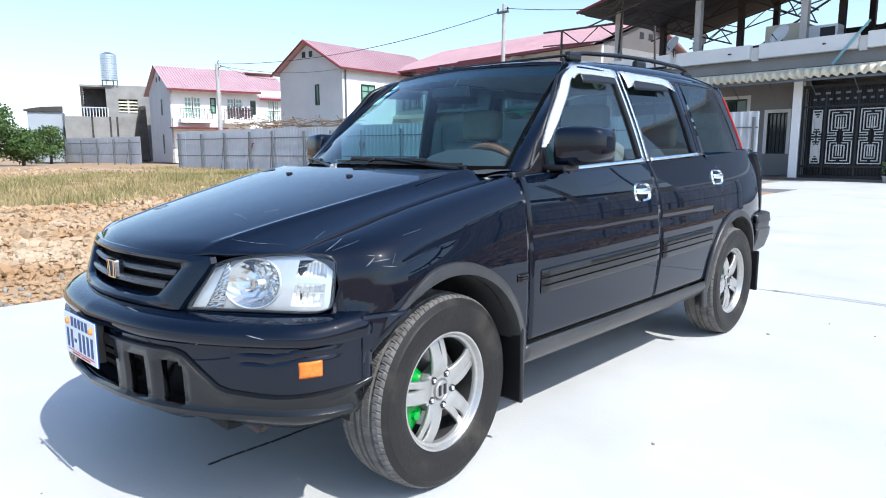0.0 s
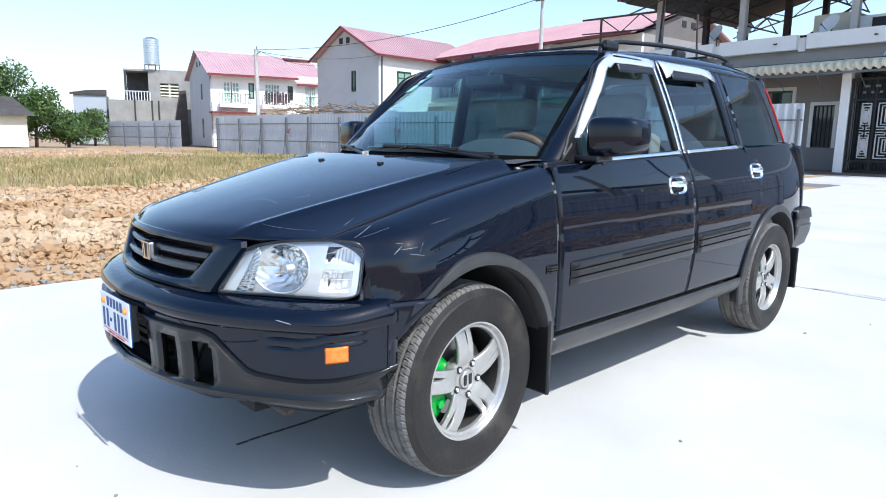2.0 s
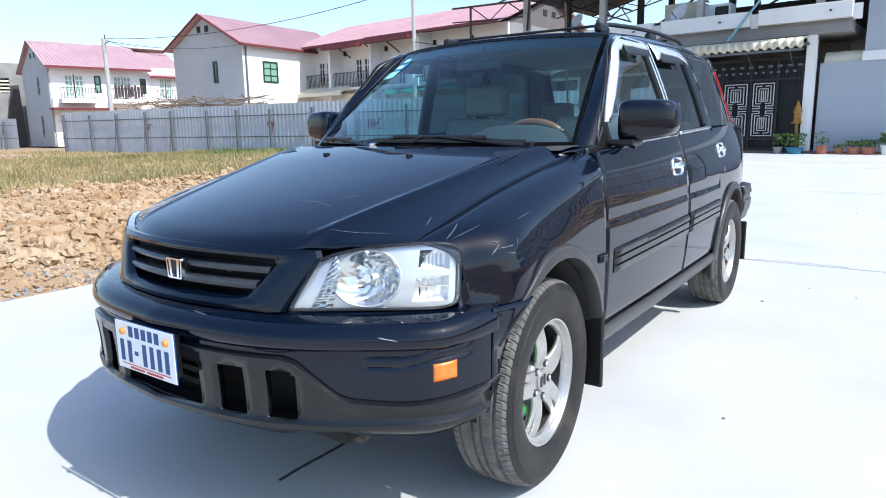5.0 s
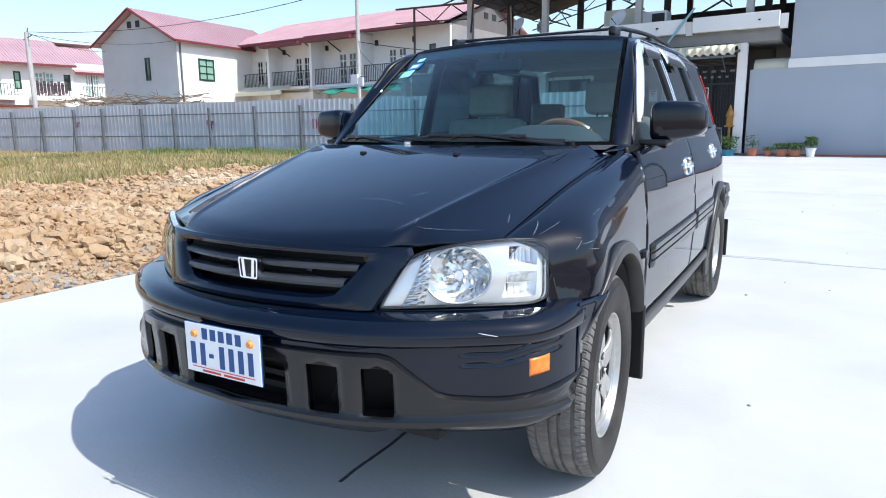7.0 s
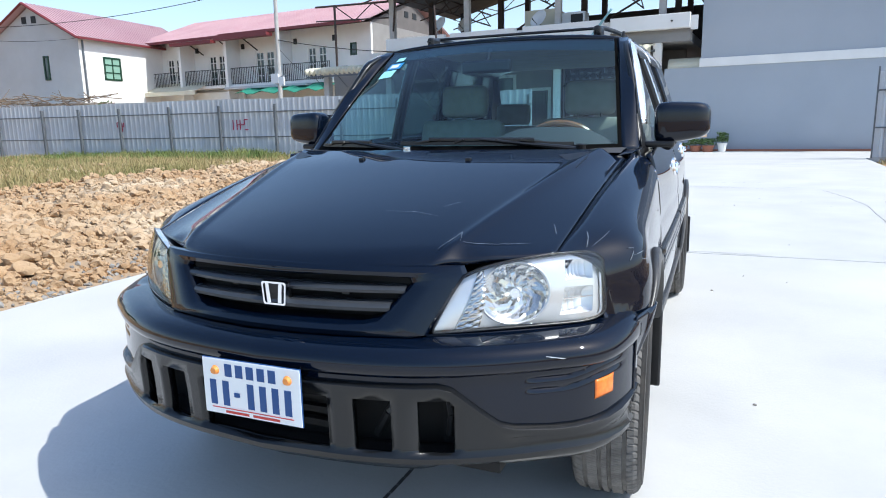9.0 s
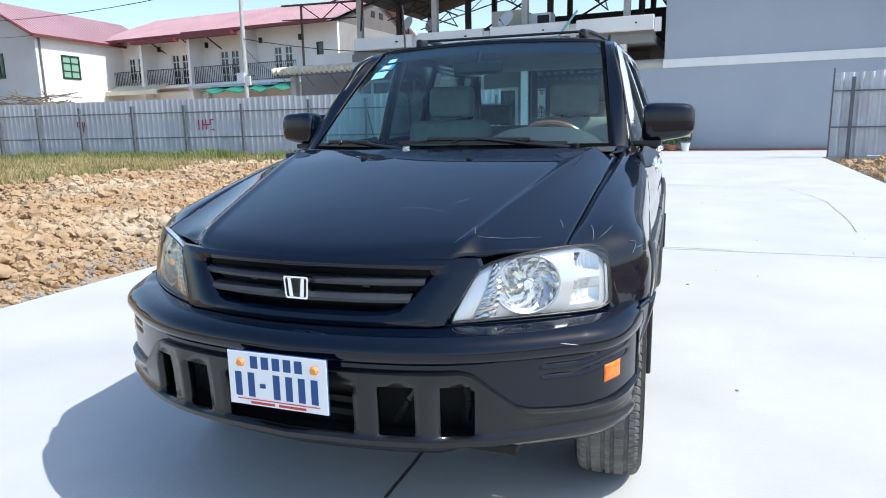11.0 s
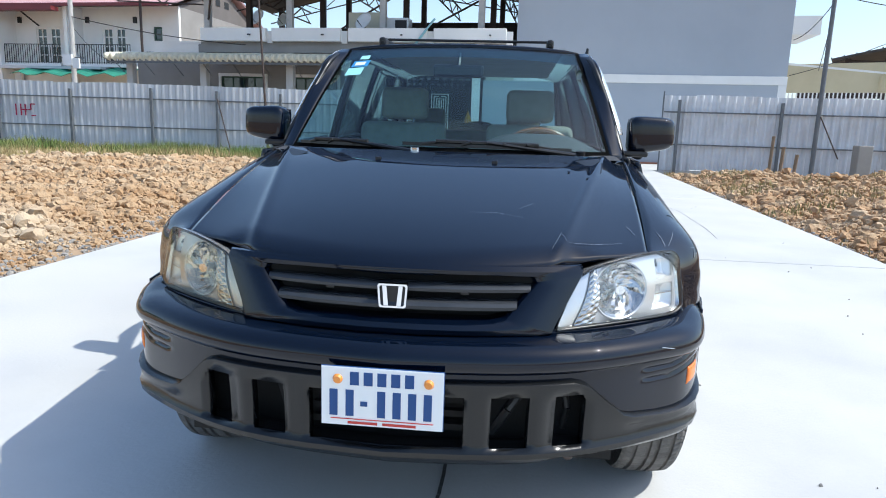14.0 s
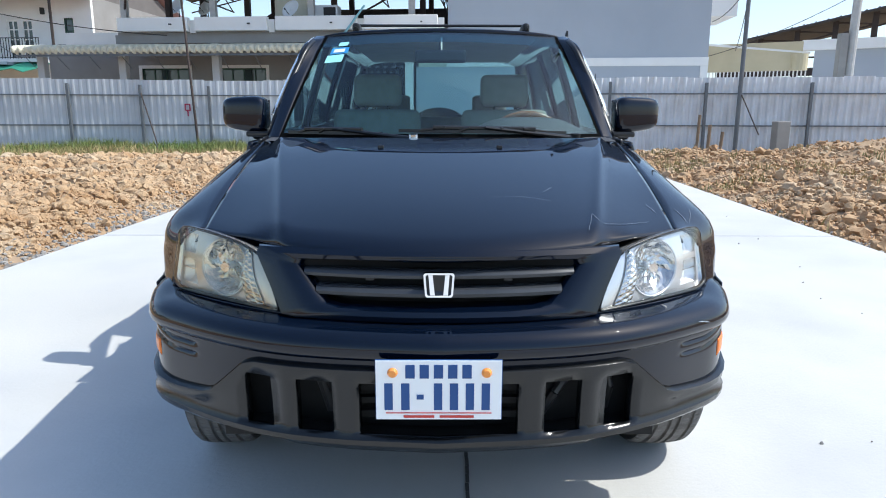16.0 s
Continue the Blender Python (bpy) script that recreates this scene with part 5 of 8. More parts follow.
def sheet(name, nu, nv, fn, material, parent, label="", thick=0.0, mirror=False, skip=None, offset=None, heart=HEART):
    """A smooth curved panel: fn(u, v) gives points for u, v from 0 to 1; mirror builds the other side's. Faces look away from
    heart, and the thickness grows inwards."""
    v = [Vector(fn(i / nu, j / nv)) for j in range(nv + 1) for i in range(nu + 1)]
    if mirror:
        v = [Vector((-p.x, p.y, p.z)) for p in v]
    fc, facing = [], 0.0
    for j in range(nv):
        for i in range(nu):
            if skip and skip(i, j):
                continue
            q = (j * (nu + 1) + i, j * (nu + 1) + i + 1, (j + 1) * (nu + 1) + i + 1, (j + 1) * (nu + 1) + i)
            fc.append(q)
            a, b, c = v[q[0]], v[q[1]], v[q[3]]
            facing += (b - a).cross(c - a).dot((v[q[2]] - heart).normalized())
    if facing < 0:
        fc = [q[::-1] for q in fc]
    ob = put(name, v, fc, material, parent, label, smooth=True)
    if thick:
        md = ob.modifiers.new("thickness", "SOLIDIFY")
        md.thickness, md.offset = thick, -1
        md.use_even_offset = False
    return ob


def both(fn):
    for side in (1, -1):
        fn(side)


car = thing("car", (0, 0, 0), 0, "glossy black five-door off-road car with grey flares and green calipers", "car")

WB, AXLE, TR = 2.62, 0.334, 0.738
wide = spline((-0.6, -0.42, -0.25, 0.0, 0.4, 1.0, 1.8, 2.4, 2.8, 3.1, 3.32), (0.70, 0.770, 0.800, 0.826, 0.830, 0.833, 0.833, 0.828, 0.815, 0.785, 0.735))
tuck = spline((0.25, 0.35, 0.5, 0.62, 0.75, 0.85, 0.95, 1.03, 1.10), (-0.05, -0.022, -0.005, 0.0, -0.001, -0.008, -0.020, -0.040, -0.062))


swell = spline((-0.46, -0.42, -0.38, -0.34, -0.30, -0.24, -0.18, -0.10, 0.0, 0.2, 0.46), (0.0, 0.004, 0.016, 0.034, 0.049, 0.056, 0.049, 0.033, 0.018, 0.005, 0.0))


def side_x(y, z):
    """Half width of the flanks; the wing draws in to meet the lamp."""
    lamp_in = 0.021 * smooth01(0.665, 0.70, z) * (1 - smooth01(0.86, 0.95, z)) * (1 - smooth01(-0.41, -0.27, y))
    return wide(y) + tuck(z) + (swell(y) if -0.46 < y < 0.46 else 0.0) * (1 - smooth01(0.74, 0.95, z)) - lamp_in


def belt(y):
    return 1.058 + 0.042 * (y - 0.7)


def house_x(y, z):
    """Half width of the glasshouse."""
    d = z - belt(y)
    return 0.772 - 0.27 * d - 0.18 * d * d - 0.035 * (1 - smooth01(0.45, 1.0, y)) - 0.06 * smooth01(2.45, 3.1, y)


edge_x = spline((-0.46, -0.2, 0.1, 0.45, 0.6), (0.652, 0.672, 0.692, 0.715, 0.722))
edge_z = spline((-0.46, -0.3, -0.1, 0.1, 0.3, 0.45, 0.6), (0.846, 0.890, 0.942, 0.985, 1.022, 1.047, 1.068))
ARCH = 0.402


def arch_low(y, centre, else_z):
    d = abs(y - centre)
    return AXLE + math.sqrt(ARCH * ARCH - d * d) if d < ARCH - 1e-4 else else_z


gap_f = lin((0.38, 1.05), (0.468, 0.448))


# front wings; their front edge follows the headlamp
wing_front = lin((0.0, 0.12, 0.25, 0.38, 0.5, 0.75, 1.0), (-0.466, -0.444, -0.420, -0.403, -0.398, -0.412, -0.430))


def wing(side):
    ys = [-0.415, -0.408, -0.403] + list(-ARCH * np.cos(np.linspace(0.02, 3.12, 58))) + [0.403, 0.415, 0.44, 0.458]

    def f(u, v):
        y0 = ys[min(len(ys) - 1, int(round(u * (len(ys) - 1))))]
        y = y0 + (wing_front(v) + 0.415) * (1 - smooth01(-0.415, -0.29, y0))
        zh, xh = edge_z(y), edge_x(y)
        zs = zh - 0.115
        seam = max(0.0, (y - 0.43) / 0.028)
        low = arch_low(y0, 0.0, 0.672 if y0 < 0 else 0.40)
        gap = 0.002 * smooth01(-0.30, -0.42, y)
        if v < 0.5:
            t = 1 - v / 0.5
            a, c, b = Vector((xh, zh)), Vector((side_x(y, zs) - 0.004, zh - 0.010)), Vector((side_x(y, zs), zs))
            t = 1 - t
            p = a * (1 - t) ** 2 + c * 2 * t * (1 - t) + b * t * t
            return (p.x - gap, y + seam * (gap_f(p.y) - 0.004 - 0.458), p.y)
        t = (v - 0.5) / 0.5
        z = zs + (low - zs) * t
        return (side_x(y, z) - gap, y + seam * (gap_f(z) - 0.004 - 0.458), z)

    sheet("front_wing", len(ys) - 1, 26, f, M["paint"], car, thick=0.012, mirror=side < 0, offset=1)


both(wing)

# doors and rear quarters
gap_b = spline((0.38, 0.5, 0.7, 0.9, 1.07), (1.525, 1.545, 1.565, 1.55, 1.505))


def gap_r(z):
    d = z - AXLE
    r = ARCH + 0.008
    near = WB - math.sqrt(max(0.0, r * r - d * d)) if d < r else 9
    return min(near, 2.40 - 0.20 * smooth01(1.02, 1.12, z))


def door_panel(name, y0, y1, side):
    def f(u, v):
        z = 0.402 + v * 0.0
        ya, yb = y0(0.7), y1(0.7)
        top = belt(ya + (yb - ya) * u)
        z = 0.402 + (top - 0.402) * v
        y = y0(z) + (y1(z) - y0(z)) * u
        x = side_x(y, z) - (0.006 * (1 - min(1.0, v / 0.02)))
        # a shallow swage above the rubbing strip and under the belt
        x -= 0.004 * math.exp(-((z - 0.80) / 0.02) ** 2)
        return (x, y, z)

    return sheet(name, 40, 44, f, M["paint"], car, thick=0.02, mirror=side < 0, offset=1)


DOORS = {}
for side in (1, -1):
    DOORS["f", side] = door_panel("front_door", lambda z: gap_f(z) + 0.004, lambda z: gap_b(z) - 0.004, side)
    DOORS["r", side] = door_panel("rear_door", lambda z: gap_b(z) + 0.004, lambda z: gap_r(z) - 0.005, side)


def quarter(side):
    ys = list(np.linspace(2.225, 2.40, 8)) + list(WB - ARCH * np.cos(np.linspace(1.05, 3.12, 34)))[1:] + list(np.linspace(3.03, 3.33, 12))

    def f(u, v):
        y = ys[min(len(ys) - 1, int(round(u * (len(ys) - 1))))]
        top = belt(min(y, 2.9)) + 0.0
        low = arch_low(y, WB, 0.66)
        if y < 2.42:
            zz = [z for z in np.linspace(1.13, 0.5, 64) if gap_r(z) + 0.004 <= y]
            low = max(low, zz[-1] if zz else top - 0.004)
        z = low + (top - low) * v
        return (side_x(y, z), y, z)

    sheet("rear_quarter", len(ys) - 1, 30, f, M["paint"], car, thick=0.012, mirror=side < 0, offset=1)


both(quarter)

# sills, rubbing strips, flares, flaps
def sill(side):
    def f(u, v):
        y = 0.42 + (2.215 - 0.42) * u
        z = 0.395 - 0.115 * v
        x = side_x(y, 0.40) + 0.012 - 0.02 * (2 * v - 0.5) ** 2 - 0.045 * v**3
        return (x, y, z)

    sheet("sill", 30, 8, f, M["flare"], car, "grey plastic sill", 0.03, side < 0, offset=1)


both(sill)


def strip(name, parent, y0, y1, za, zb, side, out=0.013, material="plastic"):
    """A raised rubbing strip with grooves."""
    rows = [(0, -0.004), (0.03, out * 0.7), (0.10, out), (0.30, out), (0.335, out * 0.35), (0.365, out * 0.35), (0.40, out), (0.62, out), (0.655, out * 0.35), (0.685, out * 0.35),
            (0.72, out), (0.92, out), (0.98, out * 0.7), (1.0, -0.004)]

    def f(u, v):
        t, o = rows[min(len(rows) - 1, int(round(v * (len(rows) - 1))))]
        y = y0 + (y1 - y0) * u
        z = za(y) + (zb(y) - za(y)) * t
        e = min(u, 1 - u) * (y1 - y0)
        return (side_x(y, z) + o * min(1.0, 0.2 + e / 0.02), y, z)

    sheet(name, 36, len(rows) - 1, f, M[material], parent, "", 0.0, side < 0)


low_s, high_s = (lambda y: 0.588 + 0.010 * (y - 0.5)), (lambda y: 0.683 + 0.016 * (y - 0.5))
for side in (1, -1):
    strip("rubbing_strip", DOORS["f", side], 0.53, 1.548, low_s, high_s, side)
    strip("rubbing_strip", DOORS["r", side], 1.585, 2.23, low_s, high_s, side)
    strip("rubbing_strip", car, 0.375, 0.445, lambda y: 0.655, lambda y: 0.685, side)


def flare(centre, a0, a1, side, tail):
    """A plastic lip round the wheel opening, from angle a0 to a1 (0: towards the nose)."""
    prof = [(0.446, -0.004), (0.444, 0.012), (0.440, 0.017), (0.434, 0.0165), (0.431, 0.0175), (0.411, 0.023), (0.405, 0.023), (0.402, 0.015), (0.400, -0.02), (0.400, -0.05)]

    def f(u, v):
        a = radians(a0 + (a1 - a0) * u)
        r, o = prof[min(len(prof) - 1, int(round(v * (len(prof) - 1))))]
        if centre < 1:
            k = smooth01(0.0, 0.22, u)
            r, o = 0.402 + (r - 0.402) * (0.30 + 0.70 * k), o * (0.35 + 0.65 * k)
        y, z = centre - r * math.cos(a), AXLE + r * math.sin(a)
        ro = ARCH + 0.02
        yb, zb = centre - ro * math.cos(a), AXLE + ro * math.sin(a)
        return (side_x(yb, max(zb, 0.34)) + o, y, z)

    ob = sheet("wheel_flare", 56, len(prof) - 1, f, M["flare"], car, "grey plastic wheel arch flare", 0.004, side < 0, offset=1)
    return ob


for side in (1, -1):
    flare(0.0, 50, 196, side, 0)
    flare(WB, -14, 186, side, 0)

    def liner(centre):
        def f(u, v):
            a = radians(2 + 176 * u)
            return (0.80 - 0.34 * v, centre - 0.398 * math.cos(a), AXLE + 0.398 * math.sin(a))

        sheet("wheel_liner", 30, 2, f, M["void"], car, "black wheel arch liner", 0.004, side < 0, offset=1)

    liner(0.0)
    liner(WB)

    def flap(y, z0):
        bm = bmesh.new()
        box(bm, side * 0.640, side * 0.852, y - 0.008, y + 0.010, z0, 0.48, bevel=0.008)
        part("mud_flap", bm, M["trim"], car, "black rubber mud flap")

    flap(0.392, 0.185)
    flap(WB + 0.385, 0.215)

# bonnet
hood_c = spline((-0.72, -0.64, -0.55, -0.35, -0.1, 0.1, 0.28), (0.838, 0.866, 0.893, 0.944, 1.002, 1.046, 1.080))


def hood_z(x, y):
    ax = abs(x)
    xc, xh = 0.545 + 0.235 * y, edge_x(y) - 0.006
    tot = max(0.03, hood_c(y) - (edge_z(y) + 0.003))
    if ax < xc:
        d = 0.020 * (ax / xc) ** 2.2
    else:
        t = min(1.0, (ax - xc) / max(0.05, xh - xc))
        d = 0.020 + (tot - 0.020) * (0.55 * (1 - (1 - t) ** 2) + 0.45 * t)
    return hood_c(y) - d + 0.0045 * math.exp(-(((ax - xc) / 0.016) ** 2)) * smooth01(-0.70, -0.60, y)


def hood_front(x):
    return -0.733 + 0.56 * x * x + 0.020 * smooth01(0.39, 0.46, abs(x))


hood_lip = lin((0.0, 0.30, 0.40, 0.45, 0.55, 0.66), (0.833, 0.829, 0.832, 0.841, 0.853, 0.860))


def hood_point(u, v):
    x = (2 * u - 1)
    x = math.copysign(abs(x) ** 0.95, x)
    yr = 0.262 + 0.26 * (x * 0.66) ** 2
    xm = 0.655
    yf = hood_front(x * xm)
    y = yf + (yr - yf) * v
    xx = x * (edge_x(y) - 0.006)
    z = hood_z(xx, y)
    roll = max(0.0, 1 - (y - yf) / 0.085)
    lip = max(0.0, 1 - (yr - y) / 0.03)
    return (xx, y, z - max(0.003 + 0.017 * (1 - smooth01(0.42, 0.52, abs(xx))), z - hood_lip(abs(xx))) * roll**3 - 0.010 * lip**2)


hood = sheet("bonnet", 144, 64, hood_point, M["paint"], car, thick=0.012, offset=-1)
hood.modifiers["thickness"].offset = -1
bm = bmesh.new()
for s in (1, -1):
    box(bm, s * 0.21 - 0.010, s * 0.21 + 0.010, 0.080, 0.102, hood_z(0.21, 0.09) - 0.004, hood_z(0.21, 0.09) + 0.008, bevel=0.003)
    part("washer_nozzle", bm, M["trim"], hood)
    bm = bmesh.new()
bm.free()

# dark scoops at the bonnet's rear corners
for s in (1, -1):
    v = []
    for (x, y) in ((0.50, 0.20), (0.585, 0.09), (0.60, 0.20), (0.595, 0.265)):
        v.append((s * x, y, hood_z(x, y) + 0.003))
    put("bonnet_vent", v, [(0, 1, 2, 3) if s > 0 else (3, 2, 1, 0)], M["trim"], hood, "black vent")

# scuttle, wipers
sheet("scuttle", 40, 3, lambda u, v: ((2 * u - 1) * 0.69, 0.268 + 0.26 * ((2 * u - 1) * 0.66) ** 2 + 0.10 * v - 0.015, 1.062 - 0.012 * v - 0.02 * abs(2 * u - 1) ** 3), M["trim"], car, "black scuttle panel", 0.02)


def screen_point(u, v):
    w = 2 * u - 1
    a = Vector((0.672 * w, 0.285 + 0.225 * w * w, 1.062))
    b = Vector((0.562 * w, 1.005 + 0.075 * w * w, 1.548 - 0.018 * w * w))
    p = a.lerp(b, v)
    bulge = math.sin(math.pi * v) * 0.028 * (1 - 0.5 * w * w)
    return (p.x, p.y - bulge * 0.55, p.z + bulge * 0.83)


screen = sheet("windscreen", 36, 24, screen_point, M["screen"], car, "tinted windscreen")
screen.visible_shadow = False
sheet("sun_band", 36, 3, lambda u, v: Vector(screen_point(u, 0.865 + 0.135 * v)) + Vector((0, 0.004, -0.003)), M["band"], screen, "blue tinted band").visible_shadow = False


def on_screen(u0, u1, v0, v1, material, label, off=0.0025):
    sheet("sticker", 4, 4, lambda a, b: Vector(screen_point(u0 + (u1 - u0) * a, v0 + (v1 - v0) * b)) + Vector((0, -off, off)), material, screen, label)


on_screen(0.055, 0.125, 0.66, 0.745, M["sticker"], "pale cyan paper sticker")
on_screen(0.062, 0.135, 0.755, 0.83, M["sticker_blue"], "blue paper sticker")
on_screen(0.075, 0.120, 0.77, 0.81, M["sticker_white"], "white paper label", 0.004)
on_screen(0.085, 0.125, 0.84, 0.885, M["sticker"], "small round cyan sticker", 0.006)
# black border printed round the glass
for rng_ in ((0.0, 1.0, 0.0, 0.035), (0.0, 0.010, 0.035, 1.0), (0.990, 1.0, 0.035, 1.0)):
    sheet("glass_border", 24, 12, lambda a, b, r=rng_: Vector(screen_point(r[0] + (r[1] - r[0]) * a, r[2] + (r[3] - r[2]) * b)) + Vector((0, -0.001, 0.0015)), M["frit"], screen, "black glass border")


def wiper(x0, x1, v0, v1, up):
    def sp(x, v, o):
        p = Vector(screen_point((x / 0.66 + 1) / 2, v))
        return p + Vector((0, -0.55, 0.83)) * o

    w = thing("wiper", label="")
    w.parent = car
    w.name = "wiper"
    a, b = sp(x0, v0, 0.012), sp(x1, v1, 0.012)
    n = 16
    v, fc = [], []
    for i in range(n + 1):
        t = i / n
        p = sp(x0 + (x1 - x0) * t, v0 + (v1 - v0) * t, 0.010)
        for dy, dz in ((-0.004, -0.006), (0.004, -0.006), (0.003, 0.007), (-0.003, 0.007)):
            v.append(p + Vector((0, dy, dz)))
    for i in range(n):
        for j in range(4):
            fc.append((i * 4 + j, i * 4 + (j + 1) % 4, (i + 1) * 4 + (j + 1) % 4, (i + 1) * 4 + j))
    put("blade", v, fc, M["trim"], w)
    bm = bmesh.new()
    m = a.lerp(b, 0.5)
    for t in (0.12, 0.35, 0.65, 0.88):
        tube(bm, sp(x0 + (x1 - x0) * t, v0 + (v1 - v0) * t, 0.012), sp(x0 + (x1 - x0) * (0.5 + (t - 0.5) * 0.6), v0 + (v1 - v0) * t + 0.002, 0.028), 0.006, seg=6)
    tube(bm, sp(x0 + (x1 - x0) * 0.2, (v0 * 0.8 + v1 * 0.2), 0.028), sp(x0 + (x1 - x0) * 0.8, v0 * 0.2 + v1 * 0.8, 0.028), 0.008, seg=6)
    part("bridge", bm, M["trim"], w)
    bm = bmesh.new()
    pv = sp(up, 0.0, 0.0) + Vector((0, -0.03, 0.004))
    tube(bm, pv, sp(x0 + (x1 - x0) * 0.5, (v0 + v1) / 2, 0.03), 0.010, 0.006, 8)
    part("arm", bm, M["trim"], w)
    part("pivot", tubes((pv + Vector((0, 0, -0.02)), pv + Vector((0, -0.005, 0.018)), 0.018), seg=12), M["chrome" if up < 0 else "trim"], w)


wiper(-0.16, 0.50, 0.045, 0.030, 0.53)
wiper(-0.62, -0.22, 0.030, 0.025, -0.10)

# roof
roof_z = spline((0.98, 1.15, 1.4, 1.8, 2.3, 2.7, 2.98), (1.552, 1.582, 1.606, 1.624, 1.628, 1.616, 1.598))


def roof_point(u, v):
    w = 2 * u - 1
    aw_ = abs(w)
    rows = ((0, 0), (0.28, 0.195), (0.55, 0.39), (0.72, 0.50), (0.82, 0.555), (0.90, 0.590), (0.96, 0.612), (1.0, 0.622))
    drop = ((0, 0), (0.28, 0.003), (0.55, 0.014), (0.72, 0.027), (0.82, 0.039), (0.90, 0.053), (0.96, 0.070), (1.0, 0.088))
    x = float(np.interp(aw_, *zip(*rows)))
    dz = float(np.interp(aw_, *zip(*drop)))
    y0, y1 = 1.005 + 0.08 * (x / 0.56) ** 2, 2.86 + 0.02 * (1 - (x / 0.6) ** 2)
    y = y0 + (y1 - y0) * v
    k = 1 - 0.06 * smooth01(2.2, 2.95, y)
    front = 1 - smooth01(0, 0.10, v)
    return (math.copysign(x * k, w), y, roof_z(y) - dz * (1 - 0.2 * front) - 0.012 * smooth01(0.97, 1, v))


sheet("roof", 56, 40, roof_point, M["paint"], car, thick=0.02)

# pillars and glass of the sides
TOP = 1.528


w1f = spline((1.06, 1.17, 1.30, 1.42, 1.50, 1.535), (0.615, 0.695, 0.800, 0.910, 1.015, 1.13))
w1r = lin((1.06, 1.535), (1.448, 1.385))
w2f = lin((1.06, 1.535), (1.515, 1.455))
w2r = lin((1.06, 1.535), (2.075, 2.005))
w3f = lin((1.06, 1.535), (2.195, 2.12))
w3r = lin((1.06, 1.535), (2.86, 2.61))
back = lin((1.06, 1.6), (2.965, 2.72))


def side_patch(name, a, b, material, parent, side, inset=0.0, low=0.0, high=1.0, nu=10, nv=16, label="", thick=0.0):
    def f(u, v):
        yy = (a(1.3) + b(1.3)) / 2
        z0, z1 = belt(yy), 1.535
        z = z0 + (z1 - z0) * (low + (high - low) * v)
        y = a(z) + (b(z) - a(z)) * u
        return (house_x(y, z) - inset, y, z)

    return sheet(name, nu, nv, f, material, parent, label, thick, side < 0, offset=1)


for side in (1, -1):
    g = side_patch("side_glass", w1f, w1r, M["tint"], DOORS["f", side], side, 0.014, label="tinted door glass")
    g.visible_shadow = False
    g = side_patch("side_glass", w2f, w2r, M["dark_tint"], DOORS["r", side], side, 0.014, label="dark tinted door glass")
    g.visible_shadow = False
    g = side_patch("quarter_glass", w3f, w3r, M["dark_tint"], car, side, 0.004, label="dark tinted quarter glass")
    g.visible_shadow = False
    side_patch("window_frame", lambda z: w1f(z) - 0.035 - 0.02 * (z < 1.2), lambda z: w1f(z) + 0.004, M["trim"], DOORS["f", side], side, 0.0, nu=3, thick=0.02)
    side_patch("centre_pillar", lambda z: w1r(z) - 0.004, lambda z: w2f(z) + 0.004, M["trim"], car, side, 0.0, nu=4, thick=0.03)
    side_patch("window_frame", lambda z: w2r(z) - 0.004, lambda z: w3f(z) + 0.004, M["paint"], DOORS["r", side], side, 0.0, nu=4, thick=0.03)
    side_patch("rear_pillar", lambda z: w3r(z) - 0.01, back, M["paint"], car, side, 0.002, nu=6, thick=0.03)
    side_patch("door_seam", lambda z: w2r(z) + 0.05, lambda z: w2r(z) + 0.056, M["trim"], DOORS["r", side], side, -0.002, nu=1)

    # roof side between windows and roof skin
    def cant(u, v):
        y = 1.06 + (2.72 - 1.06) * u
        zt = roof_z(y) - 0.086
        k = 1 - 0.06 * smooth01(2.2, 2.95, y)
        z = 1.515 + (zt - 1.515) * v
        return (house_x(y, 1.515) + (0.622 * k - house_x(y, 1.515)) * v + 0.003, y, z)

    sheet("roof_side", 30, 3, cant, M["paint"], car, "", 0.015, side < 0, offset=1)

    # windscreen pillar
    def pillar(u, v):
        z = 1.05 + (1.535 - 1.05) * v
        a = Vector(screen_point(1.0, max(0.0, (z - 1.062) / 0.468)))
        y2 = w1f(max(z, 1.06)) - 0.03
        b = Vector((house_x(y2, z), y2, z))
        p = a.lerp(b, u)
        out = math.sin(math.pi * u) * 0.016
        return (p.x + out, p.y - out * 0.6, p.z)

    sheet("windscreen_pillar", 8, 20, pillar, M["paint"], car, "", 0.012, side < 0, offset=1)

    # bright drip strip along the pillar
    def drip(u, v):
        p = Vector(pillar(0.72 + 0.07 * u, 0.04 + 0.95 * v))
        return p + Vector((0.007, -0.003, 0))

    sheet("drip_moulding", 1, 20, drip, M["trim"], car, "", 0.004, side < 0, offset=1)

    # panel between wing, pillar and door: the mirror's triangle
    def tri(u, v):
        y = 0.452 + (0.70 - 0.452) * u
        z0, z1 = belt(y) - 0.012, belt(y) + 0.012 + (0.11 * max(0.0, (y - 0.56)) / 0.14 if y > 0.56 else 0)
        z = z0 + (z1 - z0) * v
        return (house_x(y, z) + 0.008 - 0.01 * u, y, z)

    sheet("mirror_base_panel", 10, 4, tri, M["trim"], DOORS["f", side], "black mirror base panel", 0.012, side < 0, offset=1)

    # chrome along the window sill, door pillar and window visors
    def sill_chrome(a, b, parent):
        sheet("sill_moulding", 30, 3, lambda u, v: (house_x(a + (b - a) * u, belt(a + (b - a) * u)) + 0.006 + 0.006 * math.sin(math.pi * v) + 0.006 * (1 - v), a + (b - a) * u, belt(a + (b - a) * u) - 0.004 + 0.020 * v),
              M["chrome"], parent, "chrome window sill strip", 0.003, side < 0, offset=1)

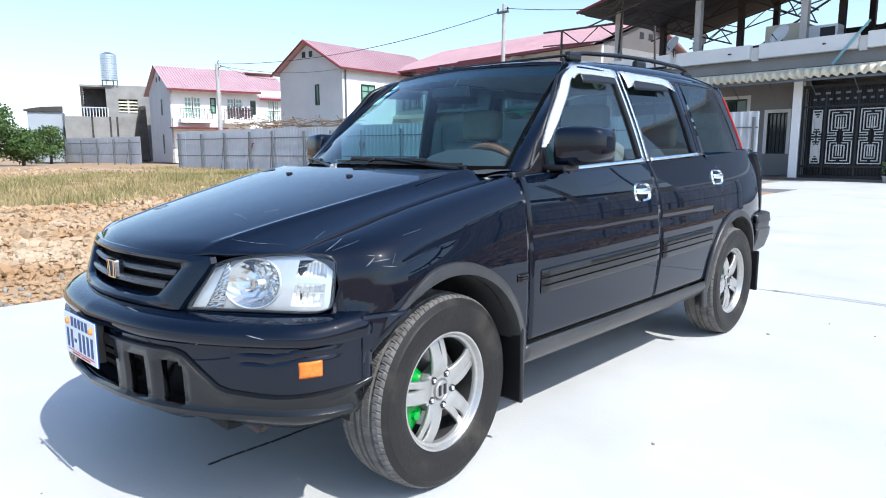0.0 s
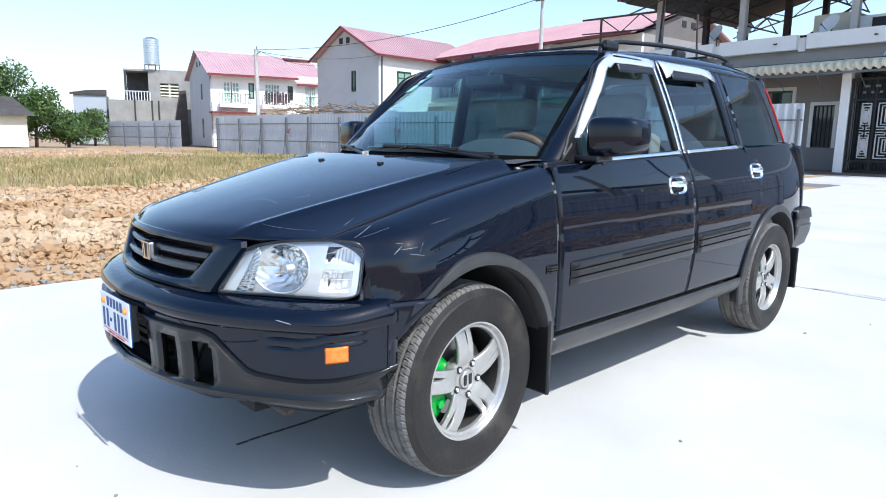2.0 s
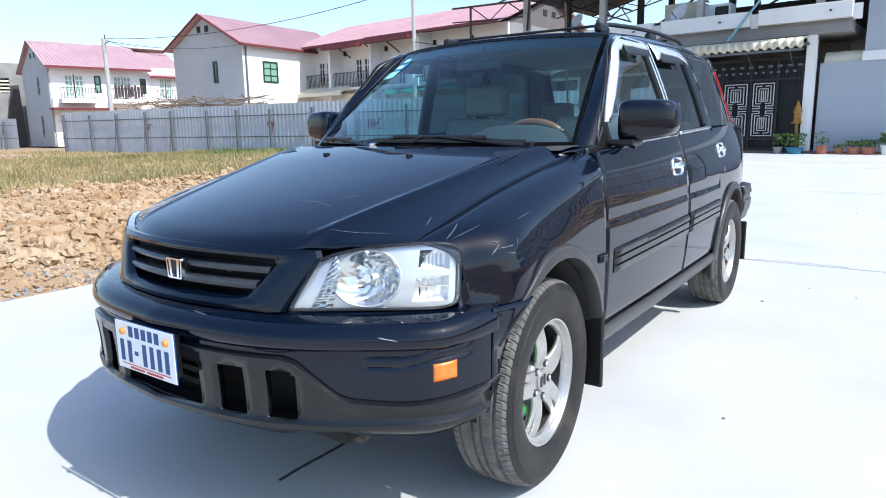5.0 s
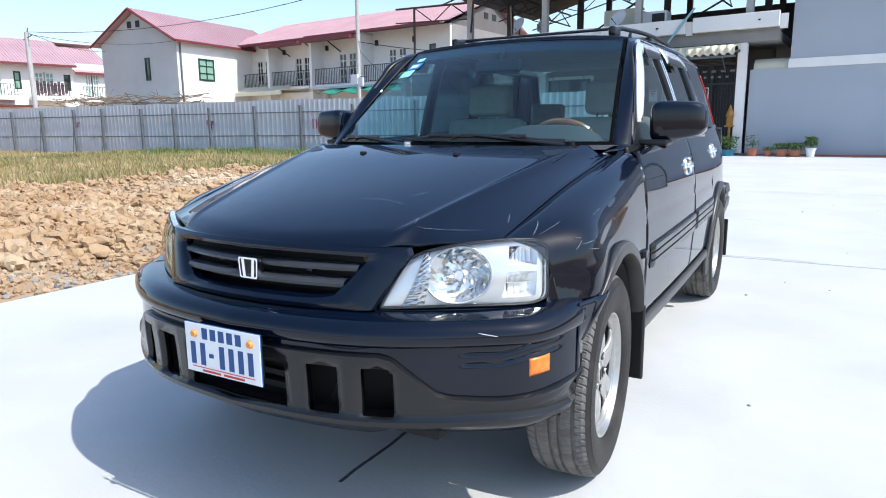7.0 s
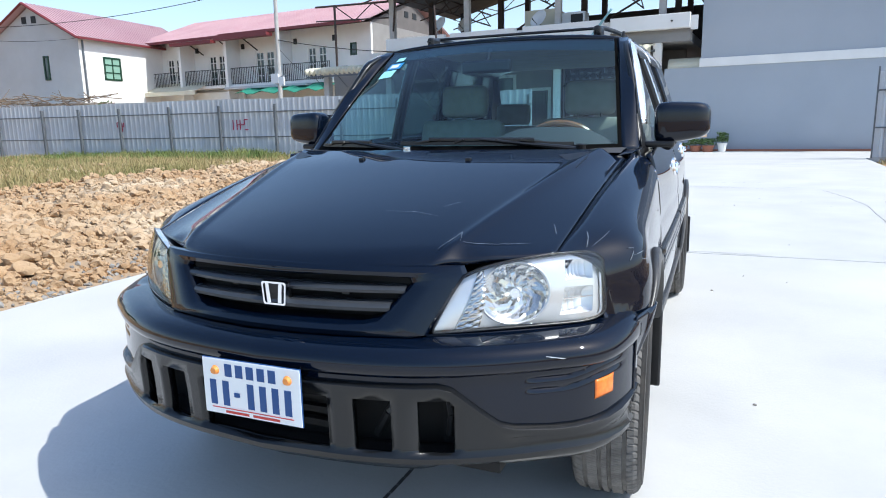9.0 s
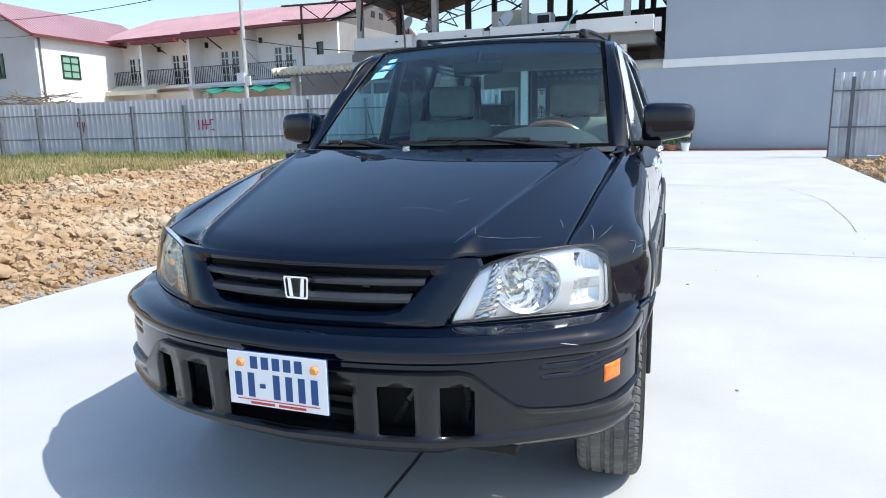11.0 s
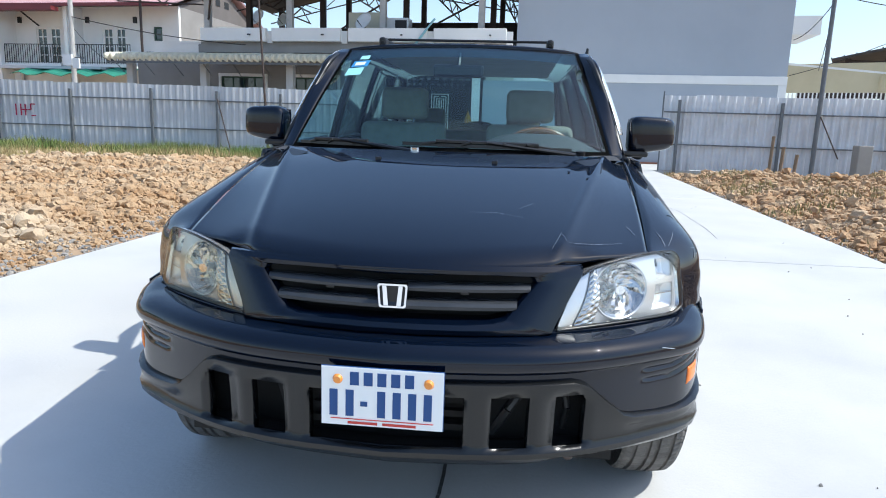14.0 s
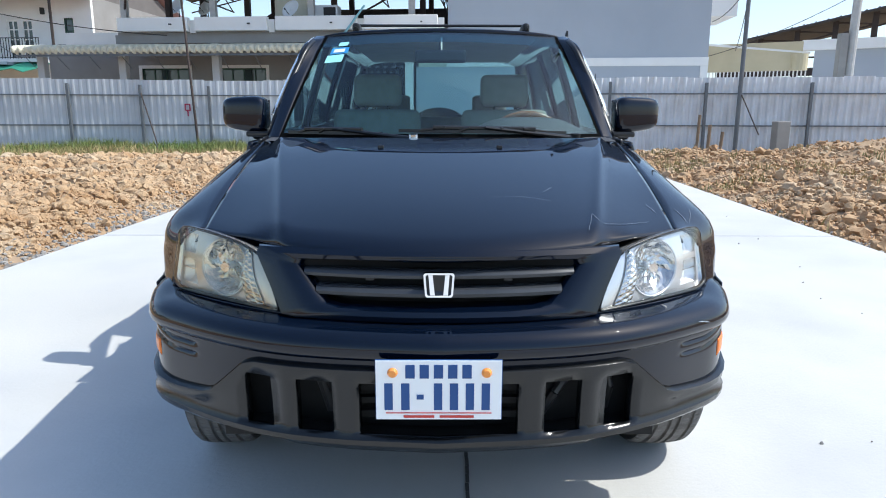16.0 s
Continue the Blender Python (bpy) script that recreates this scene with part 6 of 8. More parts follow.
    sill_chrome(0.66, 1.455, DOORS["f", side])
    sill_chrome(1.515, 2.09, DOORS["r", side])
    side_patch("pillar_cover", lambda z: w1r(z) + 0.004, lambda z: w1r(z) + 0.030, M["chrome"], DOORS["f", side], side, -0.005, 0.0, 0.98, 2, 16, "chrome door pillar cover", 0.003)
    side_patch("pillar_cover", lambda z: w2f(z) - 0.022, lambda z: w2f(z) + 0.004, M["chrome"], DOORS["r", side], side, -0.005, 0.0, 0.98, 2, 16, "chrome door pillar cover", 0.003)

    def visor_path(pts, widths, parent, label):
        """A bright wind deflector: its outer edge follows pts (y, z), its inner edge lies widths inside, raised from the glass."""
        n = len(pts)

        def f(u, v):
            i = min(n - 1, int(round(u * (n - 1))))
            (y, z), (dy, dz) = pts[i], widths[i]
            yy, zz = y + dy * v, z + dz * v
            o = 0.004 + 0.018 * math.sin(min(1.0, v * 1.15) * math.pi / 2)
            return (house_x(yy, zz) + o, yy, zz)

        sheet("wind_deflector", n - 1, 5, f, M["visor"], parent, label, 0.003, side < 0, offset=1)

    zs = np.linspace(1.155, 1.47, 15)
    pts = [(w1f(z) - 0.022, z) for z in zs]
    wd = [(0.020 + 0.026 * min(1, i / 5), -0.002 * i / 3) for i in range(15)]
    corner = [(w1f(1.47) - 0.022 + (1.10 - w1f(1.47)) * t, 1.47 + (1.527 - 1.47) * math.sin(t * math.pi / 2)) for t in np.linspace(0.1, 1.0, 10)]
    wc = [(0.054 - 0.05 * t, -0.02 - 0.026 * t) for t in np.linspace(0.1, 1.0, 10)]
    flat = [(y, 1.530) for y in np.linspace(1.15, 1.385, 8)]
    wf = [(0.0, -0.045)] * 8
    visor_path(pts + corner + flat, wd + wc + wf, DOORS["f", side], "chrome wind deflector round the front door glass")
    def shade_band(a, b, parent):
        sheet("visor_shade", 14, 3, lambda u, v: (house_x(a + (b - a) * u, 1.488 - 0.045 * v) + 0.019, a + (b - a) * u, 1.488 - (0.045 - 0.012 * u) * v),
              M["trim"], parent, "dark wind deflector edge", 0.003, side < 0)

    shade_band(1.06, 1.36, DOORS["f", side])
    shade_band(1.53, 1.90, DOORS["r", side])
    flat = [(y, 1.530 - 0.012 * max(0, (y - 1.85) / 0.15) ** 2) for y in np.linspace(1.462, 1.985, 12)]
    wf = [(0.0, -0.085 if i == 0 else (-0.075 if i == 1 else -0.042 - 0.02 * max(0, (i - 8) / 3))) for i in range(12)]
    visor_path(flat, wf, DOORS["r", side], "chrome wind deflector over the rear door glass")

# rear end
def tail(u, v):
    w = 2 * u - 1
    z = 0.62 + (1.13 - 0.62) * v
    x = 0.745 * w
    return (x, 3.40 - 0.07 * abs(w) ** 3 - 0.10 * v * v - 0.30 * max(0, v - 0.8), z)


sheet("tailgate", 24, 12, tail, M["paint"], car, "", 0.03, offset=1)


def rear_screen(u, v):
    w = 2 * u - 1
    z = 1.12 + (1.56 - 1.12) * v
    return (w * (0.62 - 0.06 * v), 3.18 - 0.30 * v - 0.05 * w * w, z)


rs = sheet("rear_screen", 16, 10, rear_screen, M["tint"], car, "tinted rear screen")
rs.visible_shadow = False
for side in (1, -1):
    def dpost(u, v):
        z = 1.10 + (1.535 - 1.10) * v
        a = Vector((house_x(back(z), z) - 0.002, back(z), z))
        b = Vector(rear_screen(1.0, (z - 1.12) / 0.44))
        p = a.lerp(b, u)
        return (p.x + 0.014 * math.sin(math.pi * u), p.y + 0.012 * math.sin(math.pi * u), p.z)

    sheet("rear_post", 6, 12, dpost, M["paint"], car, "", 0.02, side < 0, offset=1)

    def tlamp(u, v):
        p = Vector(dpost(0.06 + 0.08 * u, 0.06 + 0.80 * v))
        return p + Vector((0.006, 0.006, 0))

    sheet("tail_lamp", 3, 14, tlamp, M["red_lens"], car, "red upright tail lamp", 0.01, side < 0, offset=1)

    def rbump(u, v):
        rows = ((0.72, -0.02), (0.715, 0.04), (0.66, 0.05), (0.655, 0.04), (0.62, 0.04), (0.615, 0.05), (0.56, 0.045), (0.48, 0.02), (0.44, -0.03))
        z, o = rows[min(8, int(round(v * 8)))]
        t = u
        y = 3.03 + 0.47 * math.sin(t * math.pi / 2)
        x = (0.775 + o) * (1 - (max(0, t - 0.3) / 0.7) ** 2.4) if t < 1 else 0.0
        return (x, y + (o if t > 0.5 else 0), z)

    sheet("rear_bumper", 24, 8, rbump, M["flare"], car, "grey plastic rear bumper", 0.02, side < 0, offset=1)
spare = thing("spare", label="")
spare.parent = car
spare.name = "spare_wheel"
part("cover", tubes(((-0.02, 3.36, 0.90), (-0.02, 3.52, 0.90), 0.33, 0.31), seg=40), M["trim"], spare)

# front bumper
plan_x = (0.0, 0.249, 0.40, 0.475, 0.60, 0.698, 0.756, 0.788, 0.814, 0.831, 0.842)
plan_y = (-0.833, -0.809, -0.773, -0.742, -0.672, -0.604, -0.556, -0.512, -0.455, -0.400, -0.340)
plan_s = np.concatenate([[0], np.cumsum(np.hypot(np.diff(plan_x), np.diff(plan_y)))])
px_s, py_s = spline(plan_s, plan_x), spline(plan_s, plan_y)
S_END = float(plan_s[-1])


def bumper_at(s, out, z):
    """A point at arc length s (negative: the car's right) moved outwards."""
    a = abs(s)
    x, y = px_s(a), py_s(a)
    dx, dy = px_s(a + 0.004) - px_s(a - 0.004) if a > 0.004 else 1.0, py_s(a + 0.004) - py_s(a - 0.004) if a > 0.004 else 0.0
    l = math.hypot(dx, dy)
    nx, ny = -dy / l, dx / l
    nx, ny = (-nx, -ny) if ny > 0 else (nx, ny)
    return Vector((math.copysign(x + nx * out, s) if a > 0 else 0.0, y + ny * out, z))


def s_of_x(x):
    return float(np.interp(x, plan_x, plan_s))


front_bumper = thing("bumper", label="")
front_bumper.parent = car
front_bumper.name = "front_bumper"
up_prof = ((0.672, -0.13), (0.668, -0.085), (0.664, -0.045), (0.657, -0.018), (0.646, 0.001), (0.632, 0.010), (0.616, 0.013), (0.603, 0.009), (0.594, 0.0), (0.592, -0.014))


def bump_upper(u, v):
    z, o = up_prof[min(9, int(round(v * 9)))]
    s = (2 * u - 1) * S_END
    e = smooth01(0.80, 1.0, abs(s) / S_END)
    return bumper_at(s, o * (1 - 0.45 * e) if o < 0 else o * (1 - 0.6 * e), z + 0.012 * e)


sheet("upper_cover", 96, 9, bump_upper, M["paint"], front_bumper, "glossy black bumper top", 0.012, offset=-1)
line_z = lin([s_of_x(x) for x in (0.0, 0.45, 0.475, 0.565, 0.59, 0.70, 0.795, 0.842)], (0.580, 0.578, 0.566, 0.480, 0.468, 0.455, 0.462, 0.482))
mid_s = sorted({*np.linspace(-1, 1, 91).tolist()})


def bump_mid(u, v):
    s = (2 * u - 1) * S_END
    lo = line_z(abs(s)) - 0.006
    hi = 0.597 + 0.012 * smooth01(0.80, 1.0, abs(s) / S_END)
    z = hi + (lo - hi) * v
    groove = 0.0
    if 0.63 < px_s(abs(s)) < 0.818:
        for k, zz in enumerate((0.575, 0.548)):
            groove += 0.006 * math.exp(-(((z - zz - 0.02 * smooth01(0.7, 0.80, px_s(abs(s)))) / 0.005) ** 2))
    return bumper_at(s, -0.004 - groove, z)


sheet("middle_panel", 120, 26, bump_mid, M["paint"], front_bumper, "glossy black bumper panel", 0.01, offset=-1)

slot_x = (0.0, 0.186, 0.248, 0.338, 0.398, 0.476)
cuts = [0.0, 0.186, 0.205, 0.23, 0.248, 0.29, 0.338, 0.36, 0.398, 0.44, 0.466, 0.476, 0.50, 0.53, 0.57, 0.60, 0.64, 0.68, 0.72, 0.757, 0.785, 0.808, 0.826, 0.842]
cut_s = [s_of_x(x) for x in cuts]
cut_s = [-s for s in cut_s[:0:-1]] + cut_s
zc_rows = 13


def bump_low(u, v):
    i = min(len(cut_s) - 1, int(round(u * (len(cut_s) - 1))))
    j = int(round(v * 12))
    s = cut_s[i]
    x = px_s(abs(s))
    top = line_z(abs(s))
    bot = float(np.interp(x, (0, 0.45, 0.62, 0.75, 0.795, 0.822, 0.842), (0.366, 0.363, 0.352, 0.347, 0.350, 0.358, 0.368)))
    zt, zb = min(0.542, top - 0.012), 0.412
    rows = (top + 0.002, top, top - 0.006, zt, zt - 0.012, (zt * 2 + zb) / 3, (zt + zb * 2) / 3, zb + 0.012, zb, zb - 0.012, zb - 0.026, (zb + bot) / 2 - 0.008, bot)
    outs = (-0.012, 0.004, 0.012, 0.010, 0.009, 0.006, 0.004, 0.003, 0.004, 0.012, 0.010, -0.002, -0.035)
    z = rows[j]
    o = outs[j]
    if x > 0.805:
        o -= 0.010 * (x - 0.805) / 0.037
    s = math.copysign(min(abs(s), S_END - 0.62 * max(0.0, 0.47 - z)), s)
    return bumper_at(s, o, z)


def in_slot(i, j):
    s = (cut_s[i] + cut_s[i + 1]) / 2
    x = px_s(abs(s))
    hole = x < 0.186 or 0.248 < x < 0.338 or 0.398 < x < 0.476
    if not hole or not 3 <= j < 8:
        return False
    if (x > 0.466) and j in (3, 4, 7):
        return True if j != 3 else False
    return True


lower = sheet("lower_panel", len(cut_s) - 1, 12, bump_low, M["plastic"], front_bumper, "dark grey lower bumper with air slots", 0.028, skip=in_slot, offset=-1)
dam = sheet("air_dam", 30, 4, lambda u, v: bumper_at((2 * u - 1) * 0.50, -0.045 - 0.03 * v, 0.365 - 0.036 * v * (1 - 0.5 * smooth01(0.8, 1, abs(2 * u - 1)))), M["plastic"], front_bumper, "", 0.01)
sheet("duct_back", 40, 3, lambda u, v: bumper_at((2 * u - 1) * 0.56, -0.10, 0.375 + 0.215 * v), M["void"], front_bumper, "black air duct", 0.004)
sheet("duct_floor", 40, 3, lambda u, v: bumper_at((2 * u - 1) * 0.56, -0.025 - 0.075 * v, 0.385), M["void"], front_bumper, "", 0.004)
part("radiator", boxes((-0.56, 0.56, -0.66, -0.60, 0.33, 0.60)), M["void"], front_bumper, "dark radiator core")
for z in (0.44, 0.475, 0.51):
    part("air_bar", boxes((-0.19, 0.19, -0.77, -0.75, z - 0.008, z + 0.008)), M["void"], front_bumper)
part("pipe", tubes(((0.25, -0.70, 0.40), (0.29, -0.71, 0.47), 0.012), ((0.29, -0.71, 0.47), (0.335, -0.69, 0.53), 0.012), seg=8), M["flare"], front_bumper)
part("pipe", tubes(((-0.27, -0.70, 0.42), (-0.30, -0.70, 0.52), 0.014), seg=8), M["flare"], front_bumper)
part("hose", tubes(((0.43, -0.66, 0.41), (0.44, -0.67, 0.47), 0.009), ((0.44, -0.67, 0.47), (0.425, -0.66, 0.54), 0.009), seg=8), M["flare"], front_bumper)
# tow eye under the bumper
part("tow_eye", tubes(((0.44, -0.55, 0.31), (0.47, -0.50, 0.255), 0.018), ((0.47, -0.50, 0.255), (0.50, -0.47, 0.30), 0.016), seg=8), M["rust"], front_bumper, "bent rusty tow eye")


def bumper_end(side):
    """The bumper's flank from the corner back to the wheel opening, with a rolled lip."""
    def f(u, v):
        z = 0.440 + 0.228 * v
        ye = max(-0.338, -math.sqrt(max(0.01, 0.394**2 - (z - AXLE) ** 2)))
        y = -0.372 + (ye + 0.372) * min(1.0, u / 0.9)
        x = 0.8375 + (side_x(ye, max(z, 0.5)) + 0.012 * v - 0.8375) * min(1.0, u / 0.9)
        lip = 0.005 * math.sin(math.pi * min(1.0, max(0.0, (u - 0.55) / 0.4))) - (0.016 if u > 0.95 else 0.0)
        return (x + lip, y, z)

    sheet("bumper_flank", 20, 16, f, M["paint"], front_bumper, "glossy black bumper flank", 0.006, side < 0)


both(bumper_end)


def marker(side):
    def f(u, v):
        s = s_of_x(0.764) + (s_of_x(0.799) - s_of_x(0.764)) * u
        p = bumper_at(s, -0.003 + 0.004 * math.sin(math.pi * u) ** 0.3 * math.sin(math.pi * v) ** 0.3, 0.505 + 0.004 * u + 0.048 * v)
        return p

    sheet("side_marker", 10, 8, f, M["orange"], front_bumper, "amber side marker lens", 0.004, side < 0)


both(marker)

# number plate: plain bars in place of its writing
plate = thing("plate", label="")
plate.parent = car
plate.name = "number_plate"
PY = -0.864
bm = boxes((-0.142, 0.142, PY, PY + 0.004, 0.471, 0.612))
part("plate_panel", bm, M["plate_white"], plate, "white number plate with blue bars")
part("plate_rim", boxes((-0.1435, 0.1435, PY + 0.002, PY + 0.006, 0.4695, 0.6135), bevel=0.001), M["plate_blue"], plate)
part("plate_bracket", boxes((-0.12, 0.12, PY + 0.010, PY + 0.035, 0.48, 0.60)), M["trim"], plate)
for x in (-0.126, -0.088, -0.014, 0.022, 0.058, 0.094):
    part("serial_bar", boxes((x + 0.003, x + 0.022, PY - 0.001, PY, 0.494, 0.558)), M["plate_blue"], plate)
part("serial_bar", boxes((-0.050, -0.034, PY - 0.002, PY, 0.520, 0.531)), M["plate_blue"], plate)
for x in (-0.074, -0.042, -0.010, 0.022, 0.054):
    part("script_bar", boxes((x - 0.001, x + 0.020, PY - 0.001, PY, 0.570, 0.602)), M["plate_blue"], plate)
part("thin_line", boxes((-0.12, 0.12, PY - 0.002, PY, 0.4862, 0.4878)), M["plate_red"], plate)
for x0, x1 in ((-0.08, -0.010), (0.002, 0.08)):
    part("red_bar", boxes((x0, x1, PY - 0.001, PY, 0.475, 0.481)), M["plate_red"], plate)
for x in (-0.104, 0.108):
    part("plate_bolt", tubes(((x, PY, 0.583), (x, PY - 0.008, 0.583), 0.012, 0.008), seg=16), M["bolt"], plate, "orange bolt cap")


# grille
def grille_y(x, z):
    return -0.768 + 0.42 * x * x + (z - 0.67) * 0.33


grille = thing("grille", label="")
grille.parent = car
outer = [(-0.36, 0.668), (0.36, 0.668), (0.392, 0.672), (0.405, 0.70), (0.466, 0.812), (0.458, 0.830), (0.30, 0.830), (0.0, 0.833), (-0.30, 0.830), (-0.458, 0.830), (-0.466, 0.812), (-0.405, 0.70), (-0.392, 0.672)]
inner = [(-0.23, 0.700), (0.23, 0.700), (0.268, 0.708), (0.292, 0.732), (0.338, 0.790), (0.332, 0.800), (0.24, 0.804), (0.0, 0.806), (-0.24, 0.804), (-0.332, 0.800), (-0.338, 0.790), (-0.292, 0.732), (-0.268, 0.708)]
v, fc = [], []
n = len(outer)


def resample(poly, m):
    p = [Vector(q) for q in poly] + [Vector(poly[0])]
    out = []
    for i in range(len(poly)):
        for k in range(m):
            out.append(p[i].lerp(p[i + 1], k / m))
    return out


ro_, ri_ = resample(outer, 5), resample(inner, 5)
n = len(ro_)
for k, (t, dep) in enumerate(((0.0, 0.012), (0.04, -0.002), (0.45, -0.010), (0.80, -0.006), (0.93, 0.004), (1.0, 0.018), (1.0, 0.065))):
    for a, b in zip(ro_, ri_):
        q = a.lerp(b, t)
        v.append((q.x, grille_y(q.x, q.y) + dep, q.y))
for k in range(6):
    for i in range(n):
        fc.append((k * n + i, k * n + (i + 1) % n, (k + 1) * n + (i + 1) % n, (k + 1) * n + i))
ob = put("surround", v, fc, M["paint"], grille, "glossy black grille surround", smooth=True)
for za, zb, hw in ((0.764, 0.784, 0.332), (0.722, 0.744, 0.300)):
    def slat(u, v, za=za, zb=zb, hw=hw):
        x = (2 * u - 1) * hw
        prof = ((zb, 0.05), (zb, 0.012), (zb - 0.003, 0.005), ((za + zb) / 2, 0.002), (za + 0.002, 0.007), (za, 0.05))
        z, d = prof[int(round(v * 5))]
        return (x, grille_y(x, z) + d, z)

    sheet("slat", 30, 5, slat, M["slat"], grille, "dark plastic slat")
part("mesh_backing", boxes((-0.36, 0.36, -0.655, -0.64, 0.67, 0.82)), M["void"], grille, "black backing")
for s in (1, -1):
    part("hook", boxes((s * 0.17 - 0.010, s * 0.17 + 0.010, -0.69, -0.66, 0.753, 0.765)), M["plastic"], grille)
# badge: a plain bright ring with two plain uprights
EY = grille_y(0, 0.756) - 0.012
badge = bmesh.new()
ring = [(-0.030, -0.030), (0.030, -0.030), (0.034, -0.026), (0.038, 0.026), (0.034, 0.031), (-0.034, 0.031), (-0.038, 0.026), (-0.034, -0.026)]
lo = [badge.verts.new((x, EY + 0.012, 0.756 + z)) for x, z in ring]
hi = [badge.verts.new((x * 0.97, EY, 0.756 + z * 0.97)) for x, z in ring]
h2 = [badge.verts.new((x * 0.84, EY, 0.756 + z * 0.82)) for x, z in ring]
l2 = [badge.verts.new((x * 0.82, EY + 0.012, 0.756 + z * 0.80)) for x, z in ring]
for r1, r2 in ((lo, hi), (hi, h2), (h2, l2)):
    for i in range(8):
        badge.faces.new((r1[i], r1[(i + 1) % 8], r2[(i + 1) % 8], r2[i]))
for s in (1, -1):
    vs = [badge.verts.new((s * x, EY + d, 0.756 + z)) for d in (0.0, 0.01) for x, z in ((0.010, -0.024), (0.021, -0.024), (0.025, 0.025), (0.015, 0.025))]
    for f in ((0, 1, 2, 3), (4, 5, 6, 7), (0, 1, 5, 4), (1, 2, 6, 5), (2, 3, 7, 6), (3, 0, 4, 7)):
        badge.faces.new([vs[i] for i in f])
part("badge", badge, M["chrome"], grille, "chrome badge")
part("badge_back", boxes((-0.031, 0.031, EY + 0.011, EY + 0.03, 0.730, 0.783)), M["trim"], grille)


# headlamps
LA, LB, LC, LD_ = Vector((0.394, -0.690, 0.672)), Vector((0.456, -0.622, 0.812)), Vector((0.750, -0.388, 0.842)), Vector((0.769, -0.426, 0.672))


def lamp_point(s, t, inset=0.0):
    """s from the inner tip outwards, t upwards."""
    # rounded corners
    r = 0.10
    tt = t
    ss = s
    a = LA.lerp(LB, tt)
    d = LD_.lerp(LC, tt)
    # the top edge arches up early
    p = a.lerp(d, ss)
    p.z += 0.014 * max(0.0, math.sin(math.pi * min(1.0, ss * 1.02))) ** 0.75 * tt
    out = Vector((0.46, -0.80, 0.25)).normalized().lerp(Vector((0.93, -0.36, 0.1)).normalized(), ss**1.6).normalized()
    bulge = 0.036 * math.sin(math.pi * ss) ** 0.8 * (0.55 + 0.45 * math.sin(math.pi * tt))
    return p + out * (bulge - inset)


def corner_round(s, t):
    """Pulls the grid's corners in, so that the outline is rounded."""
    a, b = 2 * s - 1, 2 * t - 1
    k = 0.10
    na = a * (1 - k * abs(b) ** 8 * abs(a) ** 2 * (1 if a > 0 else 0.35))
    nb = b * (1 - 1.2 * k * abs(a) ** 8 * abs(b) ** 2 * (1 if a > 0 or b > 0 else 0.1))
    return (na + 1) / 2, (nb + 1) / 2


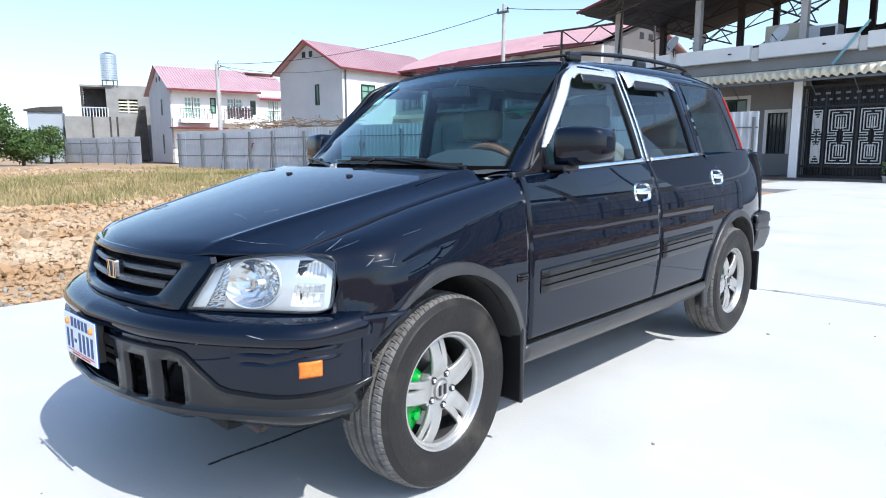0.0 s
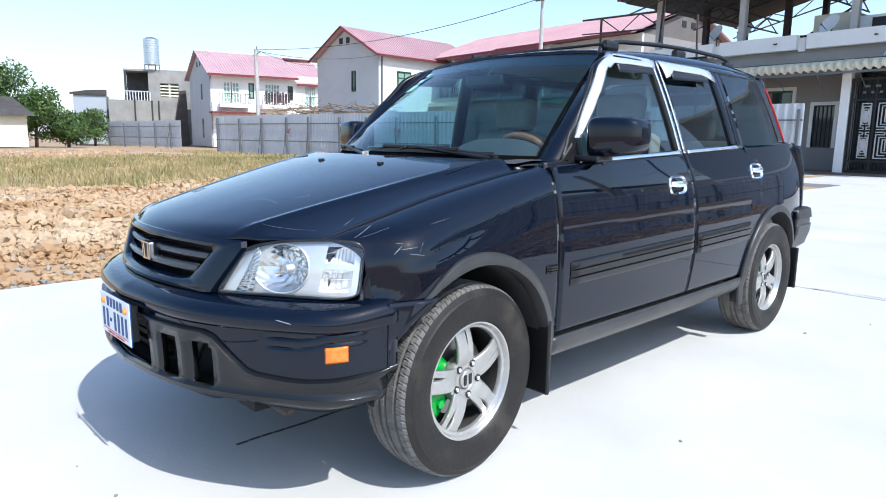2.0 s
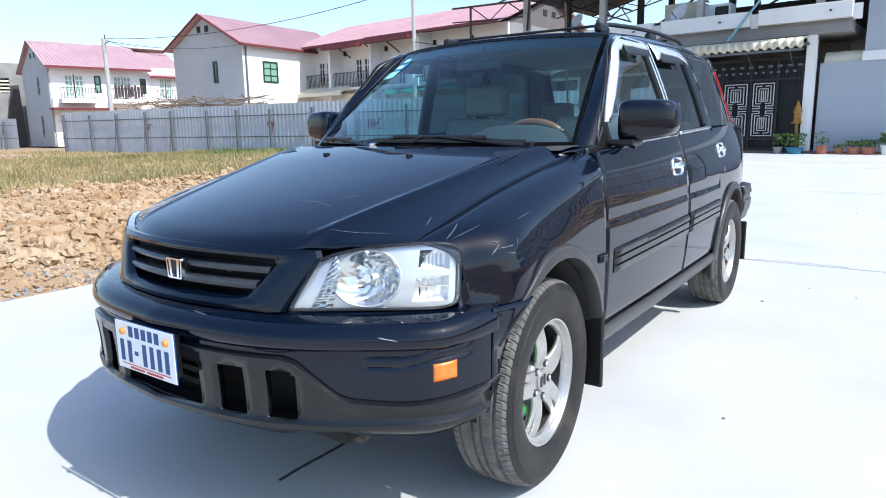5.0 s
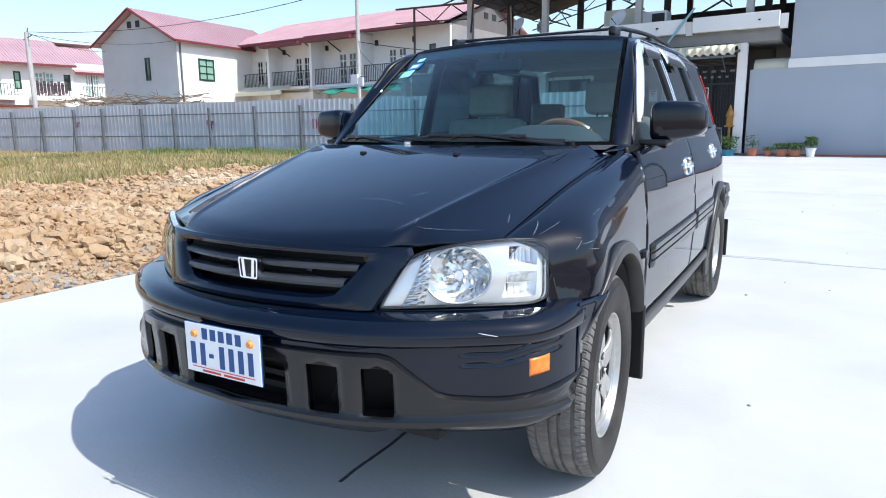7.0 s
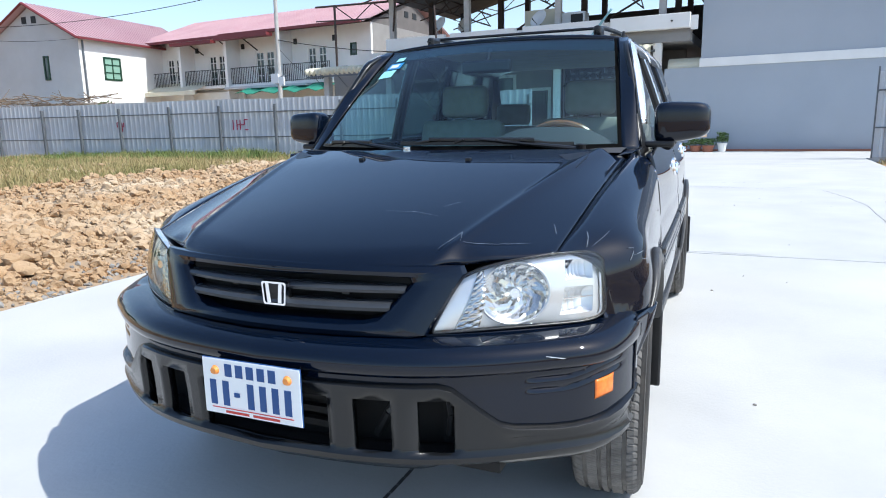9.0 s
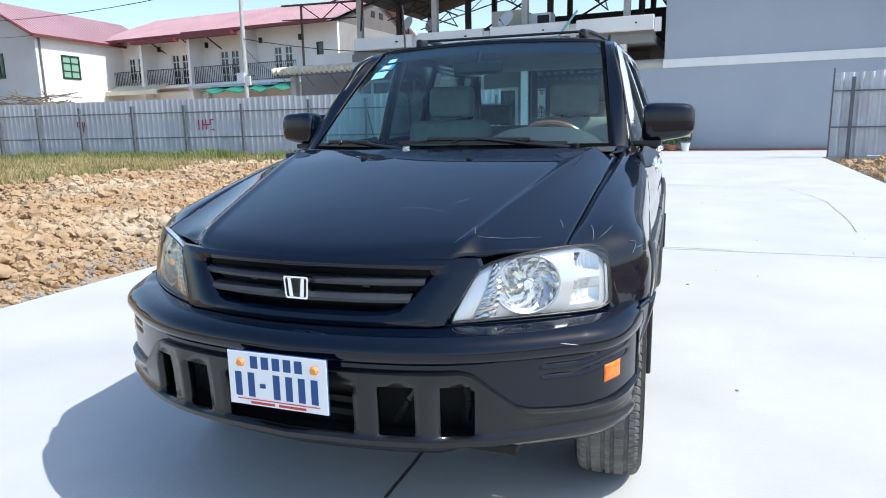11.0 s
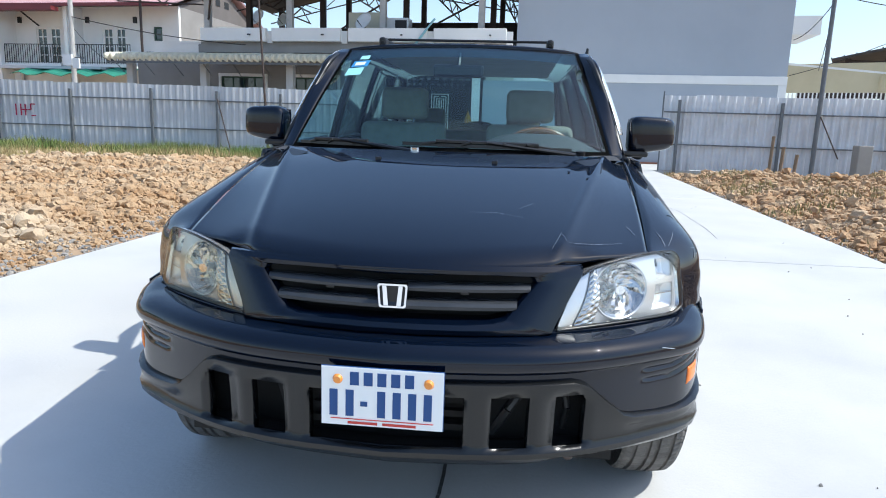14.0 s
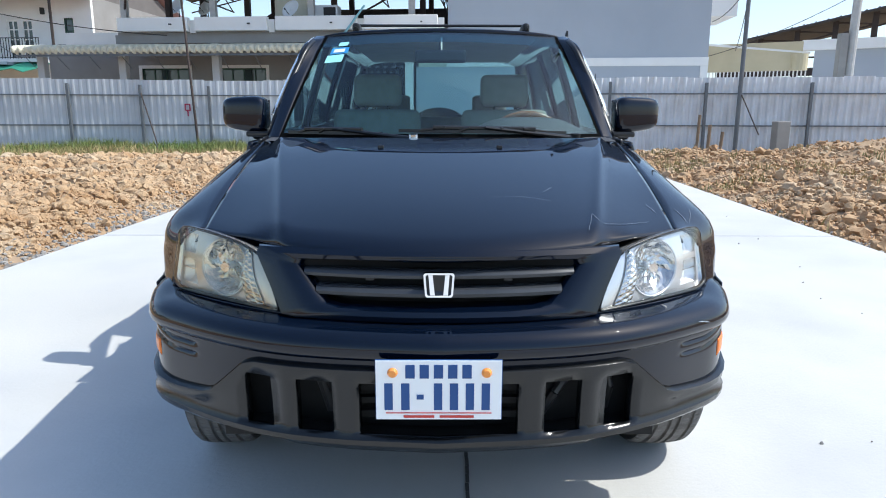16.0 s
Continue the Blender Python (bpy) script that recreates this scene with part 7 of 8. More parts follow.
def headlamp(side, lens):
    lamp = thing("headlamp", label="")
    lamp.parent = car
    lamp["label"] = "clear headlamp with chrome reflectors" if side > 0 else "yellowed headlamp with chrome reflectors"
    fl = lambda p: Vector((p[0] * side, p[1], p[2]))
    P = lambda s, t, inset=0.0: lamp_point(*corner_round(s, t), inset)
    g = sheet("lens", 28, 16, lambda u, v: P(u, v), lens, lamp, "clear ribless lens", 0.0, side < 0)
    g.visible_shadow = False

    def seal(u, v):
        i = u * 4
        k, t = int(min(3, math.floor(i))), i - min(3, math.floor(i))
        s, q = ((t, 0), (1, t), (1 - t, 1), (0, 1 - t))[k]
        c = Vector(lamp_point(0.5, 0.5))
        p = P(s, q)
        d = (p - c).normalized()
        return p + d * (-0.002 + 0.0035 * v) + Vector((0.2, -0.3, 0)) * 0.003 * (1 - v)

    sheet("seal", 80, 2, seal, M["trim"], lamp, "black rubber seal", 0.01, side < 0)

    # housing: walls that go back, and a bright back
    def wall(u, v):
        i = u * 4
        k, t = int(min(3, math.floor(i))), i - min(3, math.floor(i))
        s, q = ((t, 0), (1, t), (1 - t, 1), (0, 1 - t))[k]
        return P(s, q, 0.003 + 0.089 * v) - Vector((0.01, 0, 0)) * v * s

    sheet("housing", 80, 4, wall, M["reflector"], lamp, "bright housing", 0.0, side < 0)

    def backing(u, v):
        return P(u, v, 0.092) - Vector((0.01, 0, 0)) * u

    sheet("housing_back", 30, 18, backing, M["reflector"], lamp, "bright facetted back", 0.0, side < 0)

    # main bowl
    c = P(0.405, 0.49, 0.022)
    ax = Vector((0.10, -0.97, 0.05)).normalized()
    ex = ax.cross(Vector((0, 0, 1))).normalized() * -1
    ez = ex.cross(ax).normalized() * -1
    if ez.z < 0:
        ez = -ez

    wob = random.Random(31)
    tip = [[wob.uniform(-1, 1) for _ in range(9)] for _ in range(26)]

    def plate_point(u, v):
        return P(0.015 + 0.97 * u, 0.02 + 0.96 * v, 0.018)

    def rim_point(a):
        """Where the bowl's rim meets the bezel plate."""
        u, v = 0.4, 0.5
        wx, wz = 0.0795 * math.cos(a), 0.0745 * math.sin(a)
        for _ in range(12):
            q = plate_point(u, v)
            du, dv = (plate_point(u + 0.01, v) - q) / 0.01, (plate_point(u, v + 0.01) - q) / 0.01
            r1, r2 = wx - (q - c).dot(ex), wz - (q - c).dot(ez)
            m11, m12, m21, m22 = du.dot(ex), dv.dot(ex), du.dot(ez), dv.dot(ez)
            det = m11 * m22 - m12 * m21
            u, v = u + (r1 * m22 - r2 * m12) / det, v + (r2 * m11 - r1 * m21) / det
            u, v = min(1.02, max(-0.02, u)), min(1.0, max(0.0, v))
        return plate_point(u, v)

    ring = [rim_point(2 * math.pi * k / 52) for k in range(52)]

    def bowl(u, v):
        i, j = int(round(u * 26)) % 26, int(round(v * 8))
        b = ring[2 * i]
        depth = 0.050 * (1 - v * v) + 0.0036 * tip[i][j] * min(1.0, 3 * v) * (v < 0.99)
        return c + (b - c) * v - ax * depth

    bo = sheet("reflector_bowl", 26, 8, bowl, M["bowl"], lamp, "facetted chrome reflector bowl", 0.0, side < 0)
    for q in bo.data.polygons:
        q.use_smooth = False

    def in_bowl(i, j):
        u, v = (i + 0.5) / 100, (j + 0.5) / 40
        d = Vector(plate_point(u, v)) - c
        cell = 0.715 < u < 0.955 and (0.10 < v < 0.51 or 0.59 < v < 0.91)
        return cell or math.hypot(d.dot(ex) / 0.0795, d.dot(ez) / 0.0745) < 1.0

    sheet("bezel_plate", 100, 40, plate_point, M["bezel"], lamp, "satin silver bezel", 0.0, side < 0, skip=in_bowl)
    front = Vector((0.5, -0.85, 0.1)).normalized()

    def rim_(u, v):
        b = ring[int(round(u * 52)) % 52]
        return c + (b - c) * (0.955 + 0.085 * v) + front * (0.001 + 0.003 * math.sin(math.pi * v))

    sheet("bowl_rim", 52, 4, rim_, M["bezel"], lamp, "", 0.0, side < 0)
    bm = bmesh.new()
    tube(bm, fl(c - ax * 0.065), fl(c - ax * 0.012), 0.010, 0.009, 14)
    part("bulb", bm, M["bulb"], lamp, "small glass bulb")
    bm = bmesh.new()
    tube(bm, fl(c - ax * 0.014), fl(c - ax * 0.004), 0.012, 0.012, 14)
    tube(bm, fl(c - ax * 0.008), fl(c - ax * 0.06 - ez * 0.045), 0.0025, 0.0025, 6)
    part("bulb_shield", bm, M["chrome"], lamp)

    # two outer chambers behind the openings of the bezel
    def chamber(t0, t1, name, ribs):
        def f(u, v):
            s, t = 0.685 + 0.275 * u, t0 + (t1 - t0) * v
            deep = 0.034 * (1 - abs(2 * u - 1) ** 4) * (1 - abs(2 * v - 1) ** 4)
            rib = 0.0042 * abs(math.sin(u * math.pi * ribs)) ** 0.6 * (1 - abs(2 * v - 1) ** 4)
            return P(s, t, 0.021 + deep - rib)

        sheet(name, 80, 14, f, M["chamber"], lamp, "ribbed chrome lamp chamber", 0.0, side < 0)

    chamber(0.56, 0.92, "indicator_chamber", 9)
    chamber(0.08, 0.53, "side_chamber", 6)

    def cross_bar(u, v):
        return P(0.70 + 0.25 * u, 0.335 + 0.022 * v, 0.024 - 0.004 * math.sin(math.pi * v))

    sheet("chamber_bar", 10, 3, cross_bar, M["chrome"], lamp, "", 0.0, side < 0)

    # narrow ribbed crescent between the inner bezel and the bowl
    def crescent(u, v):
        t = 0.05 + 0.88 * v
        s = 0.125 + 0.02 * math.sin(math.pi * t) - 0.015 * t + (0.125 * (1 - t) ** 0.6 + 0.012) * u
        return P(s, t, 0.0135 - 0.004 * math.sin(math.pi * u) + 0.0018 * math.sin(v * 58) * math.sin(u * 9))

    cr = sheet("inner_reflector", 10, 40, crescent, M["bowl"], lamp, "ribbed crescent reflector", 0.0, side < 0)
    for q in cr.data.polygons:
        q.use_smooth = False

    # ribbed low block in the inner corner
    def block(u, v):
        s, t = 0.05 + 0.55 * u, 0.02 + 0.12 * v
        return P(s, t, 0.014 + 0.03 * v + 0.004 * math.sin(u * 40))

    sheet("lower_reflector", 40, 4, block, M["bowl"], lamp, "", 0.003, side < 0)


M["reflector"] = mat("lamp_housing", (0.92, 0.91, 0.89), 0.09, 0.8, col2=(0.82, 0.81, 0.79), scale=30, bump=0.12, bump_scale=26)
M["bezel"] = mat("satin_silver", (0.66, 0.67, 0.68), 0.28, 0.55, col2=(0.58, 0.59, 0.60), scale=12)
M["bowl"] = mat("facetted_reflector", (0.62, 0.62, 0.60), 0.13, 0.95)
M["chamber"] = mat("ribbed_chamber", (0.90, 0.90, 0.89), 0.16, 0.45)
M["bulb"] = mat("bulb_glass", (0.75, 0.78, 0.8), 0.05, spec=1.0)
M["lens_old"] = clear("aged_headlamp_lens", (0.93, 0.88, 0.76), 0.05)
headlamp(1, M["lens"])
headlamp(-1, M["lens_old"])

# dark gutters under the joints of the bonnet
for side in (1, -1):
    sheet("bonnet_gutter", 24, 3, lambda u, v: (edge_x(-0.47 + 0.95 * u) - 0.035 + 0.06 * v, -0.47 + 0.95 * u, edge_z(-0.47 + 0.95 * u) - 0.022 - 0.012 * v), M["trim"], car, "", 0.004, side < 0)

    def shelf(u, v):
        p = lamp_point(*corner_round(u, 1.0))
        return (p.x - 0.03 * v * u, p.y + 0.004 + 0.10 * v, p.z - 0.004 + 0.004 * v)

    sheet("lamp_shelf", 20, 3, shelf, M["trim"], car, "", 0.004, side < 0)

# painted corner between bonnet, wing and windscreen
for side in (1, -1):
    def corner(u, v):
        a, b = Vector((0.655, 0.345, 1.036)), Vector((0.722, 0.458, 1.050))
        c, d = Vector((0.585, 0.455, 1.062)), Vector((0.744, 0.600, 1.068))
        p = a.lerp(b, u).lerp(c.lerp(d, u), v)
        return p + Vector((0, 0, 0.008)) * math.sin(math.pi * u) * (1 - v)

    sheet("cowl_corner", 8, 8, corner, M["paint"], car, "", 0.01, side < 0)

# apron under each lamp, between bumper and wing
for side in (1, -1):
    def apron(u, v):
        p = lamp_point(u, 0.0)
        q = bumper_at(s_of_x(min(0.837, 0.37 + 0.467 * u)), -0.07 + 0.02 * v, 0.664)
        return (p.x, p.y + 0.004, p.z - 0.002) if v < 0.5 else (q.x, q.y + 0.04, 0.660)

    sheet("lamp_apron", 20, 1, apron, M["paint"], car, "", 0.008, side < 0)


# wheels
def lathe(name, prof, seg, material, parent, side=1, label="", shape=None, soft=True):
    v, fc = [], []
    n = len(prof)
    for i in range(seg):
        a = 2 * math.pi * i / seg
        for j, (x, r) in enumerate(prof):
            rr = shape(i, j, r) if shape else r
            v.append((x * side, rr * math.cos(a), rr * math.sin(a)))
    for i in range(seg):
        for j in range(n - 1):
            q = (i * n + j, i * n + j + 1, ((i + 1) % seg) * n + j + 1, ((i + 1) % seg) * n + j)
            fc.append(q if side > 0 else q[::-1])
    return put(name, v, fc, material, parent, label, smooth=soft)


TY = [(-0.080, 0.205), (-0.098, 0.235), (-0.1035, 0.268), (-0.100, 0.300), (-0.090, 0.320), (-0.080, 0.328), (-0.062, 0.3315), (-0.060, 0.3235), (-0.050, 0.3235), (-0.048, 0.333),
      (-0.020, 0.334), (-0.018, 0.325), (-0.009, 0.325), (-0.007, 0.334), (0.007, 0.334), (0.009, 0.325), (0.018, 0.325), (0.020, 0.334), (0.048, 0.333), (0.050, 0.3235), (0.060, 0.3235),
      (0.062, 0.3315), (0.080, 0.328), (0.090, 0.320), (0.0965, 0.309), (0.0995, 0.3), (0.1020, 0.298), (0.1035, 0.270), (0.1025, 0.262), (0.0995, 0.240), (0.0985, 0.236), (0.092, 0.214), (0.084, 0.204), (0.07, 0.196)]
SHOULDER = {4, 5, 6, 21, 22, 23}
RIB = {9, 10, 13, 14, 17, 18}


def tread(i, j, r):
    if j in SHOULDER:
        return r - (0.0044 if (i + (j in (5, 22))) % 5 == 0 else 0.0)
    if j in RIB and (i + j) % 4 == 0:
        return r - 0.0022
    return r


def wheel(y, side, front):
    wh = thing("wheel", (side * TR, y, AXLE), 3.0 if front else 0.0)
    wh.parent = car
    k0, k1 = 4, 23
    tyre = lathe("tyre", TY[k1:], 96, M["tyre"], wh, side, "worn black tyre with mud on its wall")
    lathe("inner_wall", TY[: k0 + 1], 96, M["tyre"], tyre, side)
    lathe("tread", TY[k0 : k1 + 1], 420, M["tread"], tyre, side, "dusty grooved tread", lambda i, j, r: tread(i, j + k0, r), False)
    lathe("rim_barrel", [(-0.07, 0.17), (-0.08, 0.205), (-0.05, 0.188), (0.050, 0.1790)], 64, M["barrel"], wh, side, "dusty dark rim barrel")
    rim = lathe("rim", [(0.048, 0.1795), (0.0625, 0.1812), (0.0655, 0.1832), (0.0675, 0.1905), (0.0700, 0.1925), (0.0790, 0.1945), (0.0838, 0.1985), (0.0845, 0.2025), (0.084, 0.2065), (0.079, 0.209), (0.072, 0.203)], 96, M["alloy"], wh, side, "silver alloy rim")
    lathe("brake_disc", [(-0.012, 0.05), (-0.012, 0.135), (0.002, 0.135), (0.002, 0.06), (0.03, 0.058), (0.03, 0.0)], 48, M["disc"], wh, side, "steel brake disc")
    lathe("barrel_back", [(-0.066, 0.0), (-0.066, 0.185)], 40, M["void"], wh, side)

    def cal(u, v):
        a = radians(-46 + 92 * u) + math.pi
        r = 0.088 + 0.084 * v
        d = 0.026 + 0.016 * math.sin(math.pi * u) ** 0.4 * math.sin(math.pi * v) ** 0.4
        return (d * side, r * math.cos(a), r * math.sin(a))

    ca = sheet("caliper", 14, 8, cal, M["green"], wh, "bright green brake caliper", 0.03, heart=Vector((-side, 0, 0)))
    for a in (-0.42, 0.08, 0.5):
        aa = math.pi + a
        part("caliper_boss", tubes(((0.028 * side, 0.130 * math.cos(aa), 0.130 * math.sin(aa)), (0.049 * side, 0.130 * math.cos(aa), 0.130 * math.sin(aa)), 0.019, 0.014), seg=12), M["green"], ca)
    # five arms, each a broad and a narrow blade parted by a slit towards the rim
    for k in range(5):
        a0 = radians(90 + 72 * k + (8 if front else 30))
        for e, off0, off1, half0, half1 in ((1, 0.0080, 0.0160, 0.0340, 0.0255), (-1, -0.0220, -0.0270, 0.0200, 0.0135)):
            def spoke(u, v, e=e, a0=a0, off0=off0, off1=off1, half0=half0, half1=half1):
                r = 0.040 + (0.189 - 0.040) * u
                q = smooth01(0.05, 0.8, u)
                flare_ = 0.006 * max(0.0, u - 0.85) / 0.15
                w = off0 + (off1 - off0) * q + (half0 + (half1 - half0) * q + flare_) * (2 * v - 1)
                x = 0.050 + 0.017 * math.sin(math.pi * min(1.0, u * 1.02)) ** 0.7 + 0.006 * u - 0.010 * abs(2 * v - 1) ** 7 - (0.006 * q if e < 0 else 0.0)
                return (x * side, r * math.cos(a0) - side * w * math.sin(a0), r * math.sin(a0) + side * w * math.cos(a0))

            sheet("spoke", 14, 10, spoke, M["alloy"], rim, "", 0.022, heart=Vector((-side, 0, 0)))
    lathe("hub", [(0.02, 0.086), (0.042, 0.085), (0.053, 0.079), (0.058, 0.066), (0.056, 0.040), (0.050, 0.034)], 40, M["alloy"], rim, side)
    lathe("hub_cap", [(0.046, 0.034), (0.060, 0.032), (0.063, 0.027), (0.062, 0.021), (0.0605, 0.0)], 30, M["alloy"], rim, side, "silver hub cap")
    for s in (1, -1):
        part("cap_mark", boxes((min(0.0625 * side, 0.0645 * side), max(0.0625 * side, 0.0645 * side), s * 0.013 - 0.006, s * 0.013 + 0.006, -0.018, 0.018)), M["trim"], rim, "dark mark")
    for k in range(5):
        a = radians(90 + 72 * k + 36 + (8 if front else 30))
        y_, z_ = 0.0570 * math.cos(a), 0.0570 * math.sin(a)
        part("nut_well", tubes(((0.045 * side, y_, z_), (0.0605 * side, y_, z_), 0.0130), seg=16), M["trim"], rim)
        part("wheel_nut", tubes(((0.046 * side, y_, z_), (0.0640 * side, y_, z_), 0.0078), seg=6), M["chrome"], rim)


wheel(0.0, 1, True)
wheel(0.0, -1, True)
wheel(WB, 1, False)
wheel(WB, -1, False)

# pale strips on wing, bumper and bonnet: scuffs and painted sun glints
def scuff(path, width, parent):
    n = len(path)
    v, fc = [], []
    for i, (p, nrm) in enumerate(path):
        d = (path[min(n - 1, i + 1)][0] - path[max(0, i - 1)][0]).normalized().cross(nrm).normalized()
        w = width * (0.25 + 0.75 * math.sin(math.pi * (i + 0.3) / n)) * (0.6 + 0.8 * abs(noise.noise((i * 1.7, width * 900, 3))))
        v += [p + nrm * 0.0012 + d * w, p + nrm * 0.0012 - d * w]
    for i in range(n - 1):
        fc.append((2 * i, 2 * i + 1, 2 * i + 3, 2 * i + 2))
    put("scuff", v, fc, M["scuff"], parent, "pale paint scuff with painted-on sun glint")


for s0, ds, z, w in ((0.50, 0.006, 0.652, 0.0022), (0.545, 0.004, 0.640, 0.0035), (0.70, 0.007, 0.634, 0.0016), (0.60, 0.009, 0.655, 0.0010), (0.38, 0.008, 0.654, 0.0011)):
    scuff([(bumper_at(s0 + ds * i, 0.0125 - 1.6 * max(0.0, z - 0.634) , z - 0.0015 * i), Vector((0.3, -0.75, 0.6)).normalized()) for i in range(8)], w, front_bumper)

def hood_scratch_glint(pts, width):
    path = []
    for (xa, ya), (xb, yb) in zip(pts[:-1], pts[1:]):
        for i in range(5):
            t = i / 5
            x = xa + (xb - xa) * t + 0.003 * noise.noise((xa * 40 + i, yb * 30, 1))
            y = ya + (yb - ya) * t
            nrm = Vector((hood_z(x - 0.004, y) - hood_z(x + 0.004, y), hood_z(x, y - 0.004) - hood_z(x, y + 0.004), 0.008)).normalized()
            path.append((Vector((x, y, hood_z(x, y) + 0.0008)), nrm))
    scuff(path, width, hood)


def wing_scratch_glint(y0, t0, y1, t1, width):
    """A fine scratch, pale as a sun glint, over the rounded shoulder of the wing, from (y0, t0) to (y1, t1); t runs
    from the bonnet joint down.
    """
    path = []
    for i in range(7):
        y, t = y0 + (y1 - y0) * i / 6, t0 + (t1 - t0) * i / 6
        zh, xh = edge_z(y), edge_x(y)
        zs = zh - 0.115
        a, c, b = Vector((xh, zh)), Vector((side_x(y, zs) - 0.004, zh - 0.010)), Vector((side_x(y, zs), zs))
        p = a * (1 - t) ** 2 + c * 2 * t * (1 - t) + b * t * t
        d = (c - a) * (1 - t) + (b - c) * t
        path.append((Vector((p.x, y, p.y)), Vector((-d.y, 0, d.x)).normalized()))
    scuff(path, width, car)


for y0, t0, y1, t1, w_ in ((-0.40, 0.30, -0.33, 0.12, 0.0012), (-0.385, 0.34, -0.30, 0.30, 0.0006), (-0.330, 0.80, -0.305, 0.70, 0.0016), (-0.318, 0.62, -0.300, 0.67, 0.0010),
                           (-0.312, 0.75, -0.262, 0.80, 0.0007), (-0.29, 0.86, -0.24, 0.97, 0.0008), (-0.26, 0.90, -0.235, 0.75, 0.0005), (-0.18, 0.55, -0.10, 0.60, 0.0005)):
    wing_scratch_glint(y0, t0, y1, t1, w_)
hood_scratch_glint([(0.383, -0.600), (0.400, -0.545), (0.412, -0.500), (0.424, -0.560)], 0.0008)
hood_scratch_glint([(0.430, -0.545), (0.500, -0.505), (0.600, -0.440)], 0.0007)
hood_scratch_glint([(0.300, -0.360), (0.345, -0.300)], 0.0006)
hood_scratch_glint([(0.150, -0.420), (0.240, -0.410), (0.330, -0.430)], 0.0005)
hood_scratch_glint([(0.610, -0.330), (0.632, -0.390)], 0.0008)

# door mirrors
def mirror(side):
    mi = thing("door_mirror", label="")
    mi.parent = DOORS["f", side]

    def f(u, v):
        a, b = u * 2 * math.pi, -math.pi / 2 + math.pi * v
        ca, sa, cb, sb = math.cos(a), math.sin(a), math.cos(b), math.sin(b)
        k = 0.42
        pw = lambda q, e: math.copysign(abs(q) ** e, q)
        x = 0.104 * pw(ca, k) * pw(cb, k)
        z = 0.080 * pw(sb, k)
        y = 0.072 * pw(sa, 0.6) * pw(cb, k)
        taper = 1 - 0.10 * (x / 0.104 + 1) / 2
        z = z * taper - 0.012 * (x / 0.104) * (z < 0) * -1
        y += 0.05 * (x / 0.104) * 0.5
        return (0.872 + x, 0.750 + y, 1.160 + z)

    sheet("shell", 48, 24, f, M["paint"], mi, "glossy black mirror shell", 0.0, side < 0)
    part("mirror_glass", boxes((side * 0.785, side * 0.962, 0.825, 0.829, 1.095, 1.225)), M["mirror"], mi)
    bm = bmesh.new()
    box(bm, side * 0.735, side * 0.85, 0.645, 0.755, 1.062, 1.086, bevel=0.008)
    tube(bm, (side * 0.81, 0.71, 1.07), (side * 0.83, 0.735, 1.10), 0.03, 0.035, 14)
    part("foot", bm, M["trim"], mi)


both(mirror)


# door handles
def handle(y, z, door, side):
    hd = thing("door_handle", label="")
    hd.parent = door
    hd["label"] = "chrome door handle in a chrome cup"
    x0 = side_x(y, z)

    def cup(u, v):
        a, q = u * 2 * math.pi, v
        k = 0.55
        pw = lambda c: math.copysign(abs(c) ** k, c)
        dy, dz = 0.080 * q * pw(math.cos(a)), 0.045 * q * pw(math.sin(a))
        d = 0.008 if q > 0.85 else 0.004 - 0.018 * (1 - (q / 0.85) ** 2)
        return (side_x(y + dy, z + dz) + d - (0.010 if q > 0.99 else 0), y + dy, z + dz)

    sheet("cup", 36, 12, cup, M["chrome"], hd, "", 0.0, side < 0)

    def pull(u, v):
        a = v * 2 * math.pi
        yy = y - 0.072 + 0.144 * u
        arc = math.sin(math.pi * u) ** 0.5
        return (side_x(yy, z) + 0.004 + 0.016 * arc + 0.006 * math.cos(a), yy, z + 0.006 + 0.015 * math.sin(a) * (0.7 + 0.3 * arc))

    sheet("pull", 16, 10, pull, M["chrome"], hd, "", 0.0, side < 0)


for side in (1, -1):
    handle(1.375, 0.945, DOORS["f", side], side)
    handle(2.325, 0.988, DOORS["r", side], side)
    part("fuel_button" if side < 0 else "wing_stud", tubes(((side * (side_x(0.43, 1.0) - 0.004), 0.43, 0.985), (side * (side_x(0.43, 1.0) + 0.006), 0.43, 0.985), 0.006), ((side * (side_x(0.43, 0.96) - 0.004), 0.433, 0.955), (side * (side_x(0.43, 0.96) + 0.006), 0.433, 0.955), 0.006), seg=10), M["chrome"], car)

# roof rack and aerial
rack = thing("rack", label="")
rack.parent = car
rack.name = "roof_rack"
for side in (1, -1):
    pts = [(0.437, 1.27, 1.592), (0.442, 1.36, 1.618), (0.455, 1.55, 1.634), (0.475, 1.9, 1.647), (0.48, 2.3, 1.648), (0.475, 2.54, 1.638), (0.47, 2.64, 1.606)]
    cu = bpy.data.curves.new("rail", "CURVE")
    cu.dimensions, cu.bevel_depth, cu.bevel_resolution, cu.resolution_u = "3D", 0.011, 3, 8
    sp = cu.splines.new("BEZIER")
    sp.bezier_points.add(len(pts) - 1)
    for q, b in zip(pts, sp.bezier_points):
        b.co = (q[0] * side, q[1], q[2])
        b.handle_left_type = b.handle_right_type = "AUTO"
    cu.materials.append(M["trim"])
    ob = new("rail", cu)
    ob.parent = rack
    for (x, y, z) in ((0.439, 1.33, 1.588), (0.477, 1.95, 1.600), (0.472, 2.58, 1.590)):
        part("foot", boxes((side * x - 0.019, side * x + 0.019, y - 0.055, y + 0.055, z - 0.012, z + 0.036), bevel=0.013), M["trim"], rack)
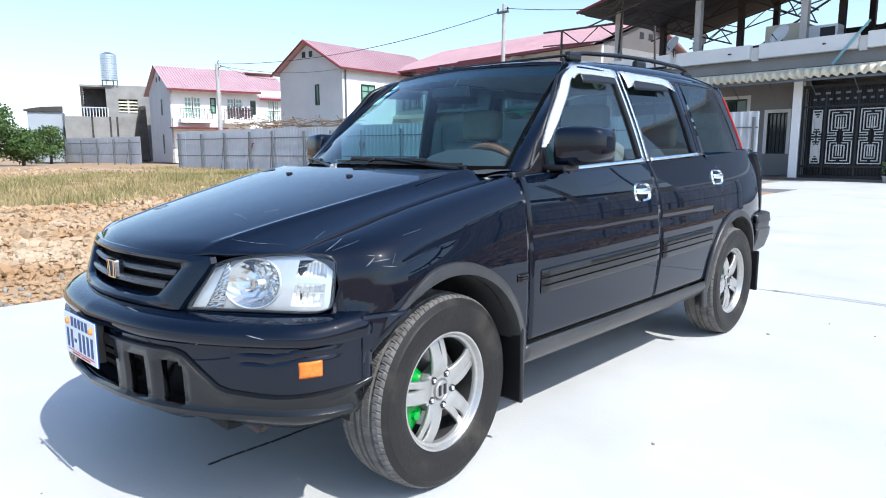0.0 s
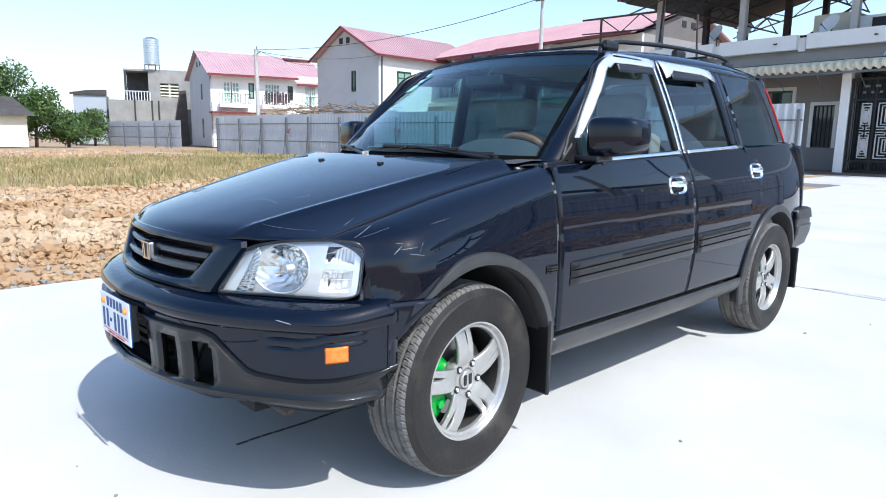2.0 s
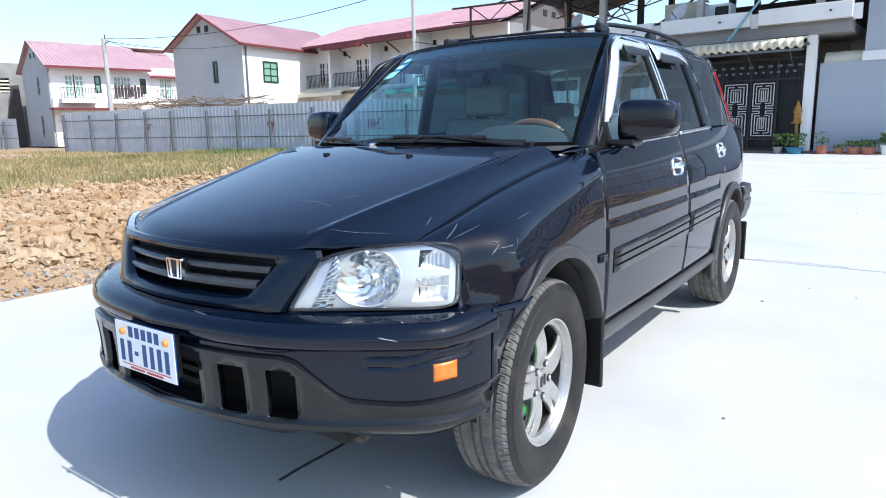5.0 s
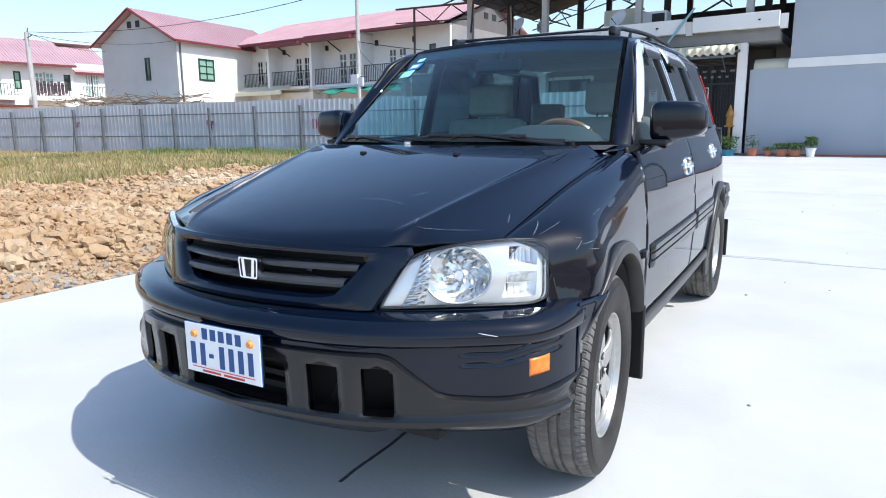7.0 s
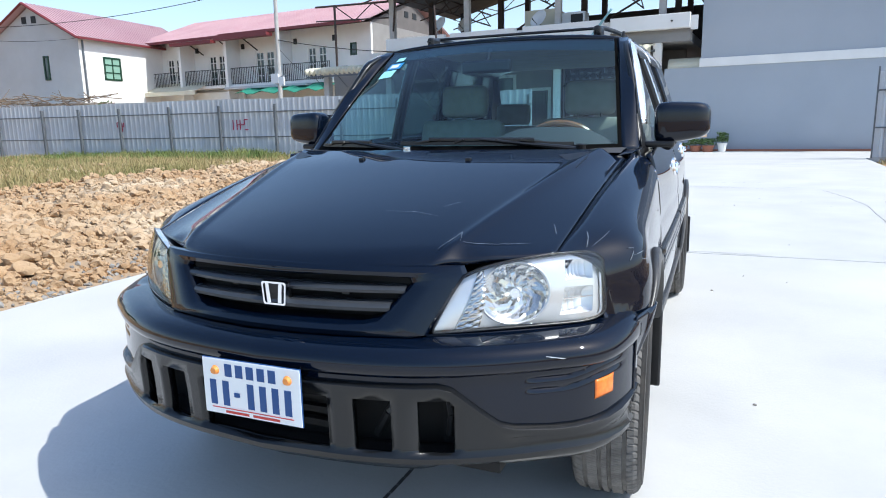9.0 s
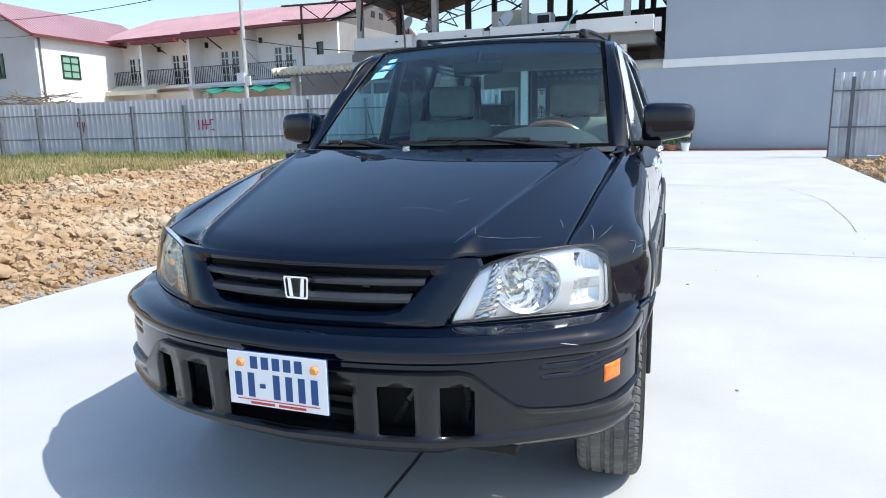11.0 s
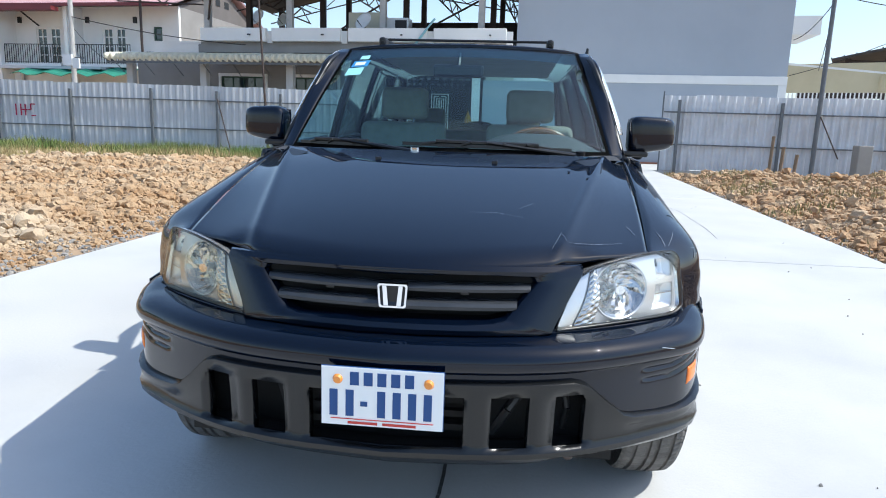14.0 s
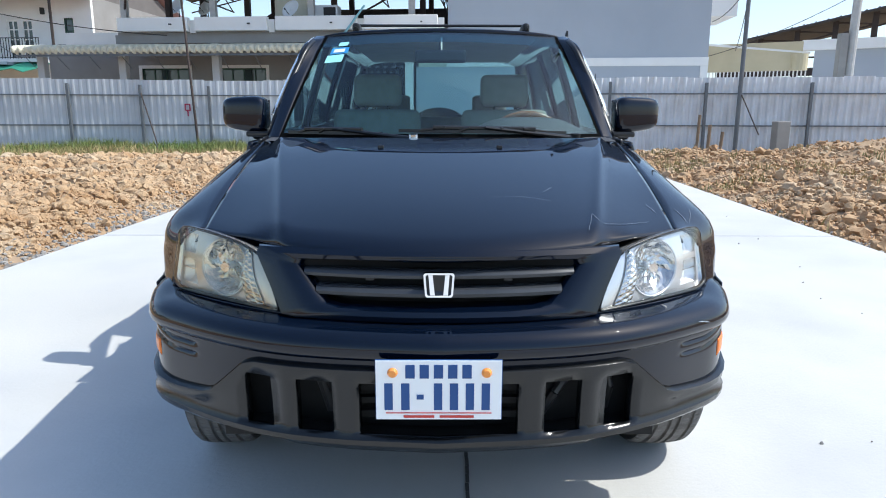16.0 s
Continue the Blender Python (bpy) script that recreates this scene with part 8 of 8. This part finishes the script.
for y, z in ((1.42, 1.628), (2.35, 1.640)):
    bm = bmesh.new()
    tube(bm, (-0.45, y, z), (0.45, y, z), 0.007, seg=10)
    part("crossbar", bm, M["trim"], rack)
aer = thing("aerial", label="")
aer.parent = car
part("base", tubes(((0.598, 1.0, 1.525), (0.601, 0.998, 1.55), 0.009, 0.005), seg=10), M["trim"], aer)

# cabin
cabin = thing("cabin", label="")
cabin.parent = car
part("floor_pan", boxes((-0.62, 0.62, 0.36, 3.2, 0.29, 0.36), (-0.46, 0.46, -0.58, 0.36, 0.36, 0.40)), M["void"], cabin, "black underbody")
part("undertray", boxes((-0.60, 0.60, -0.62, -0.43, 0.385, 0.40)), M["void"], cabin, "black undertray")
for side in (1, -1):
    # unseen plate added behind the lamp, blocks sun leaking through the bonnet gap
    part("lamp_bulkhead", boxes((side * 0.33, side * 0.66, -0.46, -0.43, 0.40, 0.80)), M["void"], cabin)
    part("inner_wing", boxes((side * 0.45, side * 0.462, -0.43, 0.40, 0.40, 0.90)), M["void"], cabin)
part("engine_bay", boxes((-0.34, 0.34, -0.48, 0.30, 0.34, 0.80)), M["void"], cabin, "dark engine bay")
part("bulkhead", boxes((-0.70, 0.70, 0.40, 0.44, 0.36, 1.02)), M["void"], cabin)
for side in (1, -1):
    part("door_lining", boxes((side * 0.70, side * 0.725, 0.46, 3.1, 0.38, 1.05)), M["cabin"], cabin, "beige door lining")
    part("arch_box", boxes((side * 0.47, side * 0.70, 2.2, 3.05, 0.36, 0.80)), M["cabin"], cabin)


def dash_point(u, v):
    prof = ((0.345, 1.055), (0.45, 1.065), (0.58, 1.062), (0.68, 1.035), (0.72, 0.98), (0.72, 0.85), (0.66, 0.70))
    t = v * 6
    i = min(5, int(t))
    a, b = Vector(prof[i]), Vector(prof[i + 1])
    p = a.lerp(b, t - i)
    x = (2 * u - 1) * 0.69
    hump = 0.100 * math.exp(-(((x - 0.37) / 0.25) ** 4)) * smooth01(0.45, 0.64, p.x)
    return (x, p.x, p.y + hump)


sheet("dashboard", 36, 18, dash_point, M["dash"], cabin, "dark grey dashboard")
part("boot_floor", boxes((-0.66, 0.66, 2.55, 3.2, 0.62, 0.66)), M["cabin"], cabin)
part("roof_lining", boxes((-0.50, 0.50, 1.12, 2.75, 1.545, 1.553)), M["cabin"], cabin, "beige roof lining")
sw = thing("steering_wheel", label="")
sw.parent = cabin
cx, cy, cz = 0.385, 0.80, 0.995
tilt = Matrix.Translation((cx, cy, cz)) @ Matrix.Rotation(radians(-64), 4, "X")
v, fc = [], []
for i in range(48):
    a = 2 * math.pi * i / 48
    for j in range(10):
        b = 2 * math.pi * j / 10
        v.append(tilt @ Vector(((0.185 + 0.016 * math.cos(b)) * math.cos(a), (0.185 + 0.016 * math.cos(b)) * math.sin(a), 0.016 * math.sin(b))))
for i in range(48):
    for j in range(10):
        fc.append((i * 10 + j, ((i + 1) % 48) * 10 + j, ((i + 1) % 48) * 10 + (j + 1) % 10, i * 10 + (j + 1) % 10))
put("wheel_rim", v, fc, M["wood"], sw, "polished wood steering wheel rim", smooth=True)
bm = bmesh.new()
for a in (0, 180, 270):
    tube(bm, tilt @ Vector((0, 0, -0.02)), tilt @ Vector((0.175 * math.cos(radians(a)), 0.175 * math.sin(radians(a)), 0)), 0.03, 0.014, 8)
tube(bm, tilt @ Vector((0, 0, -0.05)), tilt @ Vector((0, 0, 0.015)), 0.08, 0.07, 20)
part("wheel_hub", bm, M["dash"], sw)


def cushion(name, parent, x0, x1, y0, y1, z0, z1, lean=0.0, r=0.05, material="seat"):
    bm = bmesh.new()
    box(bm, x0, x1, y0, y1, z0, z1)
    bmesh.ops.bevel(bm, geom=list(bm.edges), offset=r, segments=4, affect="EDGES", profile=0.6)
    if lean:
        bmesh.ops.transform(bm, matrix=Matrix.Translation((0, (y0 + y1) / 2, z0)) @ Matrix.Rotation(radians(-lean), 4, "X") @ Matrix.Translation((0, -(y0 + y1) / 2, -z0)), verts=bm.verts)
    return part(name, bm, M[material], parent, smooth=True)


def seat(x, y):
    st = thing("front_seat", label="")
    st.parent = cabin
    cushion("squab", st, x - 0.25, x + 0.25, y - 0.25, y + 0.27, 0.56, 0.72)
    cushion("seat_back", st, x - 0.245, x + 0.245, y + 0.24, y + 0.37, 0.68, 1.20, 14, 0.055)
    cushion("headrest", st, x - 0.135, x + 0.135, y + 0.40, y + 0.50, 1.205, 1.385, 6, 0.045)
    part("headrest_post", tubes(((x - 0.06, y + 0.40, 1.15), (x - 0.06, y + 0.44, 1.25), 0.007), ((x + 0.06, y + 0.40, 1.15), (x + 0.06, y + 0.44, 1.25), 0.007), seg=8), M["chrome"], st)


seat(0.36, 1.13)
seat(-0.36, 1.13)
rs_ = thing("rear_seat", label="")
rs_.parent = cabin
cushion("bench", rs_, -0.60, 0.60, 1.90, 2.36, 0.58, 0.74)
cushion("bench_back", rs_, -0.60, 0.60, 2.32, 2.44, 0.70, 1.16, 14)
for x in (-0.34, 0.34):
    cushion("headrest", rs_, x - 0.12, x + 0.12, 2.46, 2.54, 1.16, 1.30, 6, 0.035)
part("inner_mirror", boxes((-0.12, 0.12, 0.895, 0.925, 1.395, 1.455), bevel=0.014), M["trim"], cabin, "black interior mirror")
part("mirror_stalk", tubes(((0, 0.92, 1.44), (0, 0.97, 1.51), 0.010), seg=8), M["trim"], cabin)
part("grab_handle", tubes(((0.60, 1.25, 1.47), (0.595, 1.31, 1.44), 0.012), ((0.595, 1.31, 1.44), (0.60, 1.37, 1.47), 0.012), seg=8), M["cabin"], cabin)
